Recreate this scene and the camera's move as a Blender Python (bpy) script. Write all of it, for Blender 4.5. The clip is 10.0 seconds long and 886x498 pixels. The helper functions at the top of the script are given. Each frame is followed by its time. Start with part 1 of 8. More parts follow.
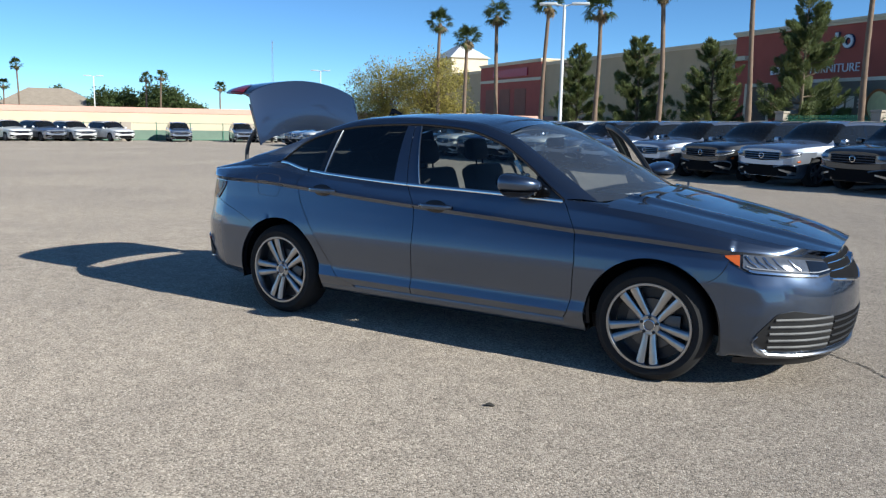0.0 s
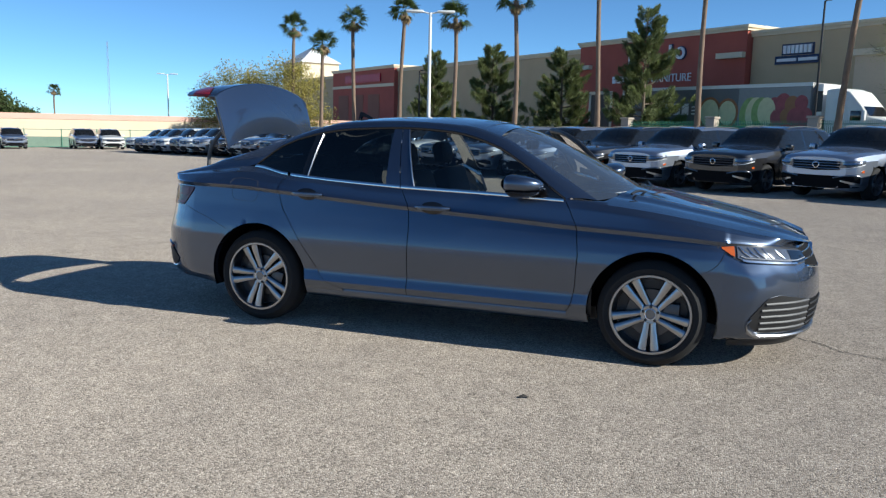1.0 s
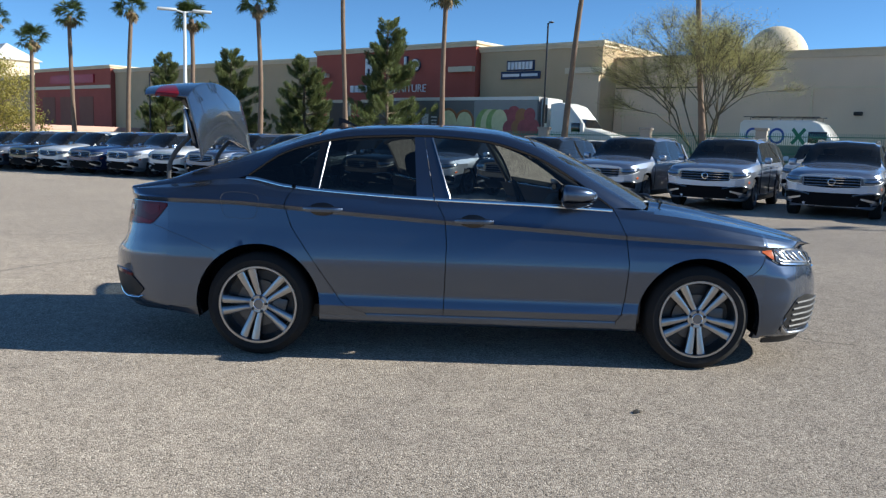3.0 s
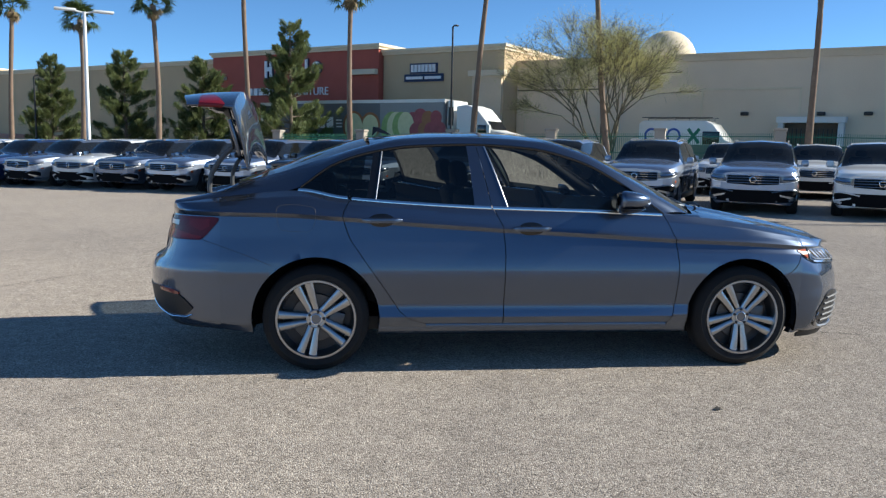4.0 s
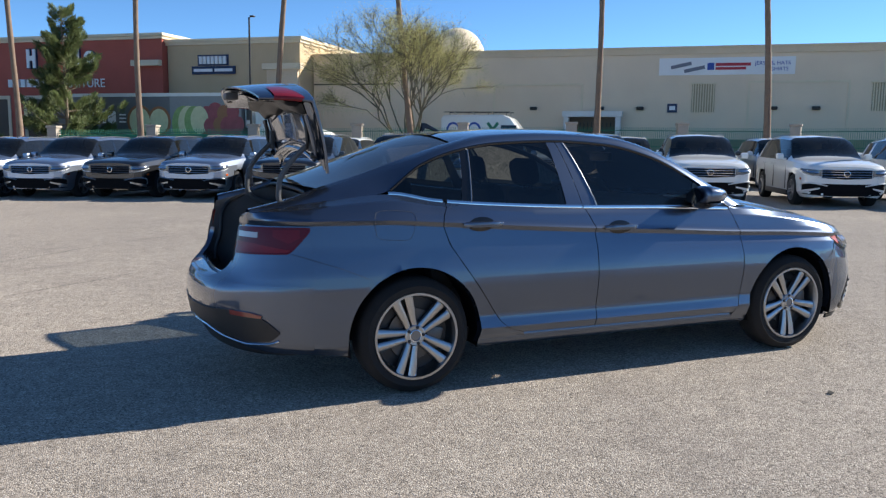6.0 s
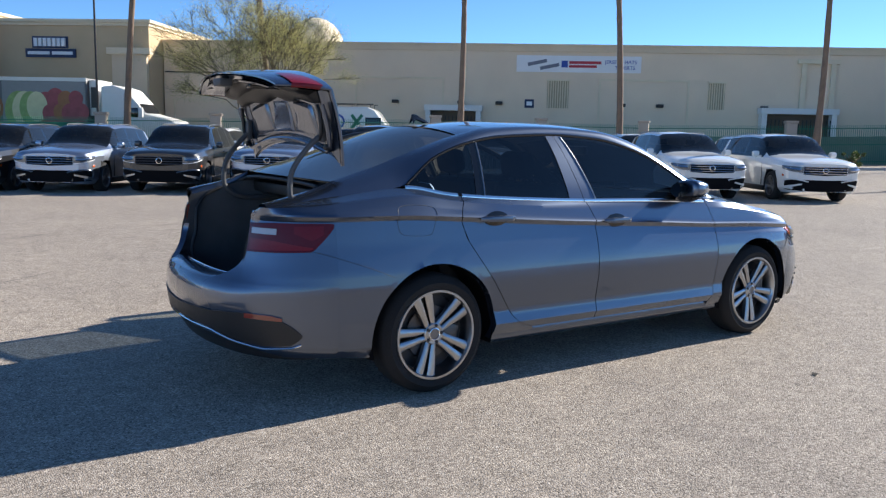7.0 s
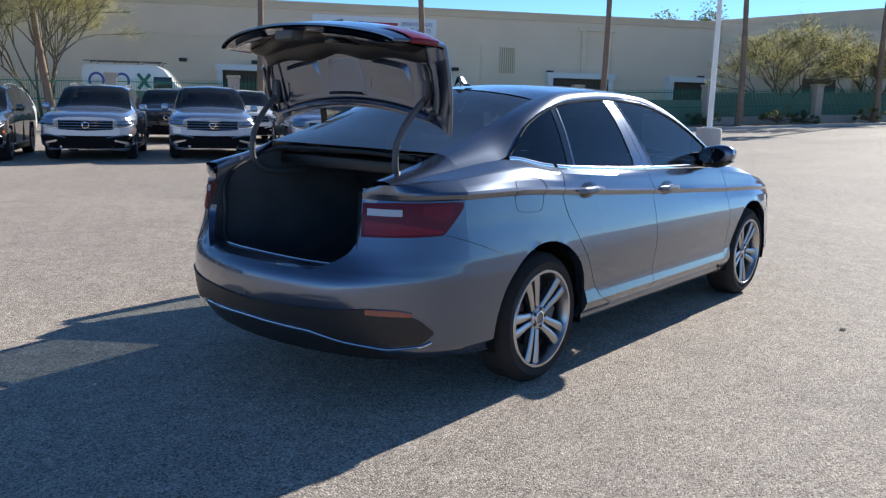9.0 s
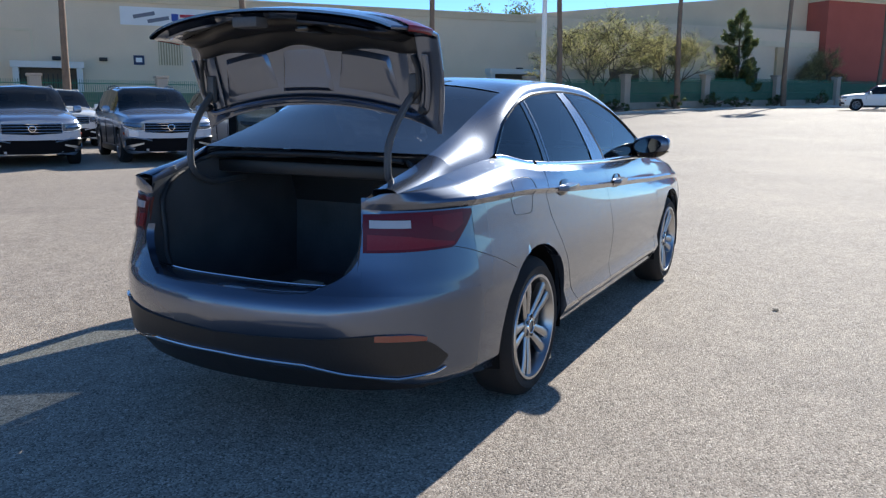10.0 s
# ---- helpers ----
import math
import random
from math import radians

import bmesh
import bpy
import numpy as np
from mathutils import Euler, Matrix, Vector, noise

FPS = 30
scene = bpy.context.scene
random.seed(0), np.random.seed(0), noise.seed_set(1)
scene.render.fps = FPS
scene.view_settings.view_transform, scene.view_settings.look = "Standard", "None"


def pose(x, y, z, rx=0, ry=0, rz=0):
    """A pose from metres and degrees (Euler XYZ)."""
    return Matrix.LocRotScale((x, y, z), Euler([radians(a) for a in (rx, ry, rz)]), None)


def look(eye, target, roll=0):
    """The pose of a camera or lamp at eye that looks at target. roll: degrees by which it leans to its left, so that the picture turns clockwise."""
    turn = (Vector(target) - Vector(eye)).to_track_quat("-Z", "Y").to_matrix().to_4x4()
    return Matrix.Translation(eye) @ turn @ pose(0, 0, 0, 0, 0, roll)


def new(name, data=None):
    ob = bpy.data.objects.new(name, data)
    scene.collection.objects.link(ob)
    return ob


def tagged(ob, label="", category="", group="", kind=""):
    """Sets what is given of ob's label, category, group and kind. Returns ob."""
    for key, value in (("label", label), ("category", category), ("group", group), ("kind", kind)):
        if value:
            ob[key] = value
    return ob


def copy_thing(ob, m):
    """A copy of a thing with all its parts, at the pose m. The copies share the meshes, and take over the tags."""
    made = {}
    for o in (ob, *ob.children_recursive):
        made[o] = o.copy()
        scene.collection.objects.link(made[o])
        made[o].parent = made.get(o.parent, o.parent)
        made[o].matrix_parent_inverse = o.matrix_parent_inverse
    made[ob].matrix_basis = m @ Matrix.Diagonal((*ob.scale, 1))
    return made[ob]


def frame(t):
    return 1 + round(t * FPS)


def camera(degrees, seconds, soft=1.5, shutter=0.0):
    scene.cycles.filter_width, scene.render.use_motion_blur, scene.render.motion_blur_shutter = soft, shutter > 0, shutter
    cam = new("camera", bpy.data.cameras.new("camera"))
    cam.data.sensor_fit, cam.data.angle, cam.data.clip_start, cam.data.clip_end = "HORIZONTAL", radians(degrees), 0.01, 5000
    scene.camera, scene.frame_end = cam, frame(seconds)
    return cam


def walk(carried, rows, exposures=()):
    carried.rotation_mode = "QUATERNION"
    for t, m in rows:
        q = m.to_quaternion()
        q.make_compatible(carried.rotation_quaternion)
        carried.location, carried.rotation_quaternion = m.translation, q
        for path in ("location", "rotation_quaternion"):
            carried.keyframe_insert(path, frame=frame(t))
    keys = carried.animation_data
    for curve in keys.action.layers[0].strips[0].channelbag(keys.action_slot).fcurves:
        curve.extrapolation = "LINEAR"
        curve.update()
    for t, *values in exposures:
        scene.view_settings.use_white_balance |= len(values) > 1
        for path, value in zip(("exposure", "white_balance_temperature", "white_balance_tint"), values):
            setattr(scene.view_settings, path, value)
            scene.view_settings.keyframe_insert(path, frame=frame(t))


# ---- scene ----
# ---- camera ----
cam = camera(58.2, 10.0, soft=1.3)
PATH = [
    (0, (2.542, -5.104, 1.436), (1.532, -3.409, 1.105), 1.2),
    (0.5, (2.172, -5.381, 1.406), (1.338, -3.59, 1.093), 1.2),
    (1, (1.758, -5.599, 1.401), (1.081, -3.742, 1.092), 1.3),
    (1.5, (1.262, -5.673, 1.403), (0.744, -3.766, 1.1), 1.4),
    (2, (0.786, -5.762, 1.381), (0.439, -3.814, 1.089), 1.6),
    (2.5, (0.283, -5.683, 1.349), (0.106, -3.711, 1.068), 1.8),
    (3, (-0.206, -5.632, 1.351), (-0.214, -3.651, 1.08), 1.9),
    (3.2, (-0.416, -5.675, 1.367), (-0.355, -3.694, 1.103), 1.9),
    (4.5, (-1.627, -5.436, 1.364), (-1.254, -3.489, 1.102), 0.6),
    (5, (-2.052, -5.257, 1.337), (-1.519, -3.348, 1.073), 0.2),
    (5.5, (-2.46, -5.035, 1.36), (-1.822, -3.157, 1.099), 0.3),
    (7, (-3.58, -4.267, 1.339), (-2.48, -2.62, 1.063), 1.3),
    (7.5, (-3.874, -3.994, 1.355), (-2.666, -2.425, 1.075), 1.2),
    (8, (-4.125, -3.653, 1.351), (-2.846, -2.146, 1.048), 0.9),
    (8.5, (-4.391, -3.339, 1.343), (-2.925, -2.023, 1.0), 1.7),
    (9, (-4.49, -2.915, 1.317), (-2.993, -1.638, 0.962), 1.5),
    (9.5, (-4.577, -2.521, 1.324), (-2.992, -1.356, 0.963), 0.3),
    (10, (-4.606, -2.126, 1.313), (-2.867, -1.208, 0.95), 0.3),
]
walk(cam, [(t, look(eye, target, roll)) for t, eye, target, roll in PATH], [(0, 0.52, 6380, 3.5), (4.5, 0.76, 6560, 5), (7.5, 0.97, 6620, 9), (10, 0.95, 6510, 8)])

# ---- light ----
SUN_EL, SUN_AZ = radians(28.5), radians(-0.6)
world = bpy.data.worlds.new("sky")
scene.world = world
world.use_nodes = True
wn = world.node_tree
wn.nodes.clear()
sky = wn.nodes.new("ShaderNodeTexSky")
sky.sky_type = "NISHITA"
sky.sun_disc = False
sky.sun_elevation = SUN_EL
sky.sun_rotation = radians(90) - SUN_AZ
sky.altitude = 2600
sky.air_density, sky.dust_density, sky.ozone_density = 0.70, 0.35, 3.6
bg = wn.nodes.new("ShaderNodeBackground")
bg.inputs["Strength"].default_value = 0.097
wo = wn.nodes.new("ShaderNodeOutputWorld")
deep = wn.nodes.new("ShaderNodeMix")                    # the deep blue of a dry clear sky
deep.data_type, deep.blend_type = "RGBA", "MULTIPLY"
deep.inputs[0].default_value = 1.0
deep.inputs[7].default_value = (0.76, 1.01, 1.13, 1)
wn.links.new(sky.outputs[0], deep.inputs[6])
wn.links.new(deep.outputs[2], bg.inputs[0])
wn.links.new(bg.outputs[0], wo.inputs[0])
sun = new("sun", bpy.data.lights.new("sun", "SUN"))
sun.data.energy, sun.data.angle, sun.data.color = 5.0, radians(0.53), (1.0, 0.955, 0.895)
sun.matrix_world = look((60 * math.cos(SUN_EL) * math.cos(SUN_AZ), 60 * math.cos(SUN_EL) * math.sin(SUN_AZ), 60 * math.sin(SUN_EL)), (0, 0, 0))

# ---- materials ----
def srgb(r, g, b):
    f = lambda c: c / 12.92 if c <= 0.04045 else ((c + 0.055) / 1.055) ** 2.4
    return (f(r / 255), f(g / 255), f(b / 255))


def material(name, color, rough=0.6, metal=0.0, vary=0.12, scale=6.0, fine=60.0, bump=0.0, bump_scale=80.0,
             coat=0.0, spec=0.5, transmission=0.0, ior=1.45, emit=None, emit_strength=0.0, by_object=0.0, alpha=1.0):
    """A principled surface with variation at two scales in object space, and fine relief."""
    m = bpy.data.materials.new(name)
    m.use_nodes = True
    nt = m.node_tree
    p = nt.nodes["Principled BSDF"]
    p.inputs["Roughness"].default_value = rough
    p.inputs["Metallic"].default_value = metal
    p.inputs["Coat Weight"].default_value = coat
    p.inputs["Coat Roughness"].default_value = 0.04
    p.inputs["Specular IOR Level"].default_value = spec
    p.inputs["Transmission Weight"].default_value = transmission
    p.inputs["IOR"].default_value = ior
    p.inputs["Alpha"].default_value = alpha
    if emit:
        p.inputs["Emission Color"].default_value = (*emit, 1)
        p.inputs["Emission Strength"].default_value = emit_strength
    if vary or bump:
        co = nt.nodes.new("ShaderNodeTexCoord")
    last = None
    if vary:
        n1 = nt.nodes.new("ShaderNodeTexNoise")
        n1.inputs["Scale"].default_value, n1.inputs["Detail"].default_value = scale, 4
        n2 = nt.nodes.new("ShaderNodeTexNoise")
        n2.inputs["Scale"].default_value, n2.inputs["Detail"].default_value = fine, 3
        for nn in (n1, n2):
            nt.links.new(co.outputs["Object"], nn.inputs["Vector"])
        add = nt.nodes.new("ShaderNodeMath")
        add.operation = "ADD"
        nt.links.new(n1.outputs[0], add.inputs[0])
        nt.links.new(n2.outputs[0], add.inputs[1])
        mr = nt.nodes.new("ShaderNodeMapRange")
        mr.inputs["From Min"].default_value, mr.inputs["From Max"].default_value = 0.6, 1.4
        mr.inputs["To Min"].default_value, mr.inputs["To Max"].default_value = 1 - vary, 1 + vary
        nt.links.new(add.outputs[0], mr.inputs[0])
        last = mr.outputs[0]
        if by_object:
            oi = nt.nodes.new("ShaderNodeObjectInfo")
            mo = nt.nodes.new("ShaderNodeMapRange")
            mo.inputs["To Min"].default_value, mo.inputs["To Max"].default_value = 1 - by_object, 1 + by_object
            nt.links.new(oi.outputs["Random"], mo.inputs[0])
            mm = nt.nodes.new("ShaderNodeMath")
            mm.operation = "MULTIPLY"
            nt.links.new(last, mm.inputs[0])
            nt.links.new(mo.outputs[0], mm.inputs[1])
            last = mm.outputs[0]
        hs = nt.nodes.new("ShaderNodeHueSaturation")
        hs.inputs["Color"].default_value = (*color, 1)
        nt.links.new(last, hs.inputs["Value"])
        nt.links.new(hs.outputs[0], p.inputs["Base Color"])
    else:
        p.inputs["Base Color"].default_value = (*color, 1)
    if bump:
        nb = nt.nodes.new("ShaderNodeTexNoise")
        nb.inputs["Scale"].default_value, nb.inputs["Detail"].default_value = bump_scale, 4
        nt.links.new(co.outputs["Object"], nb.inputs["Vector"])
        b = nt.nodes.new("ShaderNodeBump")
        b.inputs["Strength"].default_value, b.inputs["Distance"].default_value = bump, 0.01
        nt.links.new(nb.outputs[0], b.inputs["Height"])
        nt.links.new(b.outputs[0], p.inputs["Normal"])
    return m


def asphalt_material():
    m = bpy.data.materials.new("asphalt")
    m.use_nodes = True
    nt, L = m.node_tree, m.node_tree.links
    p = nt.nodes["Principled BSDF"]
    p.inputs["Roughness"].default_value = 0.82
    p.inputs["Diffuse Roughness"].default_value = 0.3
    p.inputs["Specular IOR Level"].default_value = 0.15
    co = nt.nodes.new("ShaderNodeTexCoord")

    def noise_node(scale, detail, rough=0.5):
        n = nt.nodes.new("ShaderNodeTexNoise")
        n.inputs["Scale"].default_value, n.inputs["Detail"].default_value, n.inputs["Roughness"].default_value = scale, detail, rough
        L.new(co.outputs["Object"], n.inputs["Vector"])
        return n

    def ramp(src, stops):
        r = nt.nodes.new("ShaderNodeValToRGB")
        e = r.color_ramp.elements
        while len(e) < len(stops):
            e.new(0.5)
        for el, (pos, c) in zip(e, stops):
            el.position, el.color = pos, (*c, 1)
        L.new(src, r.inputs[0])
        return r.outputs[0]

    vor = nt.nodes.new("ShaderNodeTexVoronoi")          # single stones in the worn surface
    vor.inputs["Scale"].default_value = 130
    L.new(co.outputs["Object"], vor.inputs["Vector"])
    sep = nt.nodes.new("ShaderNodeSeparateColor")
    L.new(vor.outputs["Color"], sep.inputs[0])
    stones = ramp(sep.outputs[0], [(0.0, (0.155, 0.13, 0.104)), (0.25, (0.312, 0.255, 0.203)), (0.6, (0.418, 0.345, 0.275)), (0.9, (0.54, 0.45, 0.36)), (1.0, (0.68, 0.58, 0.475))])
    big = ramp(noise_node(0.22, 5, 0.6).outputs[0], [(0.3, (0.81, 0.84, 0.89)), (0.7, (1.04, 1.07, 1.10))])
    mid = ramp(noise_node(7, 6, 0.65).outputs[0], [(0.25, (0.80, 0.80, 0.80)), (0.75, (1.14, 1.13, 1.12))])
    stain = ramp(noise_node(1.1, 3, 0.5).outputs[0], [(0.0, (0.80, 0.80, 0.81)), (0.30, (0.91, 0.91, 0.92)), (0.44, (1, 1, 1))])

    def mul(a, b):
        x = nt.nodes.new("ShaderNodeMix")
        x.data_type, x.blend_type = "RGBA", "MULTIPLY"
        x.inputs[0].default_value = 1
        L.new(a, x.inputs[6])
        L.new(b, x.inputs[7])
        return x.outputs[2]

    L.new(mul(mul(mul(stones, big), mid), stain), p.inputs["Base Color"])
    bump = nt.nodes.new("ShaderNodeBump")
    bump.inputs["Strength"].default_value, bump.inputs["Distance"].default_value = 0.55, 0.006
    L.new(vor.outputs["Distance"], bump.inputs["Height"])
    bump.invert = True
    L.new(bump.outputs[0], p.inputs["Normal"])
    return m


M = {}
M["asphalt"] = asphalt_material()
M["stucco_tan"] = material("stucco_tan", (0.68, 0.535, 0.37), 0.9, vary=0.10, scale=0.5, fine=18, bump=0.35, bump_scale=45)
M["stucco_olive"] = material("stucco_olive", (0.57, 0.42, 0.255), 0.9, vary=0.10, scale=0.5, fine=18, bump=0.35, bump_scale=45)
M["stucco_sand"] = material("stucco_sand", (0.76, 0.615, 0.455), 0.9, vary=0.09, scale=0.35, fine=15, bump=0.35, bump_scale=45)
M["stucco_red"] = material("stucco_red", (0.42, 0.105, 0.075), 0.9, vary=0.12, scale=0.6, fine=18, bump=0.3, bump_scale=45)
M["stucco_brown"] = material("stucco_brown", (0.29, 0.125, 0.085), 0.9, vary=0.12, scale=0.6, fine=18, bump=0.3, bump_scale=45)
M["cornice"] = material("cornice", (0.72, 0.61, 0.44), 0.85, vary=0.08, scale=1.0, fine=20, bump=0.2)
M["pink"] = material("pink", (0.66, 0.40, 0.32), 0.9, vary=0.1, scale=0.4, fine=10)
M["beige"] = material("beige", (0.62, 0.52, 0.38), 0.9, vary=0.1, scale=0.3, fine=8)
M["concrete"] = material("concrete", (0.45, 0.43, 0.40), 0.9, vary=0.15, scale=2, fine=30, bump=0.4, bump_scale=40)
M["block"] = material("block", (0.40, 0.34, 0.28), 0.9, vary=0.15, scale=1.5, fine=20, bump=0.4, bump_scale=30)
M["dark_door"] = material("dark_door", (0.10, 0.075, 0.055), 0.7, vary=0.1, scale=1.5)
M["door_sand"] = material("door_sand", (0.40, 0.335, 0.225), 0.8, vary=0.08, scale=2.0)
M["green_paint"] = material("green_paint", (0.02, 0.16, 0.10), 0.55, vary=0.12, scale=3)
M["green_mesh"] = material("green_mesh", (0.16, 0.23, 0.18), 0.85, vary=0.2, scale=0.8, fine=25)
M["green_screen"] = material("green_screen", (0.03, 0.24, 0.15), 0.8, vary=0.25, scale=1.5, fine=30)
M["black_iron"] = material("black_iron", (0.018, 0.018, 0.02), 0.45, vary=0.1)
M["pole_white"] = material("pole_white", (0.72, 0.72, 0.70), 0.5, vary=0.06, scale=1.5)
M["white_sign"] = material("white_sign", (0.78, 0.78, 0.78), 0.6, vary=0.05, scale=1.0)
M["sign_navy"] = material("sign_navy", (0.02, 0.035, 0.09), 0.5, vary=0.05)
M["sign_red"] = material("sign_red", (0.45, 0.03, 0.05), 0.5, vary=0.05)
M["letter_white"] = material("letter_white", (0.80, 0.80, 0.80), 0.5, vary=0.03)
M["letter_grey"] = material("letter_grey", (0.16, 0.17, 0.21), 0.5, vary=0.05)
M["letter_blue"] = material("letter_blue", (0.03, 0.08, 0.35), 0.5, vary=0.05)
M["trailer_grey"] = material("trailer_grey", (0.13, 0.13, 0.135), 0.5, vary=0.08, scale=0.8)
M["trailer_white"] = material("trailer_white", (0.70, 0.70, 0.68), 0.5, vary=0.06, scale=0.8)
M["leaf_green"] = material("leaf_green", (0.26, 0.36, 0.13), 0.5, vary=0.3, scale=3)
M["tomato"] = material("tomato", (0.30, 0.06, 0.075), 0.5, vary=0.35, scale=2.5)
M["apple_skin"] = material("apple_skin", (0.30, 0.12, 0.05), 0.5, vary=0.2, scale=3)
M["apple_flesh"] = material("apple_flesh", (0.62, 0.58, 0.36), 0.6, vary=0.15, scale=3)
M["palm_trunk"] = material("palm_trunk", (0.20, 0.14, 0.10), 0.9, vary=0.3, scale=3, fine=25, bump=0.8, bump_scale=18)
M["palm_leaf"] = material("palm_leaf", (0.065, 0.095, 0.028), 0.55, vary=0.35, scale=2, fine=12)
M["palm_dry"] = material("palm_dry", (0.20, 0.145, 0.075), 0.8, vary=0.3, scale=2, fine=12)
M["bark"] = material("bark", (0.16, 0.125, 0.09), 0.9, vary=0.3, scale=4, fine=25, bump=0.7, bump_scale=25)
M["bark_green"] = material("bark_green", (0.10, 0.085, 0.055), 0.85, vary=0.3, scale=4, fine=25, bump=0.5, bump_scale=25)
M["pine_needles"] = material("pine_needles", (0.15, 0.18, 0.07), 0.7, vary=0.45, scale=1.2, fine=9)
M["tree_leaves"] = material("tree_leaves", (0.46, 0.43, 0.18), 0.7, vary=0.35, scale=1.2, fine=9)
M["yellow_leaves"] = material("yellow_leaves", (0.34, 0.29, 0.075), 0.75, vary=0.4, scale=0.8, fine=6)
M["shrub_leaves"] = material("shrub_leaves", (0.07, 0.10, 0.03), 0.7, vary=0.4, scale=1.5, fine=9)


def thin_leaf(m, share=0.4):
    """Lets light through a leaf, in its own colour."""
    nt = m.node_tree
    p = nt.nodes["Principled BSDF"]
    tr = nt.nodes.new("ShaderNodeBsdfTranslucent")
    src = p.inputs["Base Color"].links[0].from_socket
    nt.links.new(src, tr.inputs[0])
    mx = nt.nodes.new("ShaderNodeMixShader")
    mx.inputs[0].default_value = share
    nt.links.new(p.outputs[0], mx.inputs[1])
    nt.links.new(tr.outputs[0], mx.inputs[2])
    nt.links.new(mx.outputs[0], nt.nodes["Material Output"].inputs[0])


for leaf_name in ("palm_leaf", "pine_needles", "tree_leaves", "yellow_leaves", "shrub_leaves"):
    thin_leaf(M[leaf_name], 0.5 if leaf_name == "tree_leaves" else 0.38)
M["roof_tile"] = material("roof_tile", (0.34, 0.28, 0.22), 0.9, vary=0.2, scale=1.5, fine=9)
M["tyre"] = material("tyre", (0.012, 0.012, 0.013), 0.85, vary=0.15, scale=8, bump=0.2, bump_scale=90)
M["rim"] = material("rim", (0.40, 0.41, 0.43), 0.28, metal=1.0, vary=0.04, scale=10)
M["rim_grey"] = material("rim_grey", (0.20, 0.20, 0.21), 0.35, metal=0.9, vary=0.06)
M["rim_dark"] = material("rim_dark", (0.035, 0.036, 0.04), 0.4, metal=0.3, vary=0.05)
M["chrome"] = material("chrome", (0.82, 0.83, 0.85), 0.09, metal=1.0, vary=0.02)
M["black_plastic"] = material("black_plastic", (0.014, 0.014, 0.015), 0.45, vary=0.12, scale=6, bump=0.1)
M["void_black"] = material("void_black", (0.006, 0.006, 0.007), 0.8, vary=0.1, spec=0.12)
M["gloss_black"] = material("gloss_black", (0.006, 0.006, 0.007), 0.08, vary=0.05, coat=0.5)
M["interior"] = material("interior", (0.028, 0.028, 0.031), 0.8, vary=0.15, scale=6, fine=90, bump=0.3, bump_scale=250)
M["seat"] = material("seat", (0.022, 0.022, 0.025), 0.65, vary=0.2, scale=8, fine=120, bump=0.3, bump_scale=220)
M["carpet"] = material("carpet", (0.085, 0.085, 0.088), 0.95, vary=0.3, scale=6, fine=200, bump=0.5, bump_scale=300)
M["cargo_grey"] = material("cargo_grey", (0.25, 0.255, 0.265), 0.6, vary=0.08, scale=4)
M["paper"] = material("paper", (0.74, 0.74, 0.72), 0.7, vary=0.05)
M["amber"] = material("amber", (0.50, 0.10, 0.02), 0.15, vary=0.05, coat=0.6)
M["lamp_red"] = material("lamp_red", (0.085, 0.001, 0.006), 0.14, vary=0.06, coat=0.25, spec=0.2)
M["lamp_red_mid"] = material("lamp_red_mid", (0.12, 0.003, 0.009), 0.16, vary=0.08, coat=0.25, spec=0.2)
M["lamp_red_light"] = material("lamp_red_light", (0.16, 0.006, 0.010), 0.14, vary=0.06, coat=0.25, spec=0.2)
M["lamp_orange"] = material("lamp_orange", (0.22, 0.04, 0.025), 0.12, vary=0.06, coat=0.9)
M["lamp_clear"] = material("lamp_clear", (0.34, 0.35, 0.38), 0.12, vary=0.04, coat=1.0)
M["lamp_lens"] = material("lamp_lens", (0.14, 0.15, 0.17), 0.10, metal=0.4, vary=0.15, scale=30, coat=1.0)
M["slat_grey"] = material("slat_grey", (0.075, 0.076, 0.080), 0.55, vary=0.12, scale=8, bump=0.1)
M["lamp_bowl"] = material("lamp_bowl", (0.62, 0.64, 0.68), 0.18, metal=1.0, vary=0.05)
M["brass"] = material("brass", (0.60, 0.56, 0.42), 0.3, metal=1.0, vary=0.05)
M["brake"] = material("brake", (0.10, 0.10, 0.105), 0.4, metal=1.0, vary=0.12, scale=12)


def car_paint(name, color, metal=0.0, rough=0.35, flake=2.6, share=0.26, broad=0.33):
    m = material(name, color, rough, metal=metal, vary=0.03, scale=2, fine=4, coat=1.0)
    nt = m.node_tree
    p = nt.nodes["Principled BSDF"]
    p.inputs["Coat Roughness"].default_value = 0.035
    p.inputs["Coat IOR"].default_value = 1.6
    if metal > 0.5:                                    # flakes: a second, broad lobe beside the glossy one
        p2 = nt.nodes.new("ShaderNodeBsdfPrincipled")
        p2.inputs["Base Color"].default_value = (*[min(1, c * flake) for c in color], 1)
        p2.inputs["Metallic"].default_value, p2.inputs["Roughness"].default_value = metal, broad
        p2.inputs["Coat Weight"].default_value, p2.inputs["Coat Roughness"].default_value = 1.0, 0.035
        mx = nt.nodes.new("ShaderNodeMixShader")
        mx.inputs[0].default_value = share
        nt.links.new(p.outputs[0], mx.inputs[1])
        nt.links.new(p2.outputs[0], mx.inputs[2])
        nt.links.new(mx.outputs[0], nt.nodes["Material Output"].inputs[0])
    return m


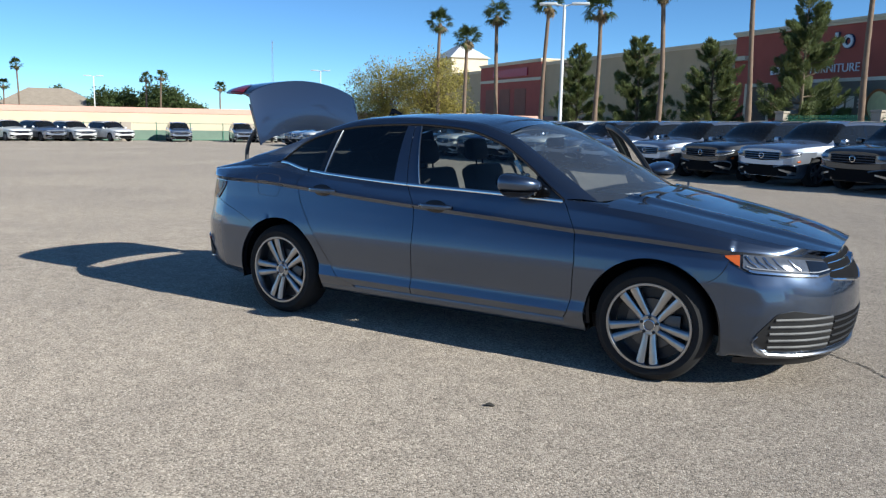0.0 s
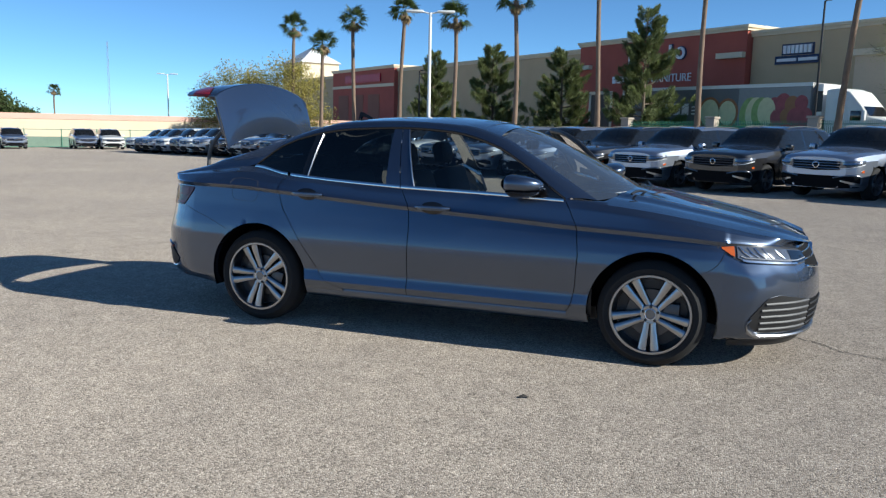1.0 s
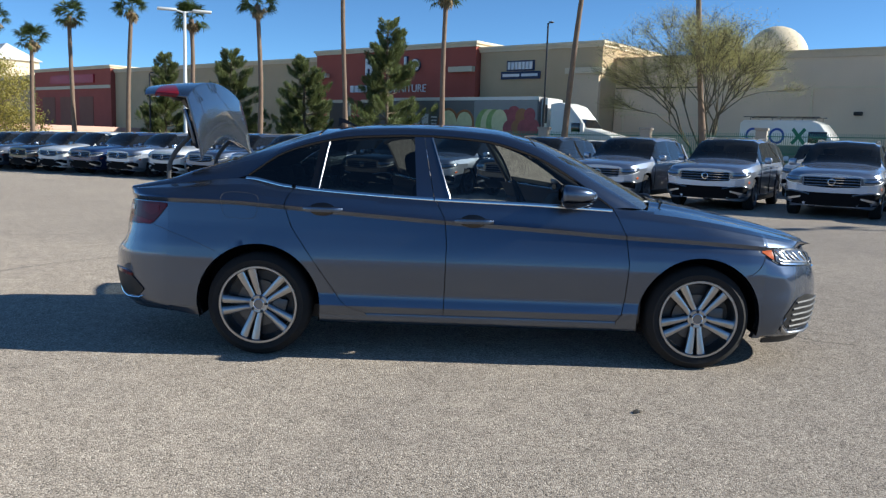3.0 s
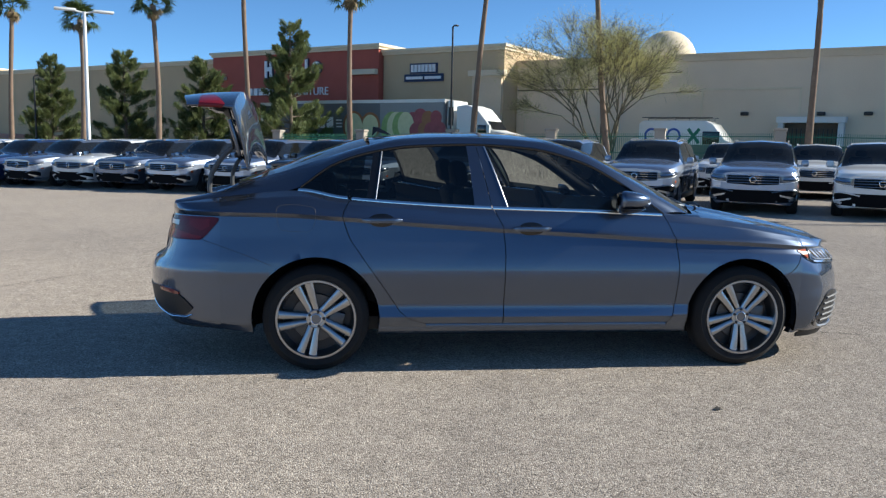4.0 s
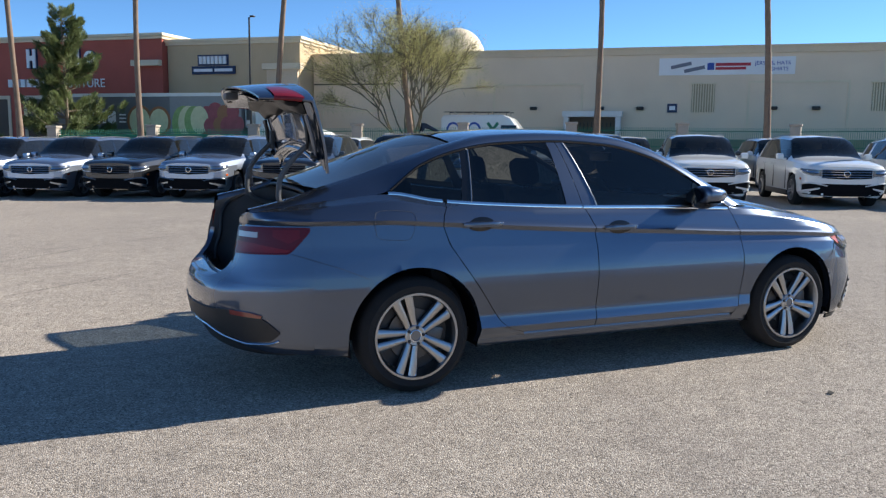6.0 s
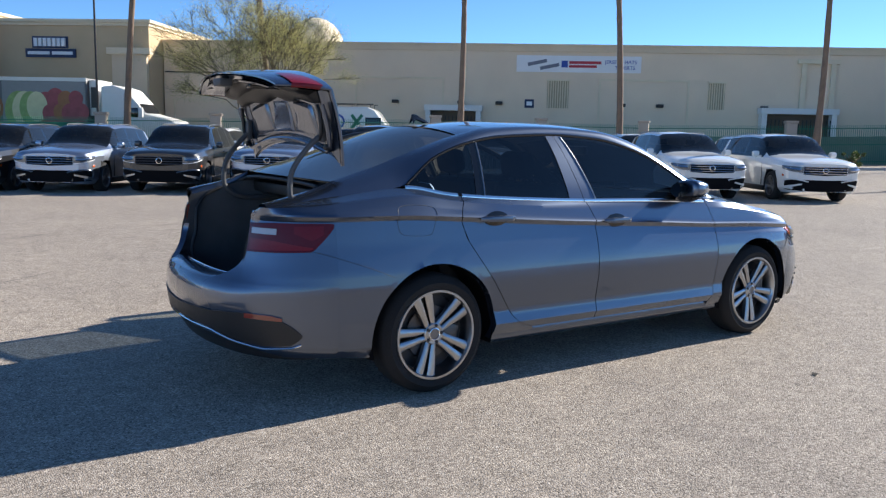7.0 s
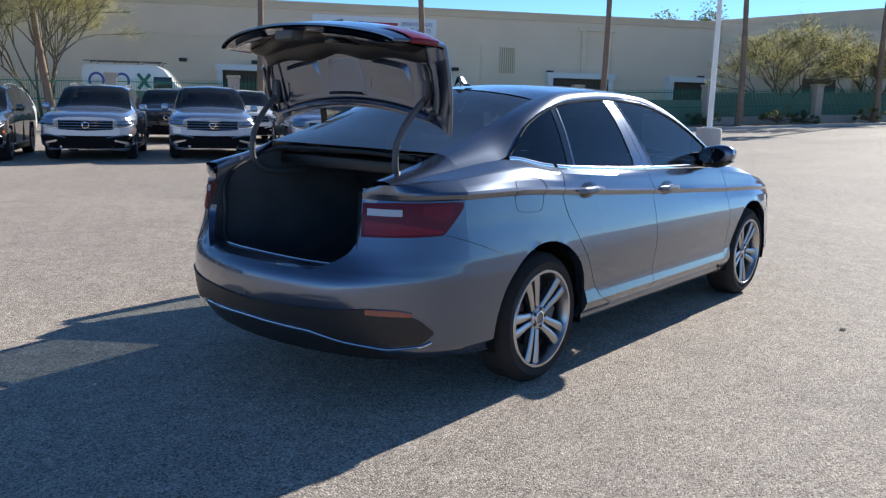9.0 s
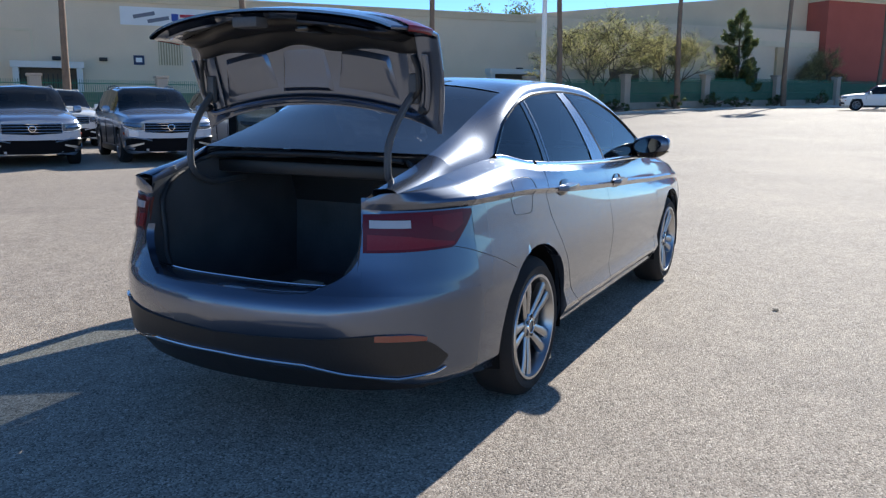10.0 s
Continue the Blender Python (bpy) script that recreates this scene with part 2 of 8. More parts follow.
def glass(name, tint, rough=0.0, ior=1.52, milky=0.0):
    m = bpy.data.materials.new(name)
    m.use_nodes = True
    nt = m.node_tree
    p = nt.nodes["Principled BSDF"]
    nt.nodes.remove(p)
    out = nt.nodes["Material Output"]
    tr = nt.nodes.new("ShaderNodeBsdfTransparent")
    tr.inputs[0].default_value = (*tint, 1)
    gl = nt.nodes.new("ShaderNodeBsdfGlossy")
    gl.inputs["Roughness"].default_value = rough
    fr = nt.nodes.new("ShaderNodeFresnel")
    fr.inputs["IOR"].default_value = ior
    mx = nt.nodes.new("ShaderNodeMixShader")
    nt.links.new(fr.outputs[0], mx.inputs[0])
    nt.links.new(tr.outputs[0], mx.inputs[1])
    nt.links.new(gl.outputs[0], mx.inputs[2])
    nt.links.new(mx.outputs[0], out.inputs[0])
    if milky:                                            # a thin, uneven layer of pale diffuse over the glass
        df = nt.nodes.new("ShaderNodeBsdfDiffuse")
        df.inputs[0].default_value = (0.70, 0.74, 0.76, 1)
        tx = nt.nodes.new("ShaderNodeTexNoise")
        tx.inputs["Scale"].default_value, tx.inputs["Detail"].default_value = 3.0, 5
        co = nt.nodes.new("ShaderNodeTexCoord")
        nt.links.new(co.outputs["Object"], tx.inputs["Vector"])
        mr = nt.nodes.new("ShaderNodeMapRange")
        mr.inputs["To Min"].default_value, mr.inputs["To Max"].default_value = milky * 0.6, milky * 1.4
        nt.links.new(tx.outputs[0], mr.inputs[0])
        m2 = nt.nodes.new("ShaderNodeMixShader")
        nt.links.new(mr.outputs[0], m2.inputs[0])
        nt.links.new(mx.outputs[0], m2.inputs[1])
        nt.links.new(df.outputs[0], m2.inputs[2])
        nt.links.new(m2.outputs[0], out.inputs[0])
    return m


M["paint_grey"] = car_paint("paint_grey", (0.052, 0.069, 0.104), metal=0.9, rough=0.25)
M["paint_white"] = car_paint("paint_white", (0.72, 0.72, 0.70))
M["paint_black"] = car_paint("paint_black", (0.008, 0.008, 0.010))
M["paint_silver"] = car_paint("paint_silver", (0.070, 0.078, 0.094), metal=0.9, rough=0.22, flake=9.0, share=0.5, broad=0.38)
M["paint_slate"] = car_paint("paint_slate", (0.035, 0.042, 0.058), metal=0.85, rough=0.22, flake=8.0, share=0.4, broad=0.36)
M["paint_blue"] = car_paint("paint_blue", (0.012, 0.03, 0.10), metal=0.3, rough=0.34)
M["glass_dark"] = glass("glass_dark", (0.16, 0.185, 0.18), ior=1.65)
M["glass_tint"] = glass("glass_tint", (0.12, 0.135, 0.14), ior=1.6, milky=0.012)
M["glass_clear"] = glass("glass_clear", (0.50, 0.57, 0.58), ior=3.2, milky=0.03)
M["glass_rear"] = glass("glass_rear", (0.06, 0.065, 0.07), ior=2.1, milky=0.03)
M["glass_front"] = glass("glass_front", (0.46, 0.51, 0.50), ior=1.65)
M["mirror_dark"] = material("mirror_dark", (0.22, 0.24, 0.26), 0.05, metal=1.0, vary=0.02)

# ---- mesh tools ----
def mesh_object(name, bm, mat, parent=None, smooth=True, angle=40):
    """Links a bmesh as one mesh object."""
    me = bpy.data.meshes.new(name)
    bm.normal_update()
    bm.to_mesh(me)
    bm.free()
    for m in mat if isinstance(mat, (list, tuple)) else [mat]:
        me.materials.append(m)
    if smooth:
        me.polygons.foreach_set("use_smooth", [True] * len(me.polygons))
        me.set_sharp_from_angle(angle=radians(angle))
    ob = new(name, me)
    if parent is not None:
        ob.parent = parent
    return ob


def part(name, bm, mat, parent, label="", smooth=True, angle=40):
    ob = mesh_object(name, bm, mat, parent, smooth, angle)
    if label:
        ob["label"] = label
    return ob


def thing(name, label, category, at=None, group="", kind=""):
    ob = new(name)
    ob.empty_display_size = 0.2
    if at is not None:
        ob.matrix_basis = at
    return tagged(ob, label, category, group, kind)


def box(bm, x0, x1, y0, y1, z0, z1, m=None, bevel=0.0):
    vs = bmesh.ops.create_cube(bm, size=1.0)["verts"]
    bmesh.ops.scale(bm, verts=vs, vec=(x1 - x0, y1 - y0, z1 - z0))
    bmesh.ops.translate(bm, verts=vs, vec=((x0 + x1) / 2, (y0 + y1) / 2, (z0 + z1) / 2))
    if bevel:
        es = list({e for v in vs for e in v.link_edges})
        r = bmesh.ops.bevel(bm, geom=es, offset=bevel, segments=2, affect="EDGES", profile=0.5)
        vs = list({v for f in r["faces"] for v in f.verts} | {v for v in vs if v.is_valid})
    if m is not None:
        bmesh.ops.transform(bm, verts=vs, matrix=m)
    return vs


def one_box(x0, x1, y0, y1, z0, z1, bevel=0.0):
    bm = bmesh.new()
    box(bm, x0, x1, y0, y1, z0, z1, bevel=bevel)
    return bm


def grid(bm, pts, mat_index=0, flip=False, close_u=False):
    """A sheet of quads through rows of points; returns its rows of verts."""
    rows = [[bm.verts.new(p) for p in row] for row in pts]
    n = len(rows)
    for i in range(n if close_u else n - 1):
        a, b = rows[i], rows[(i + 1) % n]
        for j in range(len(a) - 1):
            q = (a[j], b[j], b[j + 1], a[j + 1])
            try:
                f = bm.faces.new(q[::-1] if flip else q)
                f.material_index = mat_index
            except ValueError:
                pass
    return rows


def smooth_curve(keys, n):
    """n points on a smooth curve through the key points, evenly by length."""
    k = np.array(keys, float)
    d = np.r_[0, np.cumsum(np.maximum(np.linalg.norm(np.diff(k, axis=0), axis=1), 1e-6))]
    s = np.linspace(0, d[-1], n)
    return np.stack([pchip(d, k[:, c], s) for c in range(k.shape[1])], 1)


def pchip(xs, ys, x):
    """Shape-keeping cubic interpolation."""
    xs, ys, x = np.asarray(xs, float), np.asarray(ys, float), np.asarray(x, float)
    if len(xs) == 2:
        return np.interp(x, xs, ys)
    h, d = np.diff(xs), np.diff(ys) / np.diff(xs)
    m = np.zeros(len(xs))
    same = d[:-1] * d[1:] > 0
    w1, w2 = 2 * h[1:] + h[:-1], h[1:] + 2 * h[:-1]
    with np.errstate(divide="ignore", invalid="ignore"):
        inner = (w1 + w2) / (w1 / d[:-1] + w2 / d[1:])
    m[1:-1] = np.where(same, inner, 0)
    m[0], m[-1] = d[0], d[-1]
    i = np.clip(np.searchsorted(xs, x) - 1, 0, len(xs) - 2)
    t = np.clip((x - xs[i]) / h[i], 0, 1)
    return (ys[i] * (1 + 2 * t) * (1 - t) ** 2 + m[i] * h[i] * t * (1 - t) ** 2
            + ys[i + 1] * t * t * (3 - 2 * t) + m[i + 1] * h[i] * t * t * (t - 1))


def tube(bm, path, radii, sides=8, cap=True):
    """A round tube along points with a radius at each."""
    path = [Vector(p) for p in path]
    rings = []
    ref = Vector((0, 0, 1))
    for i, p in enumerate(path):
        t = (path[min(i + 1, len(path) - 1)] - path[max(i - 1, 0)]).normalized()
        if abs(t.dot(ref)) > 0.95:
            ref = Vector((1, 0, 0)) if abs(t.x) < 0.9 else Vector((0, 1, 0))
        a = t.cross(ref).normalized()
        b = t.cross(a)
        r = radii[i] if hasattr(radii, "__len__") else radii
        rings.append([bm.verts.new(p + (a * math.cos(2 * math.pi * k / sides) + b * math.sin(2 * math.pi * k / sides)) * r) for k in range(sides)])
    for r0, r1 in zip(rings, rings[1:]):
        for k in range(sides):
            bm.faces.new((r0[k], r0[(k + 1) % sides], r1[(k + 1) % sides], r1[k]))
    if cap:
        bm.faces.new(rings[0][::-1])
        bm.faces.new(rings[-1])
    return rings


def lathe(bm, profile, centre, axis="y", sides=40):
    """Turns (along, radius) pairs round an axis."""
    rows = []
    for along, r in profile:
        ring = []
        for k in range(sides):
            a = 2 * math.pi * k / sides
            c, s = r * math.cos(a), r * math.sin(a)
            p = {"y": (c, along, s), "z": (c, s, along), "x": (along, c, s)}[axis]
            ring.append(bm.verts.new(Vector(centre) + Vector(p)))
        rows.append(ring)
    for a, b in zip(rows, rows[1:]):
        for k in range(sides):
            bm.faces.new((a[k], a[(k + 1) % sides], b[(k + 1) % sides], b[k]))
    return rows


def text_object(name, words, size, mat, m, parent, depth=0.03):
    cu = bpy.data.curves.new(name, "FONT")
    cu.body, cu.size, cu.extrude, cu.align_x = words, size, depth, "CENTER"
    tmp = bpy.data.objects.new("text", cu)
    scene.collection.objects.link(tmp)
    bpy.context.view_layer.update()
    me = bpy.data.meshes.new_from_object(tmp.evaluated_get(bpy.context.evaluated_depsgraph_get()))
    bpy.data.objects.remove(tmp)
    me.materials.clear()
    me.materials.append(mat)
    ob = new(name, me)
    ob.parent = parent
    ob.matrix_basis = m
    return ob


# ---- plan ----
ROW_A, WALL_A, PALM_A = radians(-32), radians(-39), radians(-27.9)
ROW_P = (15.2, 6.2)


def row_at(s, d):
    """A place by its run along the row of parked cars and its depth behind the row's front line."""
    return (ROW_P[0] + s * math.cos(ROW_A) - d * math.sin(ROW_A), ROW_P[1] + s * math.sin(ROW_A) + d * math.cos(ROW_A))


def wall_at(q, d):
    """A place by its run along the building and its distance."""
    return (q * math.cos(WALL_A) - d * math.sin(WALL_A), q * math.sin(WALL_A) + d * math.cos(WALL_A))


def palm_at(k, d=0.0):
    """A place by its run along the palm strip, from its middle, and its depth behind it."""
    return (-3.7 + k * math.cos(PALM_A) - d * math.sin(PALM_A), 49.3 + k * math.sin(PALM_A) + d * math.cos(PALM_A))


def run_of(x, y):
    return (x - ROW_P[0]) * math.cos(ROW_A) + (y - ROW_P[1]) * math.sin(ROW_A)


FALL = ([-900, -110, -73, -40, -20, -10, 4, 12, 35, 60, 900], [-1.6, -1.6, -1.2, -0.48, -0.16, 0, 0, 0.12, 0.85, 1.1, 1.1])


def lie(x, y):
    """Height of the lot: level round the car, falling gently one way and rising the other."""
    return float(pchip(FALL[0], FALL[1], run_of(x, y)))

# ---- ground ----
def build_ground():
    bm = bmesh.new()
    runs = [-900, -500, -250, -140, -110, -90, -73] + list(range(-66, 66, 4)) + [80, 120, 250, 500, 900]
    deeps = [-900, -300, -100, -40, -20, -10, 0, 10, 20, 35, 60, 100, 200, 400, 900]
    pts = []
    for s in runs:
        z = float(pchip(FALL[0], FALL[1], s))
        pts.append([(*row_at(s, d), z) for d in deeps])
    grid(bm, pts, flip=True)
    bmesh.ops.recalc_face_normals(bm, faces=bm.faces)
    ob = mesh_object("ground", bm, M["asphalt"])
    return tagged(ob, "worn light grey asphalt parking lot with stones showing", "ground", kind="structure")


build_ground()


def strip_on_ground(name, points, width, lift, mat, label, category, seed):
    """A thin uneven ribbon on the ground, such as a crack or an oil trace."""
    rnd = random.Random(seed)
    c = smooth_curve(points, 60)
    bm = bmesh.new()
    rows = []
    for i, (x, y) in enumerate(c):
        t = c[min(i + 1, 59)] - c[max(i - 1, 0)]
        t = t / max(np.linalg.norm(t), 1e-6)
        w = width * (0.35 + 0.9 * rnd.random())
        x += rnd.uniform(-1, 1) * 0.012
        y += rnd.uniform(-1, 1) * 0.012
        z = lie(x, y) + lift
        rows.append([(x - t[1] * w, y + t[0] * w, z), (x + t[1] * w, y - t[0] * w, z)])
    grid(bm, rows)
    return tagged(mesh_object(name, bm, mat, smooth=False), label, category, kind="structure")


M["crack"] = material("crack", (0.055, 0.05, 0.045), 0.95, vary=0.3, scale=20)
for k, pts in enumerate([[(2.05, 0.48), (2.24, 0.25), (2.37, 0.15), (2.49, 0.0), (2.75, -0.1)], [(1.0, 8.2), (1.6, 7.08), (2.27, 5.77), (3.3, 4.9)], [(-8.5, -3.5), (-6, -2.2), (-4.2, 2.6), (-2.5, 4.2)],
                         [(-8, 3.0), (-6, 5.0), (-4.5, 5.4), (-2, 7.6), (1.5, 8.2)], [(6.5, 2.2), (9.5, 4.0), (13, 3.6), (18, 5.0)]]):
    strip_on_ground("pavement_crack", pts, 0.006, 0.004, M["crack"], "thin dark crack in the asphalt", "crack", k)


def litter(x, y, turn):
    bm = bmesh.new()
    grid(bm, [[(-0.03, -0.012, 0.004), (-0.02, 0.014, 0.006)], [(0, -0.018, 0.014), (0.005, 0.016, 0.016)], [(0.035, -0.01, 0.005), (0.03, 0.01, 0.004)]])
    ob = mesh_object("dry_leaf", bm, M["crack"])
    ob.matrix_basis = pose(x, y, lie(x, y), 0, 0, turn)
    tagged(ob, "small dark dry leaf lying on the asphalt", "leaf")


litter(0.80, -1.70, 20)

# ---- the long retail building ----
building = thing("retail_building", "long stucco retail building seen from behind, tan and red blocks", "building", pose(0, 0, 0, 0, 0, -39), kind="structure")


def wall_block(name, q0, q1, d0, d1, z1, mat, label="", cornice=True):
    part(name, one_box(q0, q1, d0, d1, -2.5, z1 - (0.45 if cornice else 0)), M[mat], building, label, smooth=False)
    if cornice:
        bm = bmesh.new()
        box(bm, q0 - 0.10, q1 + 0.10, d0 - 0.12, d1, z1 - 0.447, z1 - 0.22)
        box(bm, q0 - 0.24, q1 + 0.24, d0 - 0.26, d1, z1 - 0.218, z1)
        part("cornice", bm, M["cornice"], building, smooth=False)


wall_block("wall_long", -27.3, 31.0, 54.2, 75, 8.2, "stucco_sand", "sand stucco back wall", cornice=False)
bm = bmesh.new()
box(bm, -27.3, 31.0, 54.08, 54.197, 7.72, 8.12)
box(bm, -27.3, 31.0, 54.02, 54.6, 8.122, 8.26)
part("cornice", bm, M["stucco_tan"], building, smooth=False)
wall_block("wall_corner", -39.2, -27.4, 52.0, 73, 9.4, "stucco_olive", "olive stucco corner block")
wall_block("wall_red", -59.7, -39.3, 51.4, 73.3, 9.9, "stucco_red", "brick red stucco block")
wall_block("wall_low", -102.0, -59.8, 52.5, 74, 9.45, "stucco_olive", "olive stucco wall")
wall_block("wall_red", -125.0, -102.1, 51.9, 73.5, 10.0, "stucco_red", "brick red stucco block")
wall_block("wall_low", -150.0, -125.1, 52.5, 74, 9.3, "stucco_olive", "olive stucco wall")


def on_wall(name, q0, q1, z0, z1, d, proud, mat, label="", bevel=0.0):
    return part(name, one_box(q0, q1, d - proud, d - 0.003, z0, z1, bevel), M[mat], building, label, smooth=False)


def frame_on_wall(q0, q1, z1, d, w=0.14, z0=-1.0):
    bm = bmesh.new()
    box(bm, q0, q0 + w, d - 0.07, d - 0.003, z0, z1 - w)
    box(bm, q1 - w, q1, d - 0.07, d - 0.003, z0, z1 - w)
    box(bm, q0, q1, d - 0.07, d - 0.003, z1 - w + 0.001, z1)
    part("wall_moulding", bm, M["cornice"], building, smooth=False)


def grille_on_wall(q0, q1, z0, z1, d):
    on_wall("vent_backing", q0, q1, z0, z1, d, 0.04, "door_sand")
    bm = bmesh.new()
    n = int((q1 - q0) / 0.16)
    for i in range(n):
        x = q0 + (i + 0.5) * (q1 - q0) / n
        box(bm, x - 0.04, x + 0.04, d - 0.10, d - 0.043, z0, z1)
    box(bm, q0 - 0.1, q1 + 0.1, d - 0.16, d - 0.02, z1 + 0.002, z1 + 0.14)
    part("vent_slats", bm, M["cornice"], building, smooth=False)


frame_on_wall(-12.5, -5.8, 5.8, 54.2)
frame_on_wall(5.5, 11.95, 5.85, 54.2)
grille_on_wall(1.8, 3.35, 3.7, 5.65, 54.2)
grille_on_wall(13.3, 14.45, 3.8, 5.65, 54.2)
frame_on_wall(-26.6, -20.2, 3.9, 54.2)
bm = bmesh.new()
for q in (19.6, 21.6):
    box(bm, q, q + 0.35, 54.0, 54.197, 3.2, 7.1)
box(bm, 19.3, 22.2, 53.92, 54.197, 7.102, 7.4)
part("wall_moulding", bm, M["cornice"], building, smooth=False)
part("conduit", one_box(-27.2, -20.3, 54.1, 54.19, 5.84, 5.93), M["black_iron"], building)
for q in (-9.4, -4.5, -1.7, 7.2, 9.9, 17.2, 29.5):
    bm = bmesh.new()
    box(bm, q - 0.26, q + 0.26, 53.86, 54.19, 3.86, 4.10, bevel=0.05)
    part("wall_lamp", bm, M["black_iron"], building, "dark wall pack lamp, unlit")
on_wall("blue_sign", 0.18, 0.86, 3.68, 4.3, 54.2, 0.06, "sign_navy")
on_wall("sign_bars", 0.32, 0.72, 3.85, 4.14, 54.14, 0.02, "letter_white")


def dock(q0, q1, z1):
    bm = bmesh.new()
    box(bm, q0, q0 + 0.35, 53.3, 54.197, -1.5, z1)
    box(bm, q1 - 0.35, q1, 53.3, 54.197, -1.5, z1)
    box(bm, q0 - 0.1, q1 + 0.1, 53.2, 54.197, z1 + 0.002, z1 + 0.4)
    part("dock_surround", bm, M["trailer_white"], building, "white framed loading dock", smooth=False)
    part("dock_door", one_box(q0 + 0.36, q1 - 0.36, 53.9, 54.19, -1.5, z1 - 0.01), M["dark_door"], building, smooth=False)
    bm = bmesh.new()
    n = int((q1 - q0) / 0.3)
    for i in range(n):
        x = q0 + 0.4 + i * (q1 - q0 - 0.8) / max(n - 1, 1)
        box(bm, x - 0.03, x + 0.03, 53.35, 53.41, -1.5, z1 - 0.4)
    part("dock_bars", bm, M["black_iron"], building, smooth=False)


dock(-7.05, -3.0, 3.35)
dock(16.9, 22.0, 3.55)
dock(26.6, 30.8, 3.55)
for q0, q1, z1 in ((-58.0, -54.6, 5.0), (-53.2, -49.2, 5.0), (-47.8, -44.0, 4.6)):
    frame_on_wall(q0, q1, z1, 51.4, 0.3)
    on_wall("roller_door", q0 + 0.3, q1 - 0.3, -1, z1 - 0.3, 51.4, 0.03, "dark_door")
for q0, q1 in ((-122.5, -118.5), (-116.8, -112.8), (-111.0, -107.0)):
    on_wall("roller_door", q0, q1, -1, 5.8, 51.9, 0.06, "stucco_brown")
on_wall("wall_band", -125.0, -102.2, 6.9, 7.35, 51.9, 0.12, "cornice")
on_wall("red_sign", -119.5, -106.5, 7.7, 8.9, 51.9, 0.2, "sign_red")
on_wall("wall_band", -42.0, -39.35, 7.3, 7.75, 51.4, 0.45, "cornice")
on_wall("wall_band", -61.2, -57.8, 7.2, 7.6, 51.4, 0.45, "cornice")
on_wall("pilaster", -30.1, -27.45, -1.5, 6.9, 52.0, 0.35, "stucco_tan")
on_wall("wall_band", -30.4, -27.1, 6.903, 7.35, 52.0, 0.55, "cornice")
# restaurant sign: white letters as bars over a dark blue board
on_wall("sign_board", -36.9, -33.0, 6.62, 7.25, 52.0, 0.15, "sign_navy")
bm = bmesh.new()
for i in range(7):
    box(bm, -36.2 + i * 0.36, -35.94 + i * 0.36, 51.8, 51.99, 7.42, 8.02)
box(bm, -36.7, -35.0, 51.8, 51.84, 6.82, 7.05)
box(bm, -34.8, -33.2, 51.8, 51.84, 6.82, 7.05)
part("sign_bars", bm, M["letter_white"], building, "white sign letters", smooth=False)
on_wall("sign_board", -36.4, -33.6, 7.3, 8.15, 52.0, 0.06, "sign_navy")
# furniture shop sign
for i in (0, 4, 5):
    q = -52.5 + i * 1.18
    back, bm = bmesh.new(), bmesh.new()
    if i == 0:
        for a in (0, 0.62):
            box(back, q + a - 0.07, q + a + 0.35, 51.26, 51.397, 7.23, 8.92)
            box(bm, q + a, q + a + 0.28, 51.16, 51.257, 7.3, 8.85)
        box(bm, q + 0.281, q + 0.619, 51.16, 51.257, 7.9 + 0.2 * (i % 2), 8.3 + 0.2 * (i % 2))
    elif i == 4:
        box(back, q + 0.23, q + 0.65, 51.26, 51.397, 7.23, 8.92)
        box(bm, q + 0.30, q + 0.58, 51.16, 51.257, 7.3, 8.85)
    else:
        lathe(back, [(51.397, 0.60), (51.26, 0.60), (51.26, 0.24), (51.397, 0.24)], (q + 0.45, 0, 8.07), "y", 24)
        lathe(bm, [(51.257, 0.53), (51.16, 0.53), (51.16, 0.30), (51.257, 0.30)], (q + 0.45, 0, 8.07), "y", 24)
    part("sign_edge", back, M["sign_navy"], building, smooth=False)
    part("sign_letter_shape", bm, M["letter_white"], building, "white sign shape", smooth=False)
bm = bmesh.new()
for i in range(6):
    box(bm, -54.6 + i * 0.66, -54.15 + i * 0.66, 51.2, 51.39, 5.7, 6.35)
part("sign_bars", bm, M["letter_white"], building, "white sign letters", smooth=False)
text_object("sign_word", "FURNITURE", 1.0, M["letter_white"], Matrix.Translation((-47.4, 51.3, 5.65)) @ pose(0, 0, 0, 90, 0, 0), building)
# banner
banner = on_wall("banner", -0.5, 8.45, 6.28, 7.46, 54.2, 0.05, "white_sign", "white vinyl banner")
bm = bmesh.new()
for (q, z, w, h, r) in ((1.0, 6.95, 1.4, 0.24, 12), (1.9, 6.68, 1.4, 0.24, 12)):
    box(bm, -w / 2, w / 2, 54.12, 54.147, -h / 2, h / 2, Matrix.Translation((q, 0, z)) @ Matrix.Rotation(radians(-r), 4, "Y"))
part("banner_bars", bm, M["letter_grey"], building, smooth=False)
bm = bmesh.new()
box(bm, 2.75, 3.2, 54.12, 54.147, 6.62, 7.1)
part("banner_shield", bm, M["letter_blue"], building, smooth=False)
bm = bmesh.new()
box(bm, 3.3, 5.6, 54.12, 54.147, 6.88, 7.08)
box(bm, 3.3, 5.3, 54.12, 54.147, 6.62, 6.8)
part("banner_bars", bm, M["sign_red"], building, smooth=False)
text_object("banner_words", "JERSEYS, HATS", 0.36, M["letter_blue"], Matrix.Translation((7.0, 54.14, 6.92)) @ pose(0, 0, 0, 90, 0, 0), building, 0.01)
text_object("banner_words", "T-SHIRTS", 0.36, M["letter_blue"], Matrix.Translation((7.3, 54.14, 6.52)) @ pose(0, 0, 0, 90, 0, 0), building, 0.01)

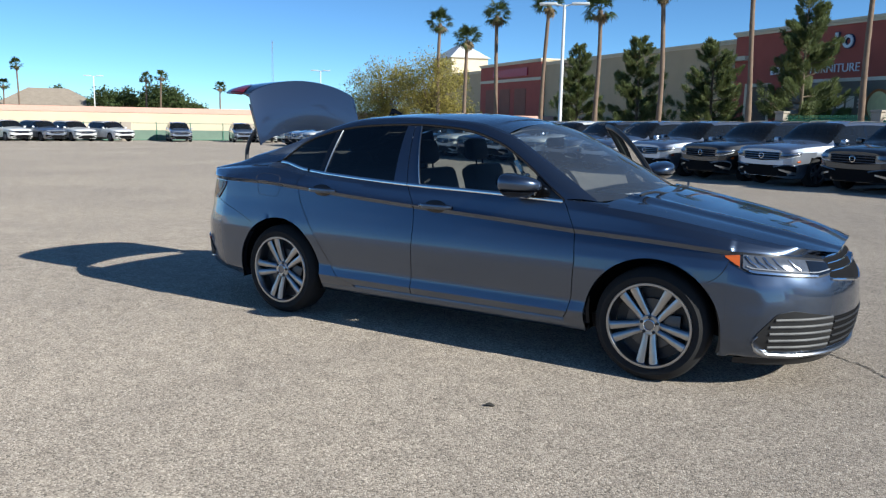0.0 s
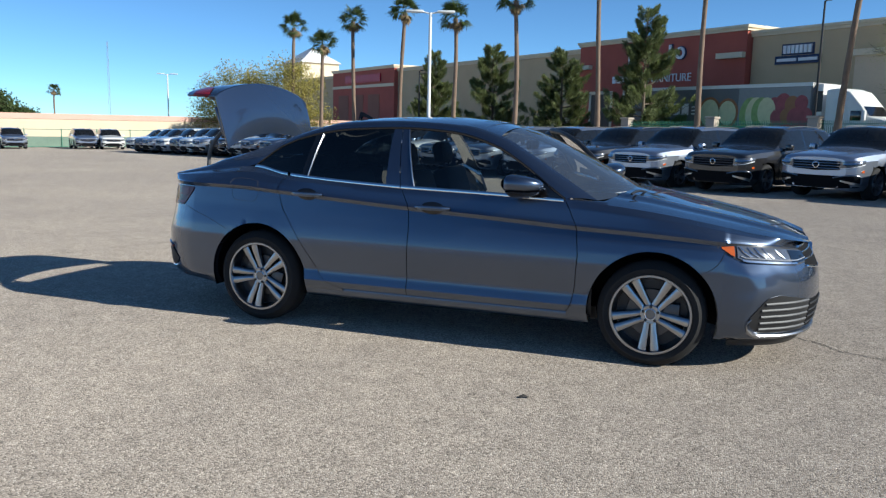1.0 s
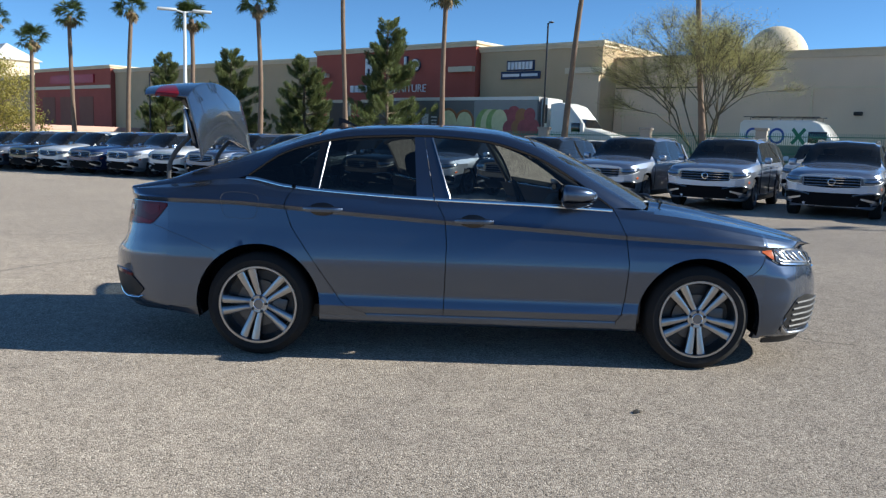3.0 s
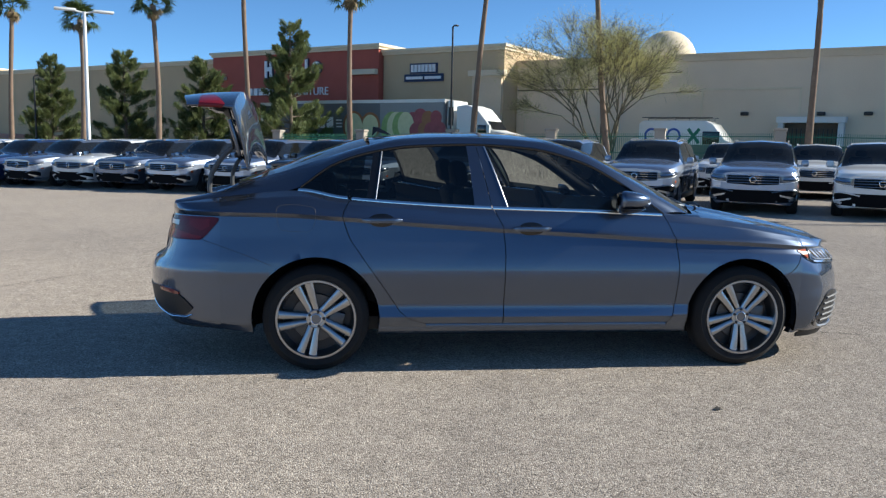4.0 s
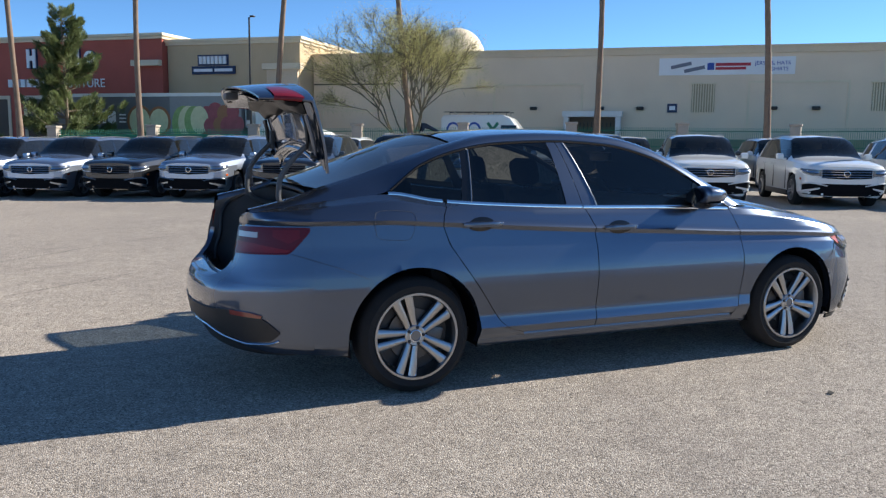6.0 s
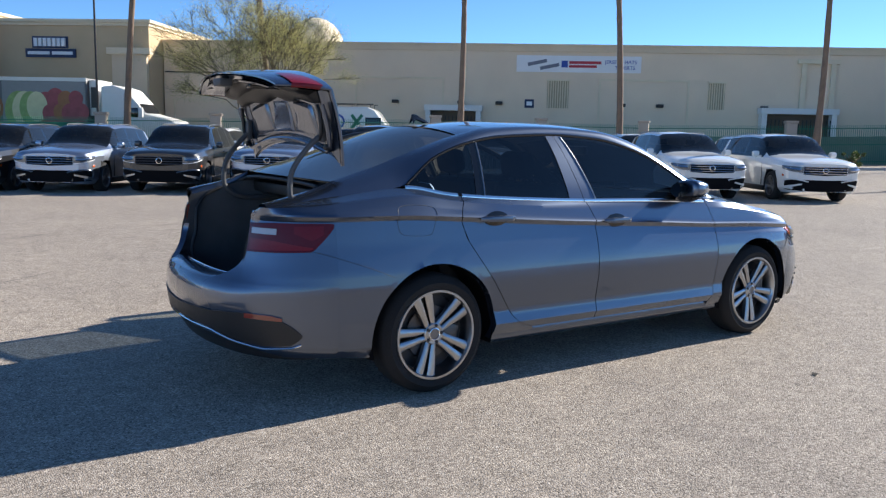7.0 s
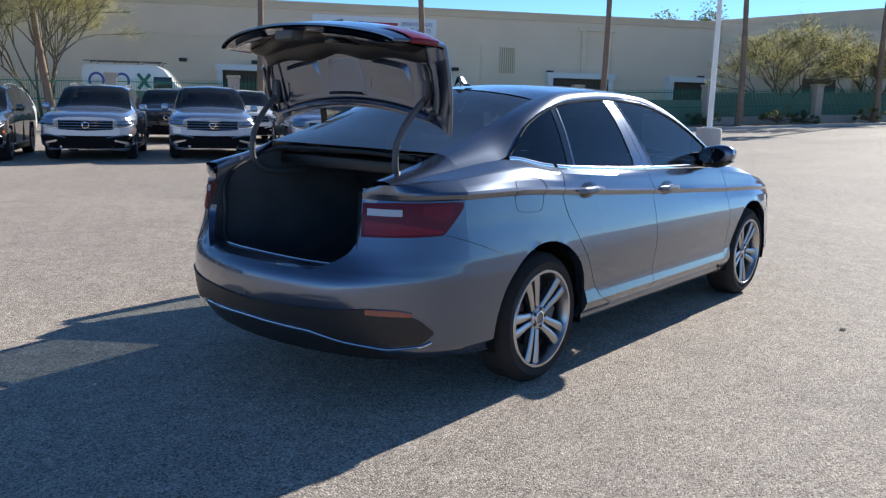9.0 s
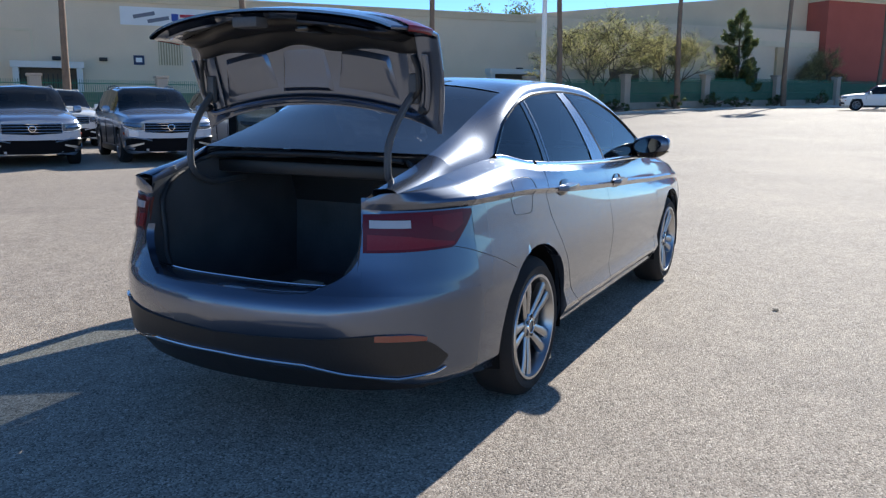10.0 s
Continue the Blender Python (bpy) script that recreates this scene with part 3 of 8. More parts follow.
# dome and tower behind the roofs
dome = thing("roof_dome", "cream roof dome behind the building", "dome", pose(*wall_at(-17.5, 62), 8.0, 0, 0, -39), kind="structure")
bm = bmesh.new()
lathe(bm, [(-6, 2.45), (0.3, 2.45), (0.32, 2.6), (0.55, 2.6), (0.57, 2.4)] + [(0.6 + 2.5 * math.sin(a), 2.4 * math.cos(a)) for a in np.linspace(0.05, 1.55, 9)], (0, 0, 0), "z", 24)
part("drum", bm, M["cornice"], dome)
tower = thing("roof_tower", "cream square tower with a pale hipped roof", "tower", pose(*wall_at(-156, 60), 0, 0, 0, -39), kind="structure")
part("wall", one_box(-5.5, 5.5, -4, 4, 0, 13.2), M["cornice"], tower, smooth=False)
bm = bmesh.new()
vs = [bm.verts.new(p) for p in ((-6, -4.5, 13.2), (6, -4.5, 13.2), (6, 4.5, 13.2), (-6, 4.5, 13.2), (-1.5, 0, 16.4), (1.5, 0, 16.4))]
for f in ((0, 1, 5, 4), (1, 2, 5), (2, 3, 4, 5), (3, 0, 4), (3, 2, 1, 0)):
    bm.faces.new([vs[i] for i in f])
part("roof", bm, M["trailer_white"], tower, smooth=False)

# the building goes on to the right, with a rising parapet and a red block
wall_block("wall_far", 31.01, 62.5, 54.3, 75, 8.2, "stucco_sand", cornice=False)
bm = bmesh.new()
vs = [bm.verts.new(p) for p in ((27.0, 56.0, 8.1), (62.5, 56.0, 8.1), (62.5, 56.0, 12.0), (27.0, 70.0, 8.1), (62.5, 70.0, 8.1), (62.5, 70.0, 12.0))]
for f in ((0, 1, 2), (5, 4, 3), (0, 2, 5, 3), (1, 4, 5, 2)):
    bm.faces.new([vs[k] for k in f])
part("gable", bm, M["stucco_tan"], building, "sand gable rising behind the wall", smooth=False)
wall_block("wall_red", 62.6, 110.0, 53.6, 75, 11.5, "stucco_red", "brick red stucco block")
on_wall("wall_band", 31.1, 62.4, 6.6, 7.1, 54.3, 0.1, "cornice")
for q in (36, 43, 50, 57):
    on_wall("pilaster", q, q + 1.0, -1, 6.55, 54.3, 0.3, "stucco_olive")
on_wall("roller_door", 38.5, 41.5, -1, 4.2, 54.3, 0.05, "dark_door")
on_wall("roller_door", 52.0, 55.0, -1, 4.2, 54.3, 0.05, "dark_door")

# ---- fence, kerb and planter along the palms ----
def strip(name, k0, k1, d0, d1, up, mat, label, category, step=6.0):
    bm = bmesh.new()
    rows = []
    n = max(2, int((k1 - k0) / step) + 1)
    for i in range(n):
        k = k0 + (k1 - k0) * i / (n - 1)
        prof = []
        for d, z in ((d0, -0.3), (d0, up - 0.02), (d0 + 0.02, up), (d1 - 0.02, up), (d1, up - 0.02), (d1, -0.3)):
            x, y = palm_at(k, d)
            prof.append((x, y, lie(x, y) + z))
        rows.append(prof)
    grid(bm, rows)
    bmesh.ops.recalc_face_normals(bm, faces=bm.faces)
    return tagged(mesh_object(name, bm, M[mat], smooth=False), label, category, kind="structure")


M["gravel"] = material("gravel", (0.30, 0.24, 0.18), 0.95, vary=0.35, scale=2, fine=60, bump=0.9, bump_scale=60)
strip("kerb", 40, 125, -7.6, -7.42, 0.15, "concrete", "pale concrete kerb along the planted strip", "kerb")
strip("planter", 40, 125, -7.42, -3.3, 0.12, "gravel", "gravel strip under the palms", "planting strip")

fence = thing("fence", "green steel picket fence between block pillars", "fence", kind="structure")
PILLARS = [(-3.2 + 6.55 * i, 1.7) for i in range(8)] + [(50.5, -1.6), (58.8, -3.9), (68.0, -3.9), (77.1, -3.9), (86.6, -3.9), (96.0, -3.9), (105.5, -3.9)]
panels = {}


def fence_panel(ln):
    """Pickets and rails of a panel between two pillars, made once for each length."""
    key = round(ln, 2)
    if key not in panels:
        bm = bmesh.new()
        n = int(ln / 0.125)
        for j in range(n):
            px = 0.42 + j * (ln - 0.84) / (n - 1)
            box(bm, px - 0.011, px + 0.011, -0.011, 0.011, 0.05, 2.42)
        rails = bmesh.new()
        for zz in (0.25, 1.25, 2.2):
            box(rails, 0.31, ln - 0.31, -0.02, 0.02, zz, zz + 0.045)
        panels[key] = []
        for nm, b in (("pickets", bm), ("rails", rails)):
            o = mesh_object(nm, b, M["green_paint"], smooth=False)
            panels[key].append((nm, o.data))
            bpy.data.objects.remove(o)
    return panels[key]


for i, (k, d) in enumerate(PILLARS):
    x, y = palm_at(k, d)
    z = lie(x, y)
    last = i == len(PILLARS) - 1
    x2, y2 = palm_at(*PILLARS[i - 1 if last else i + 1])
    turn = math.degrees(math.atan2(y2 - y, x2 - x)) + (180 if last else 0)
    bm = bmesh.new()
    box(bm, -0.3, 0.3, -0.3, 0.3, -0.3, 2.55, bevel=0.02)
    box(bm, -0.36, 0.36, -0.36, 0.36, 2.552, 2.7, bevel=0.02)
    o = part("pillar", bm, M["block"], fence)
    o.matrix_basis = pose(x, y, z, 0, 0, turn)
    if last:
        break
    ln = math.hypot(x2 - x, y2 - y)
    slope = math.degrees(math.atan2(lie(x2, y2) - z, ln))
    at = pose(x, y, z, 0, 0, turn) @ pose(0, 0, 0, 0, -slope, 0)
    for nm, me in fence_panel(ln):
        o = new(nm, me)
        o.parent, o.matrix_basis = fence, at
    if i > 8:                                           # low block wall and pale screen
        part("screen", one_box(0.31, ln - 0.31, 0.03, 0.04, 0.3, 2.15), M["green_mesh"], fence, smooth=False).matrix_basis = at
        part("base_wall", one_box(0.31, ln - 0.31, -0.12, 0.02, -0.3, 0.62), M["block"], fence, smooth=False).matrix_basis = at
    elif i < 2 or i > 3:
        part("screen", one_box(0.31, ln - 0.31, 0.03, 0.04, 0.1, 2.1 if i < 2 else 1.75), M["green_screen" if i < 2 else "green_mesh"], fence, smooth=False).matrix_basis = at

# ---- palms ----
def palm_crown(seed, leaves=46):
    """A ball of fan leaves: each a stalk and a fan of narrow blades; dry ones hang under it."""
    rnd = random.Random(seed)
    bm = bmesh.new()
    for i in range(leaves):
        dry = i < leaves * 0.28
        el = rnd.uniform(-75, -35) if dry else rnd.uniform(-32, 85)
        az = rnd.uniform(0, 360)
        stalk = rnd.uniform(0.35, 0.6) if dry else rnd.uniform(0.7, 1.05)
        span = rnd.uniform(0.5, 0.7) if dry else rnd.uniform(0.65, 0.85)
        m = pose(0, 0, 0, 0, -el, az) @ pose(0, 0, 0, rnd.uniform(-50, 50), 0, 0)
        mi = 1 if dry else 0
        tip = Vector((stalk, 0, -0.06))
        for (a, b) in (((0, 0.018, 0), (0, -0.018, 0)),):
            f = bm.faces.new([bm.verts.new(m @ Vector(p)) for p in (a, b, (stalk, -0.012, -0.06), (stalk, 0.012, -0.06))])
            f.material_index = mi
        blades = 13
        for j in range(blades):
            an = radians(-100 + 200 * j / (blades - 1) + rnd.uniform(-4, 4))
            ln = span * (0.75 + 0.25 * math.cos(an)) * rnd.uniform(0.85, 1.05)
            droop = -0.10 - 0.22 * rnd.random()
            dx, dy = math.cos(an), math.sin(an)
            w = 0.045
            p0 = tip
            p1 = tip + Vector((dx * ln * 0.55, dy * ln * 0.55, 0.03))
            p2 = tip + Vector((dx * ln, dy * ln, droop))
            side = Vector((-dy, dx, 0)) * w
            v = [bm.verts.new(m @ q) for q in (p0, p1 + side, p2, p1 - side)]
            bm.faces.new(v).material_index = mi
    return bm


def palm_template(seed, height, lean):
    t = thing("palm_tree", "tall fan palm with a bare brown trunk", "palm tree", group="palms along the lot")
    rnd = random.Random(seed)
    n = 22
    pts, rad = [], []
    for i in range(n):
        f = i / (n - 1)
        pts.append((lean * f + 0.10 * math.sin(4 * f + seed), 0.06 * math.sin(5 * f + 2 * seed), f * height))
        rad.append((0.245 - 0.10 * min(1, f * 3) * 0.6 - 0.04 * f) * rnd.uniform(0.93, 1.07) + (0.05 if f > 0.93 else 0))
    bm = bmesh.new()
    tube(bm, [(0, 0, -0.5)] + pts, [0.27] + rad, 10)
    part("trunk", bm, M["palm_trunk"], t)
    o = part("crown", palm_crown(seed), [M["palm_leaf"], M["palm_dry"]], t, smooth=False)
    o.location = pts[-1]
    return t


# run along the strip, depth, height of the crown, lean
PALMS = [(-38.4, -4, 10.3, 0.3), (-33.4, -4, 8.4, 0.2), (-28.1, -4, 10.1, -0.3), (-24.3, -2, 10.7, 0.5), (-16.1, -3, 9.5, -0.2), (-9.7, -3, 10.2, -0.1), (-3.85, -1, 12.4, -0.2), (3.55, -0.5, 10.7, 0.1), (11.5, 0.7, 12.6, 1), (20.1, 1.7, 12.6, -1.5), (31.1, 1, 12.5, -0.2), (40, -2, 11.5, -0.7), (50.4, -4.5, 11.6, 0.2), (59.5, -6, 11.0, 0), (71.2, -6, 12.5, 0.2), (84.8, -6, 12.8, -0.2), (99.6, -6, 12.4, 0.1)]
for i, (k, d, h, ln) in enumerate(PALMS):
    x, y = palm_at(k, d)
    z = lie(x, y) + 0.1
    p = palm_template(i + 1, h - z, ln)
    p.matrix_basis = pose(x, y, z, 0, 0, -27.9)

# ---- trees ----
def tufts(bm, centre, radius, count, size, rnd, flat=0.8, mi=0):
    """A clump of small crossed leaf blades."""
    for _ in range(count):
        v = Vector((rnd.gauss(0, 1), rnd.gauss(0, 1), rnd.gauss(0, 1) * flat))
        v = v.normalized() * radius * rnd.random() ** 0.45
        a = Vector((rnd.uniform(-1, 1), rnd.uniform(-1, 1), rnd.uniform(-0.6, 1))).normalized() * size * rnd.uniform(0.6, 1.3)
        b = a.cross(Vector((rnd.uniform(-1, 1), rnd.uniform(-1, 1), rnd.uniform(-1, 1)))).normalized() * size * rnd.uniform(0.25, 0.5)
        c = Vector(centre) + v
        bm.faces.new([bm.verts.new(c - b), bm.verts.new(c + a), bm.verts.new(c + b)]).material_index = mi


def pine(x, y, height, width, seed, label="dense green pine with an uneven conical crown"):
    rnd = random.Random(seed)
    z = lie(x, y)
    t = thing("pine_tree", label, "pine tree", pose(x, y, z, 0, 0, rnd.uniform(0, 360)), group="pines behind the fence")
    bm = bmesh.new()
    tube(bm, [(0, 0, -0.4), (0.03, 0, height * 0.4), (0.08, 0.05, height * 0.97)], [0.17, 0.12, 0.02], 8)
    cr = bmesh.new()

    def brush(c, up, ln, rad, count):
        """A bushy branch end: needles stand off a short axis."""
        up = up.normalized()
        for _ in range(count):
            f = rnd.random()
            v = Vector((rnd.gauss(0, 1), rnd.gauss(0, 1), rnd.gauss(0, 1))).normalized()
            base = c + up * ln * f + v * rad * rnd.random() ** 0.5 * (1 - 0.55 * f)
            tip = base + (v * 0.7 + up * 0.8) * rnd.uniform(0.10, 0.20)
            w = up.cross(v).normalized() * rnd.uniform(0.02, 0.055)
            cr.faces.new([cr.verts.new(base - w), cr.verts.new(base + w), cr.verts.new(tip)])

    levels = int(height * 2.1)
    for i in range(levels):
        f = (i + 0.5) / levels
        zz = 0.5 + f * (height - 0.9)
        reach = width * 0.5 * (1 - f) ** 0.72 * (0.85 + 0.25 * math.sin(i * 2.1)) * (1.0 if f > 0.1 else 0.8) + 0.10
        for j in range(4 + int(3 * (1 - f))):
            az = rnd.uniform(0, 2 * math.pi)
            r = reach * rnd.uniform(0.5, 1.15)
            out = Vector((math.cos(az), math.sin(az), 0))
            tip = out * r + Vector((0, 0, zz + r * rnd.uniform(0.15, 0.45)))
            root = Vector((0.05, 0, zz - 0.1))
            tube(bm, [root, root.lerp(tip, 0.6) - Vector((0, 0, 0.08 * r)), tip], [0.035, 0.022, 0.008], 4, cap=False)
            for q in (0.5, 0.75, 1.0):
                if r * q > 0.35 or q == 1.0:
                    brush(root.lerp(tip, q), out * 0.6 + Vector((0, 0, rnd.uniform(0.5, 1.1))), rnd.uniform(0.42, 0.78), rnd.uniform(0.28, 0.48), 240)
    brush(Vector((0.08, 0.05, height * 0.9)), Vector((0, 0, 1)), height * 0.09, 0.2, 160)
    part("trunk", bm, M["bark"], t)
    part("crown", cr, M["pine_needles"], t, smooth=False)
    return t


for k, d, top, wide, seed in ((-4.1, 4.9, 10.1, 6.8, 11), (-12.8, 6.0, 7.7, 6.2, 12), (-18.4, 3.5, 8.1, 5.8, 13), (-26.6, 4.0, 8.0, 5.4, 14)):
    x, y = palm_at(k, d)
    pine(x, y, top - lie(x, y), wide, seed)


def branching_tree(name, x, y, height, spread, seed, leaves, leaf_size, mat, bark, label, bare=0.0, trunks=3):
    """A tree that forks again and again from a few stems, with sparse clumps of leaves at the twigs."""
    rnd = random.Random(seed)
    z = lie(x, y)
    t = thing(name, label, "tree", pose(x, y, z, 0, 0, 0))
    bm, cr = bmesh.new(), bmesh.new()

    def grow(p, d, ln, r, depth):
        mid = p + d * ln * 0.5 + Vector((rnd.uniform(-1, 1), rnd.uniform(-1, 1), 0)) * ln * 0.07
        end = p + d * ln
        if depth == 0:                                  # the stems fork low
            end = p + d * ln * 0.6
            mid = p.lerp(end, 0.5)
        tube(bm, [p, mid, end], [r, r * 0.85, r * 0.66], 6 if depth < 3 else 4, cap=False)
        if depth >= 3:
            tufts(cr, end, 0.60 * ln + 0.42, leaves, leaf_size, rnd)
            tufts(cr, mid, 0.4 * ln + 0.20, leaves // 2, leaf_size, rnd)
            for _ in range(4):                          # fine twigs
                q = p.lerp(end, rnd.random())
                e = q + (d + Vector((rnd.uniform(-1, 1), rnd.uniform(-1, 1), rnd.uniform(-0.5, 0.9)))).normalized() * rnd.uniform(0.3, 0.8)
                tube(bm, [q, q.lerp(e, 0.5) + Vector((rnd.uniform(-1, 1), rnd.uniform(-1, 1), 0)) * 0.04, e], [0.007, 0.005, 0.003], 3, cap=False)
        if depth == 6 or r < 0.005:
            return
        for _ in range(3 if depth < 2 else (2 if rnd.random() < 0.65 else 3)):
            nd = (d + Vector((rnd.uniform(-1, 1), rnd.uniform(-1, 1), rnd.uniform(-0.5, 0.5))) * spread).normalized()
            if nd.z < 0.05:
                nd.z = 0.1
                nd.normalize()
            grow(end, nd, ln * rnd.uniform(0.62, 0.86), r * 0.64, depth + 1)

    for i in range(trunks):
        a = 2 * math.pi * i / trunks + rnd.uniform(-0.5, 0.5)
        grow(Vector((0.15 * math.cos(a), 0.15 * math.sin(a), -0.2)), Vector((0.30 * math.cos(a), 0.30 * math.sin(a), 1)).normalized(), height * 0.19, 0.085 * min(height, 9) / 8, 0)
    part("trunk", bm, M[bark], t, "dark forking stems")
    part("crown", cr, M[mat], t, smooth=False)
    return t


branching_tree("desert_tree", *palm_at(19.4, 3.5), 16.6, 0.60, 27, 23, 0.058, "tree_leaves", "bark_green", "tall desert tree with thin twigs and sparse yellow-green leaves", trunks=4)
branching_tree("desert_tree", *palm_at(65.9, -2.8), 12.3, 0.7, 22, 8, 0.085, "tree_leaves", "bark_green", "airy desert tree with sparse pale leaves by the fence")
branching_tree("desert_tree", *palm_at(74.0, -2.8), 11.2, 0.7, 23, 8, 0.085, "tree_leaves", "bark_green", "airy desert tree with sparse pale leaves by the fence")
branching_tree("desert_tree", *palm_at(96.3, -2.8), 8.5, 0.7, 24, 8, 0.085, "tree_leaves", "bark_green", "airy desert tree with sparse pale leaves by the fence", trunks=2)
pine(*palm_at(83.0, -2.6), 8.0, 3.9, 15, "narrow grey-green pine beside the fence")


def bushy_tree(name, x, y, height, width, seed, mat, label, clumps=46, leaf=0.22, per=60, category="tree"):
    rnd = random.Random(seed)
    z = lie(x, y)
    t = thing(name, label, category, pose(x, y, z))
    bm, cr = bmesh.new(), bmesh.new()
    tube(bm, [(0, 0, -0.3), (0.1, 0, height * 0.35), (0.0, 0.2, height * 0.7)], [height * 0.03, height * 0.022, 0.03], 7)
    for i in range(clumps):
        a, r = rnd.uniform(0, 2 * math.pi), width * 0.5 * rnd.random() ** 0.6
        zz = height * rnd.uniform(0.22, 0.9) * (1 - 0.35 * (r / (width * 0.5)) ** 2)
        c = Vector((math.cos(a) * r, math.sin(a) * r, zz))
        tube(bm, [(0.05, 0, height * 0.2), c * 0.6 + Vector((0, 0, height * 0.1)), c], [0.06, 0.035, 0.01], 4, cap=False)
        tufts(cr, c, height * 0.16 * rnd.uniform(0.6, 1.2), per, leaf, rnd)
    part("trunk", bm, M["bark"], t)
    part("crown", cr, M[mat], t, smooth=False)
    return t


bushy_tree("yellow_tree", -48, 67, 9.5, 9, 31, "yellow_leaves", "broad willowy tree in yellow-green leaf", 120, 0.17, 190)
bushy_tree("yellow_tree", -41, 65, 10.0, 8, 32, "yellow_leaves", "broad willowy tree in yellow-green leaf", 90, 0.17, 190)
for i in range(9):
    x, y = palm_at(52 + 4.6 * i + (i % 3), -5.5 + 0.4 * (i % 2))
    bushy_tree("shrub", x, y, 1.1 + 0.2 * (i % 3), 2.3, 40 + i, "shrub_leaves", "low rounded green shrub on the gravel strip", 16, 0.09, 70, "shrub")

# ---- lamp posts ----
def street_lamp(x, y, height, heads, turn, base=False, mat="pole_white", r=0.075):
    z = lie(x, y)
    t = thing("street_lamp", ("white" if mat == "pole_white" else "dark") + " steel parking lot lamp post" + (" on a concrete base" if base else ""), "lamp post", pose(x, y, z, 0, 0, turn), group="lamp posts")
    z0 = 0.0
    if base:
        bm = bmesh.new()
        lathe(bm, [(-0.2, 0.46), (0.70, 0.43), (0.76, 0.40), (0.76, 0.0)], (0, 0, 0), "z", 24)
        part("base", bm, M["concrete"], t, "round concrete base")
        z0 = 0.76
        bm = bmesh.new()
        box(bm, -0.2, 0.2, -0.2, 0.2, z0 + 0.003, z0 + 0.04)
        part("base_plate", bm, M[mat], t, smooth=False)
    bm = bmesh.new()
    tube(bm, [(0, 0, z0 + 0.01), (0, 0, height)], [r * 1.15, r * 0.8], 12)
    part("pole", bm, M[mat], t)
    for s in heads:
        bm = bmesh.new()
        tube(bm, [(0, 0, height - 0.05), (s * 0.35, 0, height + 0.03)], [0.035, 0.03], 8)
        box(bm, min(s * 0.3, s * 1.05), max(s * 0.3, s * 1.05), -0.16, 0.16, height, height + 0.09, bevel=0.03)
        part("lamp_head", bm, M[mat], t)
    return t


street_lamp(-11.05, 27.3, 6.5, (-1, 1), 20)
street_lamp(23.1, 8.45, 9.0, (-1, 1), 30, base=True, r=0.085)
street_lamp(*palm_at(9.3, 3.0), 9.4, (0.35,), -35, mat="black_iron", r=0.07)
street_lamp(-54.8, 64.2, 7.4, (-1, 1), 30)
street_lamp(-78.7, 53.3, 6.6, (-1, 1), 40)
street_lamp(*palm_at(-24.0, 0.0), 7.0, (0.35,), 0, mat="black_iron", r=0.07)

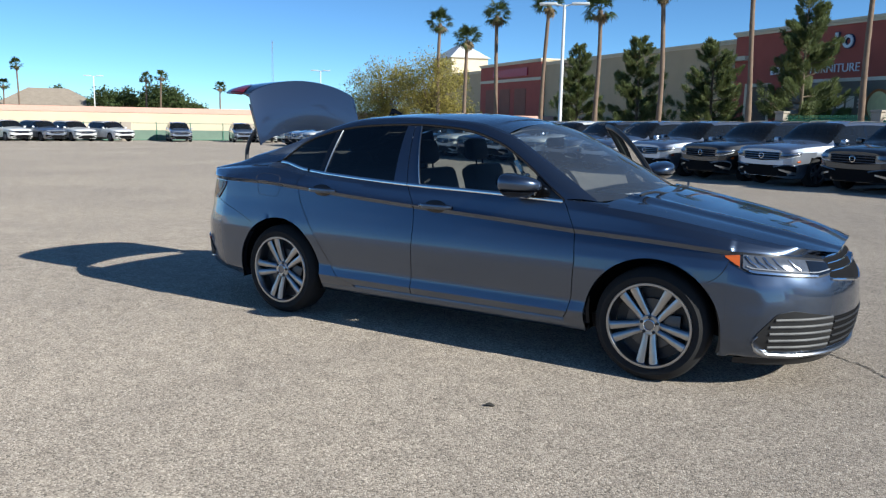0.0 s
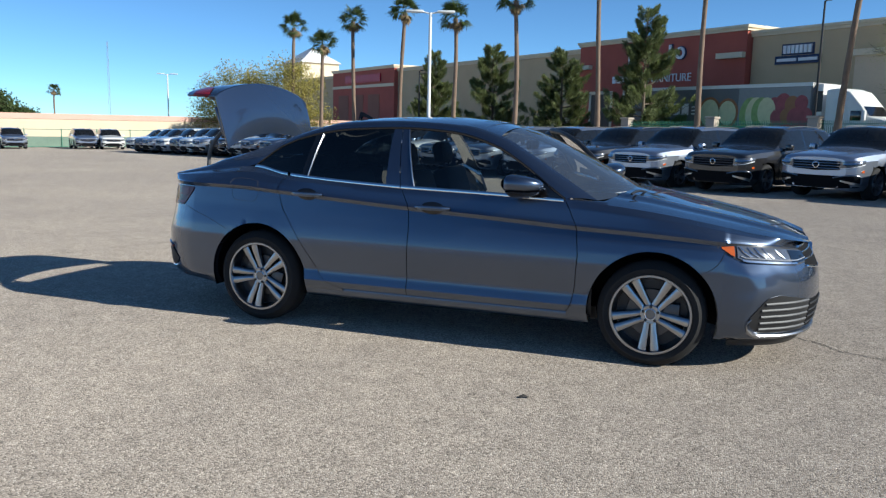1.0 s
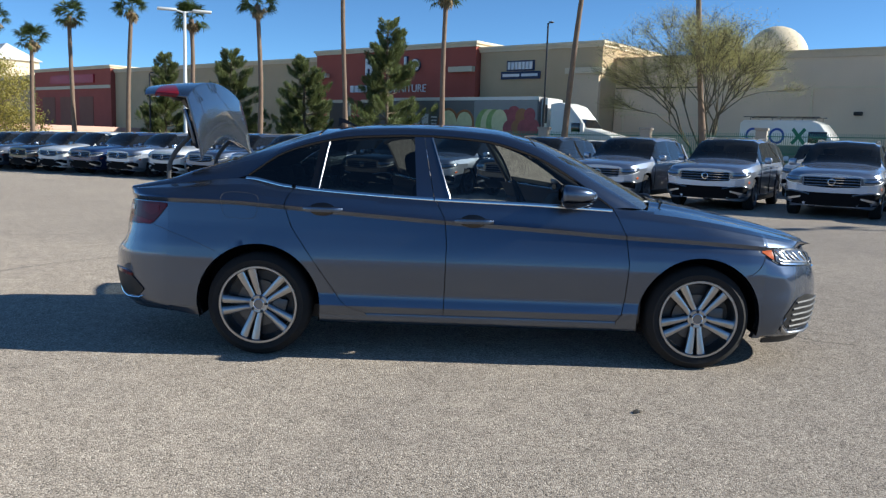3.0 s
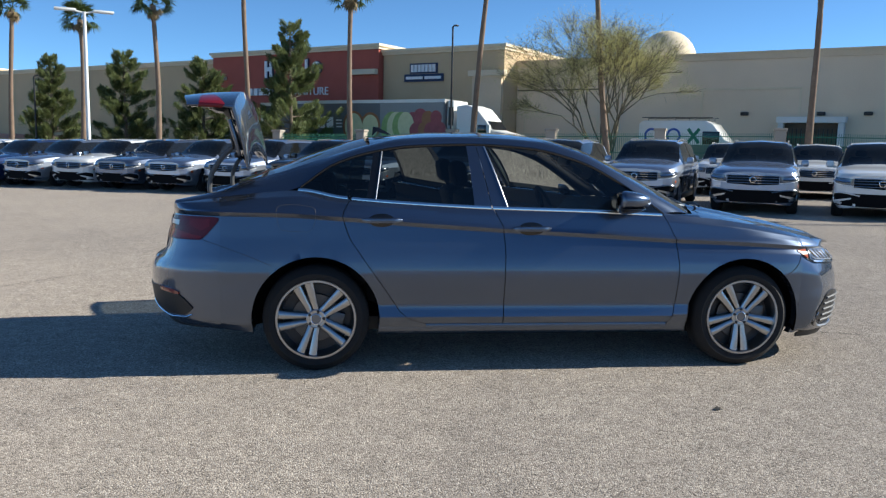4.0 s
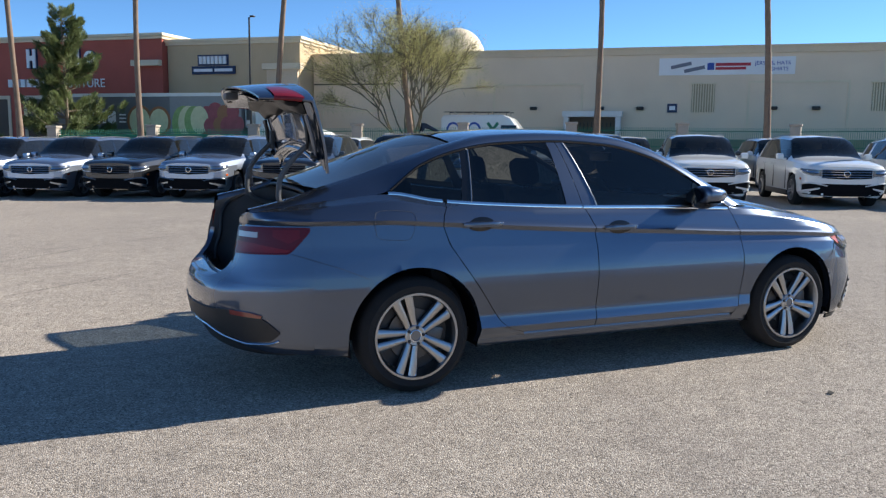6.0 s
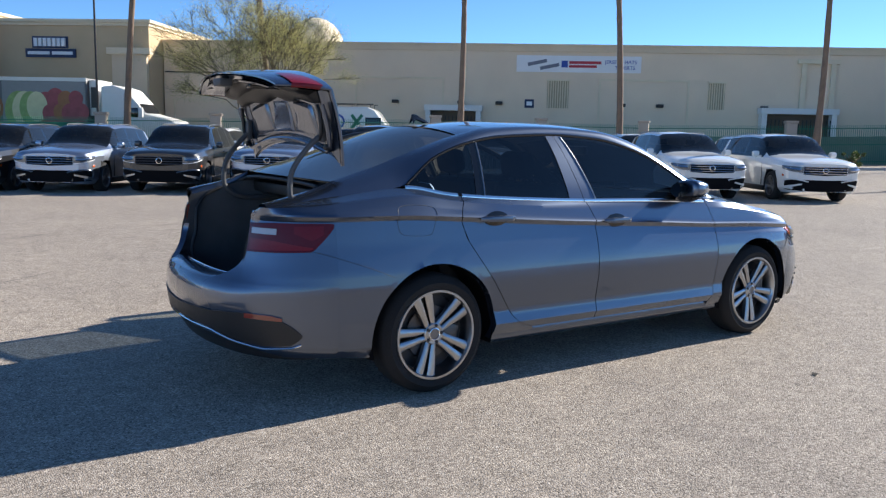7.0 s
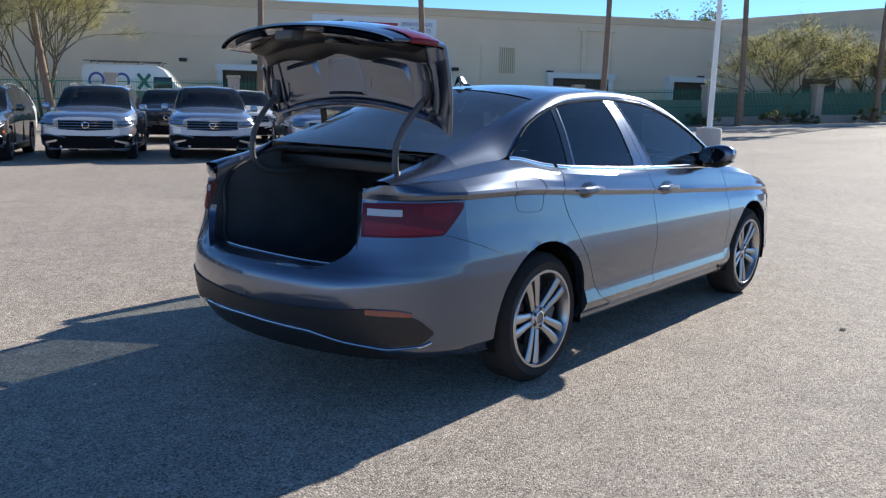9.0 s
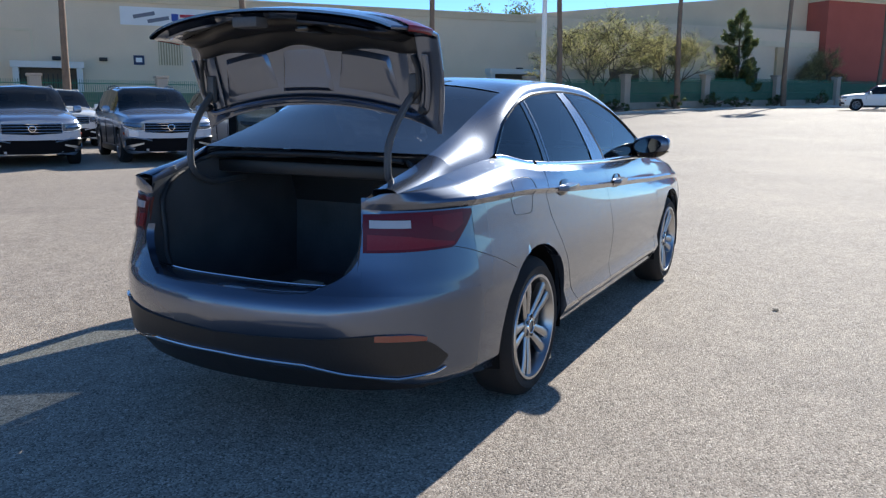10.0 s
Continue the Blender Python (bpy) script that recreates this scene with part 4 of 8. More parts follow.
# ---- wheels ----
def wheel_meshes(R, rim_r, width, spokes, mat_rim="rim", fancy=True):
    """Builds the parts of one wheel round the y axis, outer face towards -y; returns (name, mesh) pairs."""
    out = []

    def keep(name, bm, mats):
        ob = mesh_object(name, bm, mats, angle=35)
        out.append((name, ob.data))
        bpy.data.objects.remove(ob)

    h = width / 2
    bm = bmesh.new()
    lathe(bm, [(-h + 0.01, rim_r - 0.004), (-h, rim_r + 0.01), (-h - 0.004, rim_r + 0.04), (-h + 0.004, R - 0.035), (-h + 0.022, R - 0.010), (-h + 0.045, R), (-0.03, R + 0.001), (0.03, R + 0.001), (h - 0.04, R), (h - 0.02, R - 0.01), (h, R - 0.05), (h, rim_r), (h - 0.03, rim_r - 0.02), (-h + 0.03, rim_r - 0.02)], (0, 0, 0), "y", 64 if fancy else 28)
    keep("tyre", bm, M["tyre"])
    bm = bmesh.new()                                   # barrel and lip
    lathe(bm, [(-h + 0.004, rim_r + 0.006), (-h - 0.004, rim_r + 0.002), (-h - 0.004, rim_r - 0.010), (-h + 0.012, rim_r - 0.016), (-h + 0.05, rim_r - 0.028), (h - 0.04, rim_r - 0.030)], (0, 0, 0), "y", 64 if fancy else 28)
    n = 5
    hub_y, edge_y = -h + 0.030, -h + 0.012
    for i in range(n):
        a0 = 2 * math.pi * i / n - math.pi / 2
        for s in (-1, 1):
            # one arm of a split spoke: narrow at the hub, broad at the lip
            def at(r, off, y):
                c, sn = math.cos(a0), math.sin(a0)
                return (c * r - sn * off, y, sn * r + c * off)
            rr = [0.050, 0.10, 0.15, rim_r - 0.012]
            inner = [0.004, 0.006, 0.009, 0.013]
            outer = [0.034, 0.040, 0.050, 0.064]
            ys = [hub_y, hub_y - 0.006, (hub_y + edge_y) / 2 - 0.004, edge_y]
            rows = []
            for r, p, q, y in zip(rr, inner, outer, ys):
                m = (p + q) / 2
                rows.append([at(r, s * p, y + 0.03), at(r, s * p, y + 0.004), at(r, s * (p + 0.004), y), at(r, s * m, y - 0.004), at(r, s * (q - 0.004), y), at(r, s * q, y + 0.004), at(r, s * q, y + 0.03)])
            grid(bm, rows, flip=s < 0)
    lathe(bm, [(hub_y + 0.02, 0.060), (hub_y - 0.004, 0.058), (hub_y - 0.008, 0.052), (hub_y - 0.006, 0.037), (hub_y - 0.006, 0.0)], (0, 0, 0), "y", 32)
    keep("rim", bm, M[mat_rim])
    bm = bmesh.new()                                   # dark pockets between the spokes and the back plate
    lathe(bm, [(-h + 0.085, rim_r - 0.03), (-h + 0.085, 0.0)], (0, 0, 0), "y", 40)
    keep("back_plate", bm, M["rim_dark"])
    if fancy:
        bm = bmesh.new()
        lathe(bm, [(-h + 0.070, 0.145), (-h + 0.066, 0.143), (-h + 0.066, 0.06)], (0, 0, 0), "y", 48)
        box(bm, 0.07, 0.165, -h + 0.045, -h + 0.075, -0.05, 0.07, bevel=0.01)
        keep("brake_disc", bm, M["brake"])
        bm = bmesh.new()
        lathe(bm, [(hub_y - 0.007, 0.035), (hub_y - 0.014, 0.033), (hub_y - 0.015, 0.030), (hub_y - 0.013, 0.028)], (0, 0, 0), "y", 32)
        keep("cap_ring", bm, M["chrome"])
        bm = bmesh.new()
        lathe(bm, [(hub_y - 0.0068, 0.033), (hub_y - 0.009, 0.030), (hub_y - 0.009, 0.0)], (0, 0, 0), "y", 32)
        keep("centre_cap", bm, M["rim_grey"])
        for i in range(5):
            bm = bmesh.new()
            a = 2 * math.pi * (i + 0.5) / 5 - math.pi / 2
            lathe(bm, [(hub_y - 0.002, 0.009), (hub_y - 0.012, 0.009), (hub_y - 0.014, 0.0)], (0.046 * math.cos(a), 0, 0.046 * math.sin(a)), "y", 10)
            keep("wheel_bolt", bm, M["rim_dark"])
    return out


def add_wheel(parent, meshes, x, y, z, right, turn=0.0, spin=0.0):
    w = new("wheel", None)
    w.parent = parent
    w.matrix_basis = Matrix.Translation((x, y, z)) @ Matrix.Rotation(radians(turn) + (0 if right else math.pi), 4, "Z") @ Matrix.Rotation(spin, 4, "Y")
    for nm, me in meshes:
        o = new(nm, me)
        o.parent = w
    return w


SUV_WHEEL = wheel_meshes(0.36, 0.245, 0.235, 5, "rim_grey", fancy=False)

# ---- parked sport utility vehicles ----
SUV_X = [2.33, 2.24, 2.05, 1.70, 1.30, 0.98, 0.22, -0.6, -1.5, -2.05, -2.28, -2.36]
SUV_ROWS = [
    [(.45, .26), (.60, .36), (.66, .58), (.66, .80), (.60, .88), (.52, .905), (.33, .92), (0, .93)],
    [(.70, .23), (.80, .34), (.84, .58), (.84, .82), (.77, .915), (.67, .95), (.42, .975), (0, .985)],
    [(.78, .22), (.88, .34), (.90, .60), (.90, .85), (.83, .95), (.73, .985), (.45, 1.01), (0, 1.02)],
    [(.82, .22), (.905, .34), (.915, .62), (.915, .87), (.85, .985), (.75, 1.03), (.46, 1.055), (0, 1.065)],
    [(.83, .22), (.905, .34), (.915, .62), (.92, .88), (.86, 1.01), (.77, 1.06), (.47, 1.09), (0, 1.10)],
    [(.83, .22), (.90, .34), (.91, .62), (.92, .88), (.87, 1.03), (.79, 1.075), (.50, 1.13), (0, 1.15)],
    [(.83, .22), (.90, .34), (.905, .62), (.92, .89), (.875, 1.045), (.69, 1.515), (.57, 1.58), (0, 1.61)],
    [(.83, .22), (.90, .34), (.905, .62), (.92, .90), (.875, 1.055), (.69, 1.555), (.58, 1.625), (0, 1.665)],
    [(.83, .22), (.90, .34), (.91, .62), (.92, .91), (.875, 1.07), (.68, 1.535), (.57, 1.605), (0, 1.65)],
    [(.82, .26), (.89, .38), (.90, .62), (.90, .92), (.86, 1.08), (.67, 1.47), (.56, 1.55), (0, 1.595)],
    [(.74, .30), (.83, .42), (.86, .62), (.86, .92), (.82, 1.07), (.68, 1.25), (.55, 1.30), (0, 1.33)],
    [(.60, .34), (.72, .44), (.78, .62), (.78, .90), (.72, 1.02), (.62, 1.10), (.50, 1.13), (0, 1.15)],
]


def suv_point(x, r):
    """The body's half section at x: r runs from the sill (0) to the middle of the roof (7)."""
    i = min(int(r), 6)
    f = r - i
    xs = SUV_X[::-1]
    ys = [pchip(xs, [s[k][c] for s in SUV_ROWS[::-1]], x) for k in (i, i + 1) for c in (0, 1)]
    return float(ys[0] * (1 - f) + ys[2] * f), float(ys[1] * (1 - f) + ys[3] * f)


SUV_NOSE = [(x, [suv_point(x, r) for r in (0, 1, 2, 3, 4)]) for x in (2.33, 2.30, 2.24, 2.15, 2.05, 1.90, 1.75)]


def suv_front(s, z, off=0.0):
    """A point on the body's nose: s runs from the middle round the corner to the flank, at height z."""
    plan = [(2.33, 0.0)]
    for x, rows in SUV_NOSE:
        plan.append((x, float(np.interp(z, [q[1] for q in rows], [q[0] for q in rows]))))
    a = abs(s)
    for (x0, y0), (x1, y1) in zip(plan, plan[1:]):
        ln = math.hypot(x1 - x0, y1 - y0)
        if a <= ln or (x1, y1) == plan[-1]:
            f = a / max(ln, 1e-6)
            nx, ny = (y1 - y0) / max(ln, 1e-6), (x0 - x1) / max(ln, 1e-6)
            return (x0 + (x1 - x0) * f + nx * off, math.copysign(1, s) * (y0 + (y1 - y0) * f + ny * off), z)
        a -= ln


def nose_patch(s0, s1, lo, hi, off, n=12, m=3):
    """A thin piece laid on the nose, with its rim turned back to the body."""
    bm = bmesh.new()
    rows = []
    for s in np.linspace(s0, s1, n + 1):
        a, b = lo(abs(s)), hi(abs(s))
        rows.append([suv_front(s, a, -0.01)] + [suv_front(s, a + (b - a) * v, off) for v in np.linspace(0, 1, m + 1)] + [suv_front(s, b, -0.01)])
    grid(bm, rows)
    bmesh.ops.recalc_face_normals(bm, faces=bm.faces)
    return bm


def keyed(*keys):
    return lambda u: float(np.interp(u, [k[0] for k in keys], [k[1] for k in keys]))


def suv(paint, label):
    t = thing("parked_suv", label, "car", group="row of parked cars")
    xs = sorted({*SUV_X, *np.round(np.linspace(-2.36, 2.33, 64), 3).tolist(), 0.62, -0.42, -0.50, -1.25, -1.33, -1.93})
    rs = [0, 0.5, 1, 1.5, 2, 2.5, 3, 3.5, 4, 4.5, 5, 5.5, 6, 6.5, 7]
    sect = {(x, r): suv_point(x, r) for x in xs for r in rs}
    body, front, posts, sides = bmesh.new(), bmesh.new(), bmesh.new(), {}
    for sg in (-1, 1):
        side = sides.setdefault(sg, bmesh.new())
        for x0, x1 in zip(xs, xs[1:]):
            xm = (x0 + x1) / 2
            for r0, r1 in zip(rs, rs[1:]):
                q = [Vector((x, sg * sect[x, r][0], sect[x, r][1])) for x, r in ((x0, r0), (x1, r0), (x1, r1), (x0, r1))]
                if sg > 0:
                    q = q[::-1]
                zm = sum(v.z for v in q) / 4
                if any((xm - c) ** 2 + (zm - 0.36) ** 2 < 0.40 ** 2 for c in (1.40, -1.39)) and r1 <= 3.0:
                    continue
                target = body
                if 4.0 <= r0 and r1 <= 5.0 and -1.93 < xm < 0.80:
                    target = posts if -0.50 < xm < -0.42 or -1.33 < xm < -1.25 else side
                elif r0 >= 5.0 and 0.22 < xm < 0.98:
                    target = front
                for i, v in enumerate(q):
                    if r1 <= 3.5:
                        for c in (1.40, -1.39):
                            d = math.hypot(v.x - c, v.z - 0.36)
                            if d < 0.435:
                                q[i] = Vector((c + (v.x - c) / max(d, 1e-4) * 0.405, v.y, 0.36 + (v.z - 0.36) / max(d, 1e-4) * 0.405)) if d < 0.43 else v
                try:
                    target.faces.new([target.verts.new(v) for v in q])
                except ValueError:
                    pass
    for x in (xs[0], xs[-1]):                           # nose and tail faces
        ring = [Vector((x, -sect[x, r][0], sect[x, r][1])) for r in rs] + [Vector((x, sect[x, r][0], sect[x, r][1])) for r in rs[-2::-1]]
        body.faces.new([body.verts.new(v) for v in (ring if x > 0 else ring[::-1])])
    for b in (body, front, posts, *sides.values()):
        bmesh.ops.remove_doubles(b, verts=b.verts, dist=0.002)
        bmesh.ops.dissolve_degenerate(b, edges=b.edges, dist=0.001)
    part("body", body, M[paint], t, angle=28)
    for b in sides.values():
        part("side_glass", b, M["glass_tint"], t, angle=28)
    part("windscreen", front, M["glass_tint"], t, angle=28)
    posts.faces.ensure_lookup_table()
    for sg in (-1, 1):
        for px in (-0.46, -1.29):
            b = bmesh.new()
            for f in posts.faces:
                c = f.calc_center_median()
                if c.y * sg > 0 and abs(c.x - px) < 0.1:
                    b.faces.new([b.verts.new(v.co) for v in f.verts])
            part("window_post", b, M["gloss_black"], t, angle=28)
    posts.free()
    bm = bmesh.new()                                   # cabin filling and underbody
    box(bm, -2.1, 2.0, -0.78, 0.78, 0.24, 0.98)
    box(bm, -1.9, 0.3, -0.62, 0.62, 0.985, 1.12)
    for y in (-0.38, 0.38):
        box(bm, -0.45, -0.25, y - 0.24, y + 0.24, 1.13, 1.30, bevel=0.05)
        box(bm, -1.35, -1.15, y - 0.24, y + 0.24, 1.13, 1.28, bevel=0.05)
        box(bm, -0.42, -0.30, y - 0.12, y + 0.12, 1.303, 1.45, bevel=0.04)
    part("cabin", bm, M["interior"], t)
    part("grille", nose_patch(-0.53, 0.53, keyed((0, 0.640), (0.53, 0.668)), keyed((0, 0.850), (0.53, 0.850)), 0.006, 16), M["void_black"], t, "dark grille")
    part("bumper_intake", nose_patch(-0.53, 0.53, keyed((0, 0.262), (0.5, 0.27)), keyed((0, 0.535), (0.53, 0.54)), 0.006, 12), M["void_black"], t)
    for z in (0.690, 0.748, 0.806, 0.852):
        bm = bmesh.new()
        tube(bm, [suv_front(s_, z, 0.012) for s_ in np.linspace(-0.53, 0.53, 12)], 0.009, 6)
        part("grille_bar", bm, M["chrome" if paint != "paint_black" else "rim_grey"], t)
    bm = bmesh.new()
    lathe(bm, [(2.330, 0.072), (2.354, 0.070), (2.357, 0.060), (2.348, 0.056)], (0, 0, 0.765), "x", 20)
    part("grille_emblem", bm, M["chrome"], t, "plain chrome ring")
    for sg in (-1, 1):
        part("sill_trim", one_box(-0.98, 0.98, min(sg * 0.84, sg * 0.915), max(sg * 0.84, sg * 0.915), 0.20, 0.33, 0.02), M["black_plastic"], t)
        part("corner_intake", nose_patch(sg * 0.52, sg * 0.98, keyed((0.52, 0.275), (0.98, 0.30)), keyed((0.52, 0.515), (0.8, 0.545), (0.98, 0.51)), 0.008, 12), M["void_black"], t)
        lo, hi = keyed((0.54, 0.690), (0.75, 0.705), (1.10, 0.790)), keyed((0.54, 0.848), (0.80, 0.866), (1.10, 0.878))
        head = part("headlamp", nose_patch(sg * 0.54, sg * 1.10, lo, hi, 0.010, 12), M["lamp_lens"], t, "clear headlamp in a dark housing")
        bm = bmesh.new()
        tube(bm, [suv_front(sg * q, 0.5 * (lo(q) + hi(q)) + 0.004, 0.012) for q in np.linspace(0.60, 0.98, 8)], [0.016, 0.030, 0.036, 0.034, 0.030, 0.024, 0.016, 0.010], 6)
        part("reflector", bm, M["lamp_bowl"], head)
        bm = bmesh.new()
        tube(bm, [suv_front(sg * q, lo(q) + 0.010, 0.013) for q in np.linspace(0.55, 1.08, 8)], 0.008, 6)
        part("day_lamp", bm, M["letter_white"], head)
        trim = M[paint if paint == "paint_white" else "rim"]
        bm = bmesh.new()
        tube(bm, [suv_front(sg * q, z, 0.014) for q, z in smooth_curve([(0.40, 0.495), (0.55, 0.525), (0.80, 0.560), (0.96, 0.535), (1.02, 0.46), (0.98, 0.375)], 18)], 0.015, 6)
        part("bumper_trim", bm, trim, t)
        part("bumper_blade", nose_patch(sg * 0.56, sg * 0.97, keyed((0.56, 0.425), (0.97, 0.315)), keyed((0.56, 0.455), (0.97, 0.385)), 0.022, 10, 2), trim, t)
        bm = bmesh.new()
        box(bm, 0.56, 0.72, min(sg * 0.93, sg * 1.10), max(sg * 0.93, sg * 1.10), 1.05, 1.20, bevel=0.045)
        box(bm, 0.58, 0.66, min(sg * 0.86, sg * 0.95), max(sg * 0.86, sg * 0.95), 1.04, 1.09)
        part("door_mirror", bm, M[paint], t)
        bm = bmesh.new()
        tube(bm, [(0.02, sg * 0.60, 1.570), (-0.06, sg * 0.605, 1.622), (-0.7, sg * 0.61, 1.648), (-1.6, sg * 0.60, 1.628), (-1.72, sg * 0.60, 1.570)], 0.012, 6)
        part("roof_rail", bm, M["cargo_grey" if paint == "paint_white" else "slat_grey"], t)
        for hx in (-0.28, -1.15):
            part("door_handle", one_box(hx - 0.11, hx + 0.11, min(sg * 0.915, sg * 0.945), max(sg * 0.915, sg * 0.945), 0.93, 0.96, 0.01), M[paint], t)
        for dx in (0.86, -0.25, -1.12):
            part("door_gap", one_box(dx - 0.004, dx + 0.004, min(sg * 0.90, sg * 0.922), max(sg * 0.90, sg * 0.922), 0.36, 0.90), M["black_plastic"], t)
        part("marker_lamp", nose_patch(sg * 1.0, sg * 1.09, keyed((1.0, 0.62)), keyed((1.0, 0.655), (1.09, 0.675)), 0.012, 3, 1), M["amber"], t, "amber side marker")
        for wx in (1.40, -1.39):
            bm = bmesh.new()
            rows = []
            for a in np.linspace(-0.15, math.pi + 0.15, 16):
                rows.append([(wx + 0.405 * math.cos(a), sg * 0.89, 0.36 + 0.405 * math.sin(a)), (wx + 0.405 * math.cos(a), sg * 0.55, 0.36 + 0.405 * math.sin(a))])
            grid(bm, rows, flip=sg > 0)
            part("arch_lining", bm, M["void_black"], t)
            add_wheel(t, SUV_WHEEL, wx, sg * 0.80, 0.355, sg < 0, spin=wx)
    return t


SUV_LABEL = {"paint_white": "white sport utility vehicle parked nose out in the row", "paint_silver": "silver grey sport utility vehicle parked nose out in the row",
             "paint_black": "black sport utility vehicle parked nose out in the row", "paint_slate": "slate grey sport utility vehicle parked nose out in the row",
             "paint_blue": "dark blue sport utility vehicle parked nose out in the row"}
templates = {}


def park(paint, x, y, heading):
    m = pose(x, y, lie(x, y), 0, 0, heading)
    if paint not in templates:
        templates[paint] = suv(paint, SUV_LABEL[paint])
        templates[paint].matrix_basis = m
        return templates[paint]
    return copy_thing(templates[paint], m)


W_, S_, B_, G_, U_ = "paint_white", "paint_silver", "paint_black", "paint_slate", "paint_blue"
FRONT_ROW = [(-0.7, W_), (-3.43, W_), (-6.3, W_), (-8.87, S_), (-11.45, S_), (-13.95, S_), (-16.5, B_), (-18.95, S_), (-21.2, B_), (-23.5, S_), (-25.65, S_), (-27.95, G_), (-30.1, W_),
             (-32.3, S_), (-34.5, U_), (-36.8, W_), (-39.0, B_), (-41.3, G_), (-43.5, G_), (-45.7, W_), (-48.0, B_), (-50.2, S_), (-52.5, W_), (-54.7, U_), (-57.0, W_), (-59.3, S_), (-61.5, U_), (-63.8, W_)]
for i, (s, p) in enumerate(FRONT_ROW):
    x, y = row_at(s, 2.35 + 0.12 * math.sin(i * 1.7))
    park(p, x, y, -122 + 1.2 * math.sin(i * 2.3))
BACK_ROW = [(1.6, W_), (-2.6, W_), (-5.0, B_), (-7.6, W_), (-10.2, W_), (-12.6, B_), (-17.8, W_), (-22.4, B_), (-27.0, W_), (-31.2, W_), (-35.6, S_), (-40.2, W_)]
for i, (s, p) in enumerate(BACK_ROW):
    x, y = row_at(s, 9.6 + 0.2 * math.sin(i * 1.3))
    park(p, x, y, -122 + 1.5 * math.sin(i * 1.9))
# cars along the far wall of the lot
FAR = [(-60.6, 32.3, -6, W_), (-59.4, 34.4, -4, S_), (-58.2, 36.4, -8, W_), (-56.5, 38.7, -6, W_), (-53.0, 42.9, -35, S_), (-49.4, 46.8, -38, S_), (-47.6, 47.8, -40, W_)]
for x, y, h, p in FAR:
    park(p, x, y, h)
park(W_, 56.0, -2.6, 95)
park(W_, *wall_at(9, 41), -60)

# ---- lorry with a painted trailer ----
lorry = thing("lorry", "semi truck with a long trailer painted with fruit", "truck", pose(*wall_at(-27.7, 45.0), lie(*wall_at(-27.7, 45.0)) + 0.1, 0, 0, -39))
trailer = part("trailer", one_box(-16.2, 0, -1.3, 1.3, 1.15, 4.85, 0.05), M["trailer_grey"], lorry, "grey box trailer with fruit pictures")
part("trailer_edge", one_box(-16.25, 0.02, -1.335, -1.303, 4.62, 4.86), M["trailer_white"], lorry, smooth=False)


def disc(q, z, r, mat, name, squash=1.0, d=1.32):
    bm = bmesh.new()
    vs = [bm.verts.new((q + r * math.cos(a), -d, z + r * squash * math.sin(a))) for a in np.linspace(0, 2 * math.pi, 28, endpoint=False)]
    bm.faces.new(vs)
    vs2 = [bm.verts.new((v.co.x, -1.302, v.co.z)) for v in vs]
    for i in range(28):
        bm.faces.new((vs[i], vs2[i], vs2[(i + 1) % 28], vs[(i + 1) % 28]))
    bmesh.ops.recalc_face_normals(bm, faces=bm.faces)
    return part(name, bm, M[mat], lorry, smooth=False)


part("panel", one_box(-5.7, -0.1, -1.312, -1.303, 1.2, 4.6), M["cargo_grey"], lorry, smooth=False)
disc(-8.2, 2.9, 1.05, "apple_skin", "apple_picture", 1.1)
disc(-8.2, 2.9, 0.85, "apple_flesh", "apple_picture", 1.15, 1.325)
disc(-6.6, 2.9, 0.95, "apple_skin", "apple_picture", 1.1)
disc(-6.6, 2.9, 0.75, "apple_flesh", "apple_picture", 1.15, 1.325)
for i in range(4):
    disc(-4.6 + i * 0.42, 2.7 + 0.1 * i, 0.95 - 0.08 * i, "leaf_green" if i % 2 == 0 else "apple_flesh", "lettuce_picture", 1.35, 1.32 + 0.003 * i)
for i in range(12):
    disc(-2.75 + 0.68 * (i % 4) + 0.3 * (i // 4 % 2), 1.75 + 0.85 * (i // 4) + 0.1 * (i % 2), 0.62 - 0.07 * (i % 3), "tomato" if i % 5 else "apple_skin", "tomato_picture", 1.05, 1.32 + 0.003 * (i % 7))
bm = bmesh.new()
for i in range(4):
    box(bm, -13.4 + i * 0.85, -12.75 + i * 0.85, -1.325, -1.303, 2.75, 3.6)
for i in range(3):
    box(bm, -9.9 + 0.0, -9.35, -1.325, -1.303, 2.8 + i * 0.25, 2.9 + i * 0.25)
part("trailer_lettering", bm, M["letter_white"], lorry, "white bars of lettering", smooth=False)
bm = bmesh.new()
box(bm, 0.02, 0.55, -1.0, 1.0, 2.5, 4.75, bevel=0.05)
part("cooling_unit", bm, M["trailer_white"], lorry, "white cooling unit")
part("cooling_grille", one_box(0.15, 0.56, -1.03, -1.001, 3.0, 4.3), M["black_iron"], lorry, smooth=False)
bm = bmesh.new()
prof = [(0.9, 0.9), (0.9, 4.35), (1.7, 4.45), (2.5, 4.2), (3.3, 3.35), (3.75, 2.7), (5.5, 2.3), (5.9, 2.05), (6.0, 0.9)]
for y0 in (-1.2, 1.2):
    bm.faces.new([bm.verts.new((x, y0, z)) for x, z in prof])
bm.verts.ensure_lookup_table()
n = len(prof)
for i in range(n):
    bm.faces.new([bm.verts[i], bm.verts[(i + 1) % n], bm.verts[n + (i + 1) % n], bm.verts[n + i]])
bmesh.ops.recalc_face_normals(bm, faces=bm.faces)
bmesh.ops.bevel(bm, geom=list(bm.edges), offset=0.1, segments=3, affect="EDGES", profile=0.5)
part("cab", bm, M["trailer_white"], lorry, "white truck cab")
bm = bmesh.new()
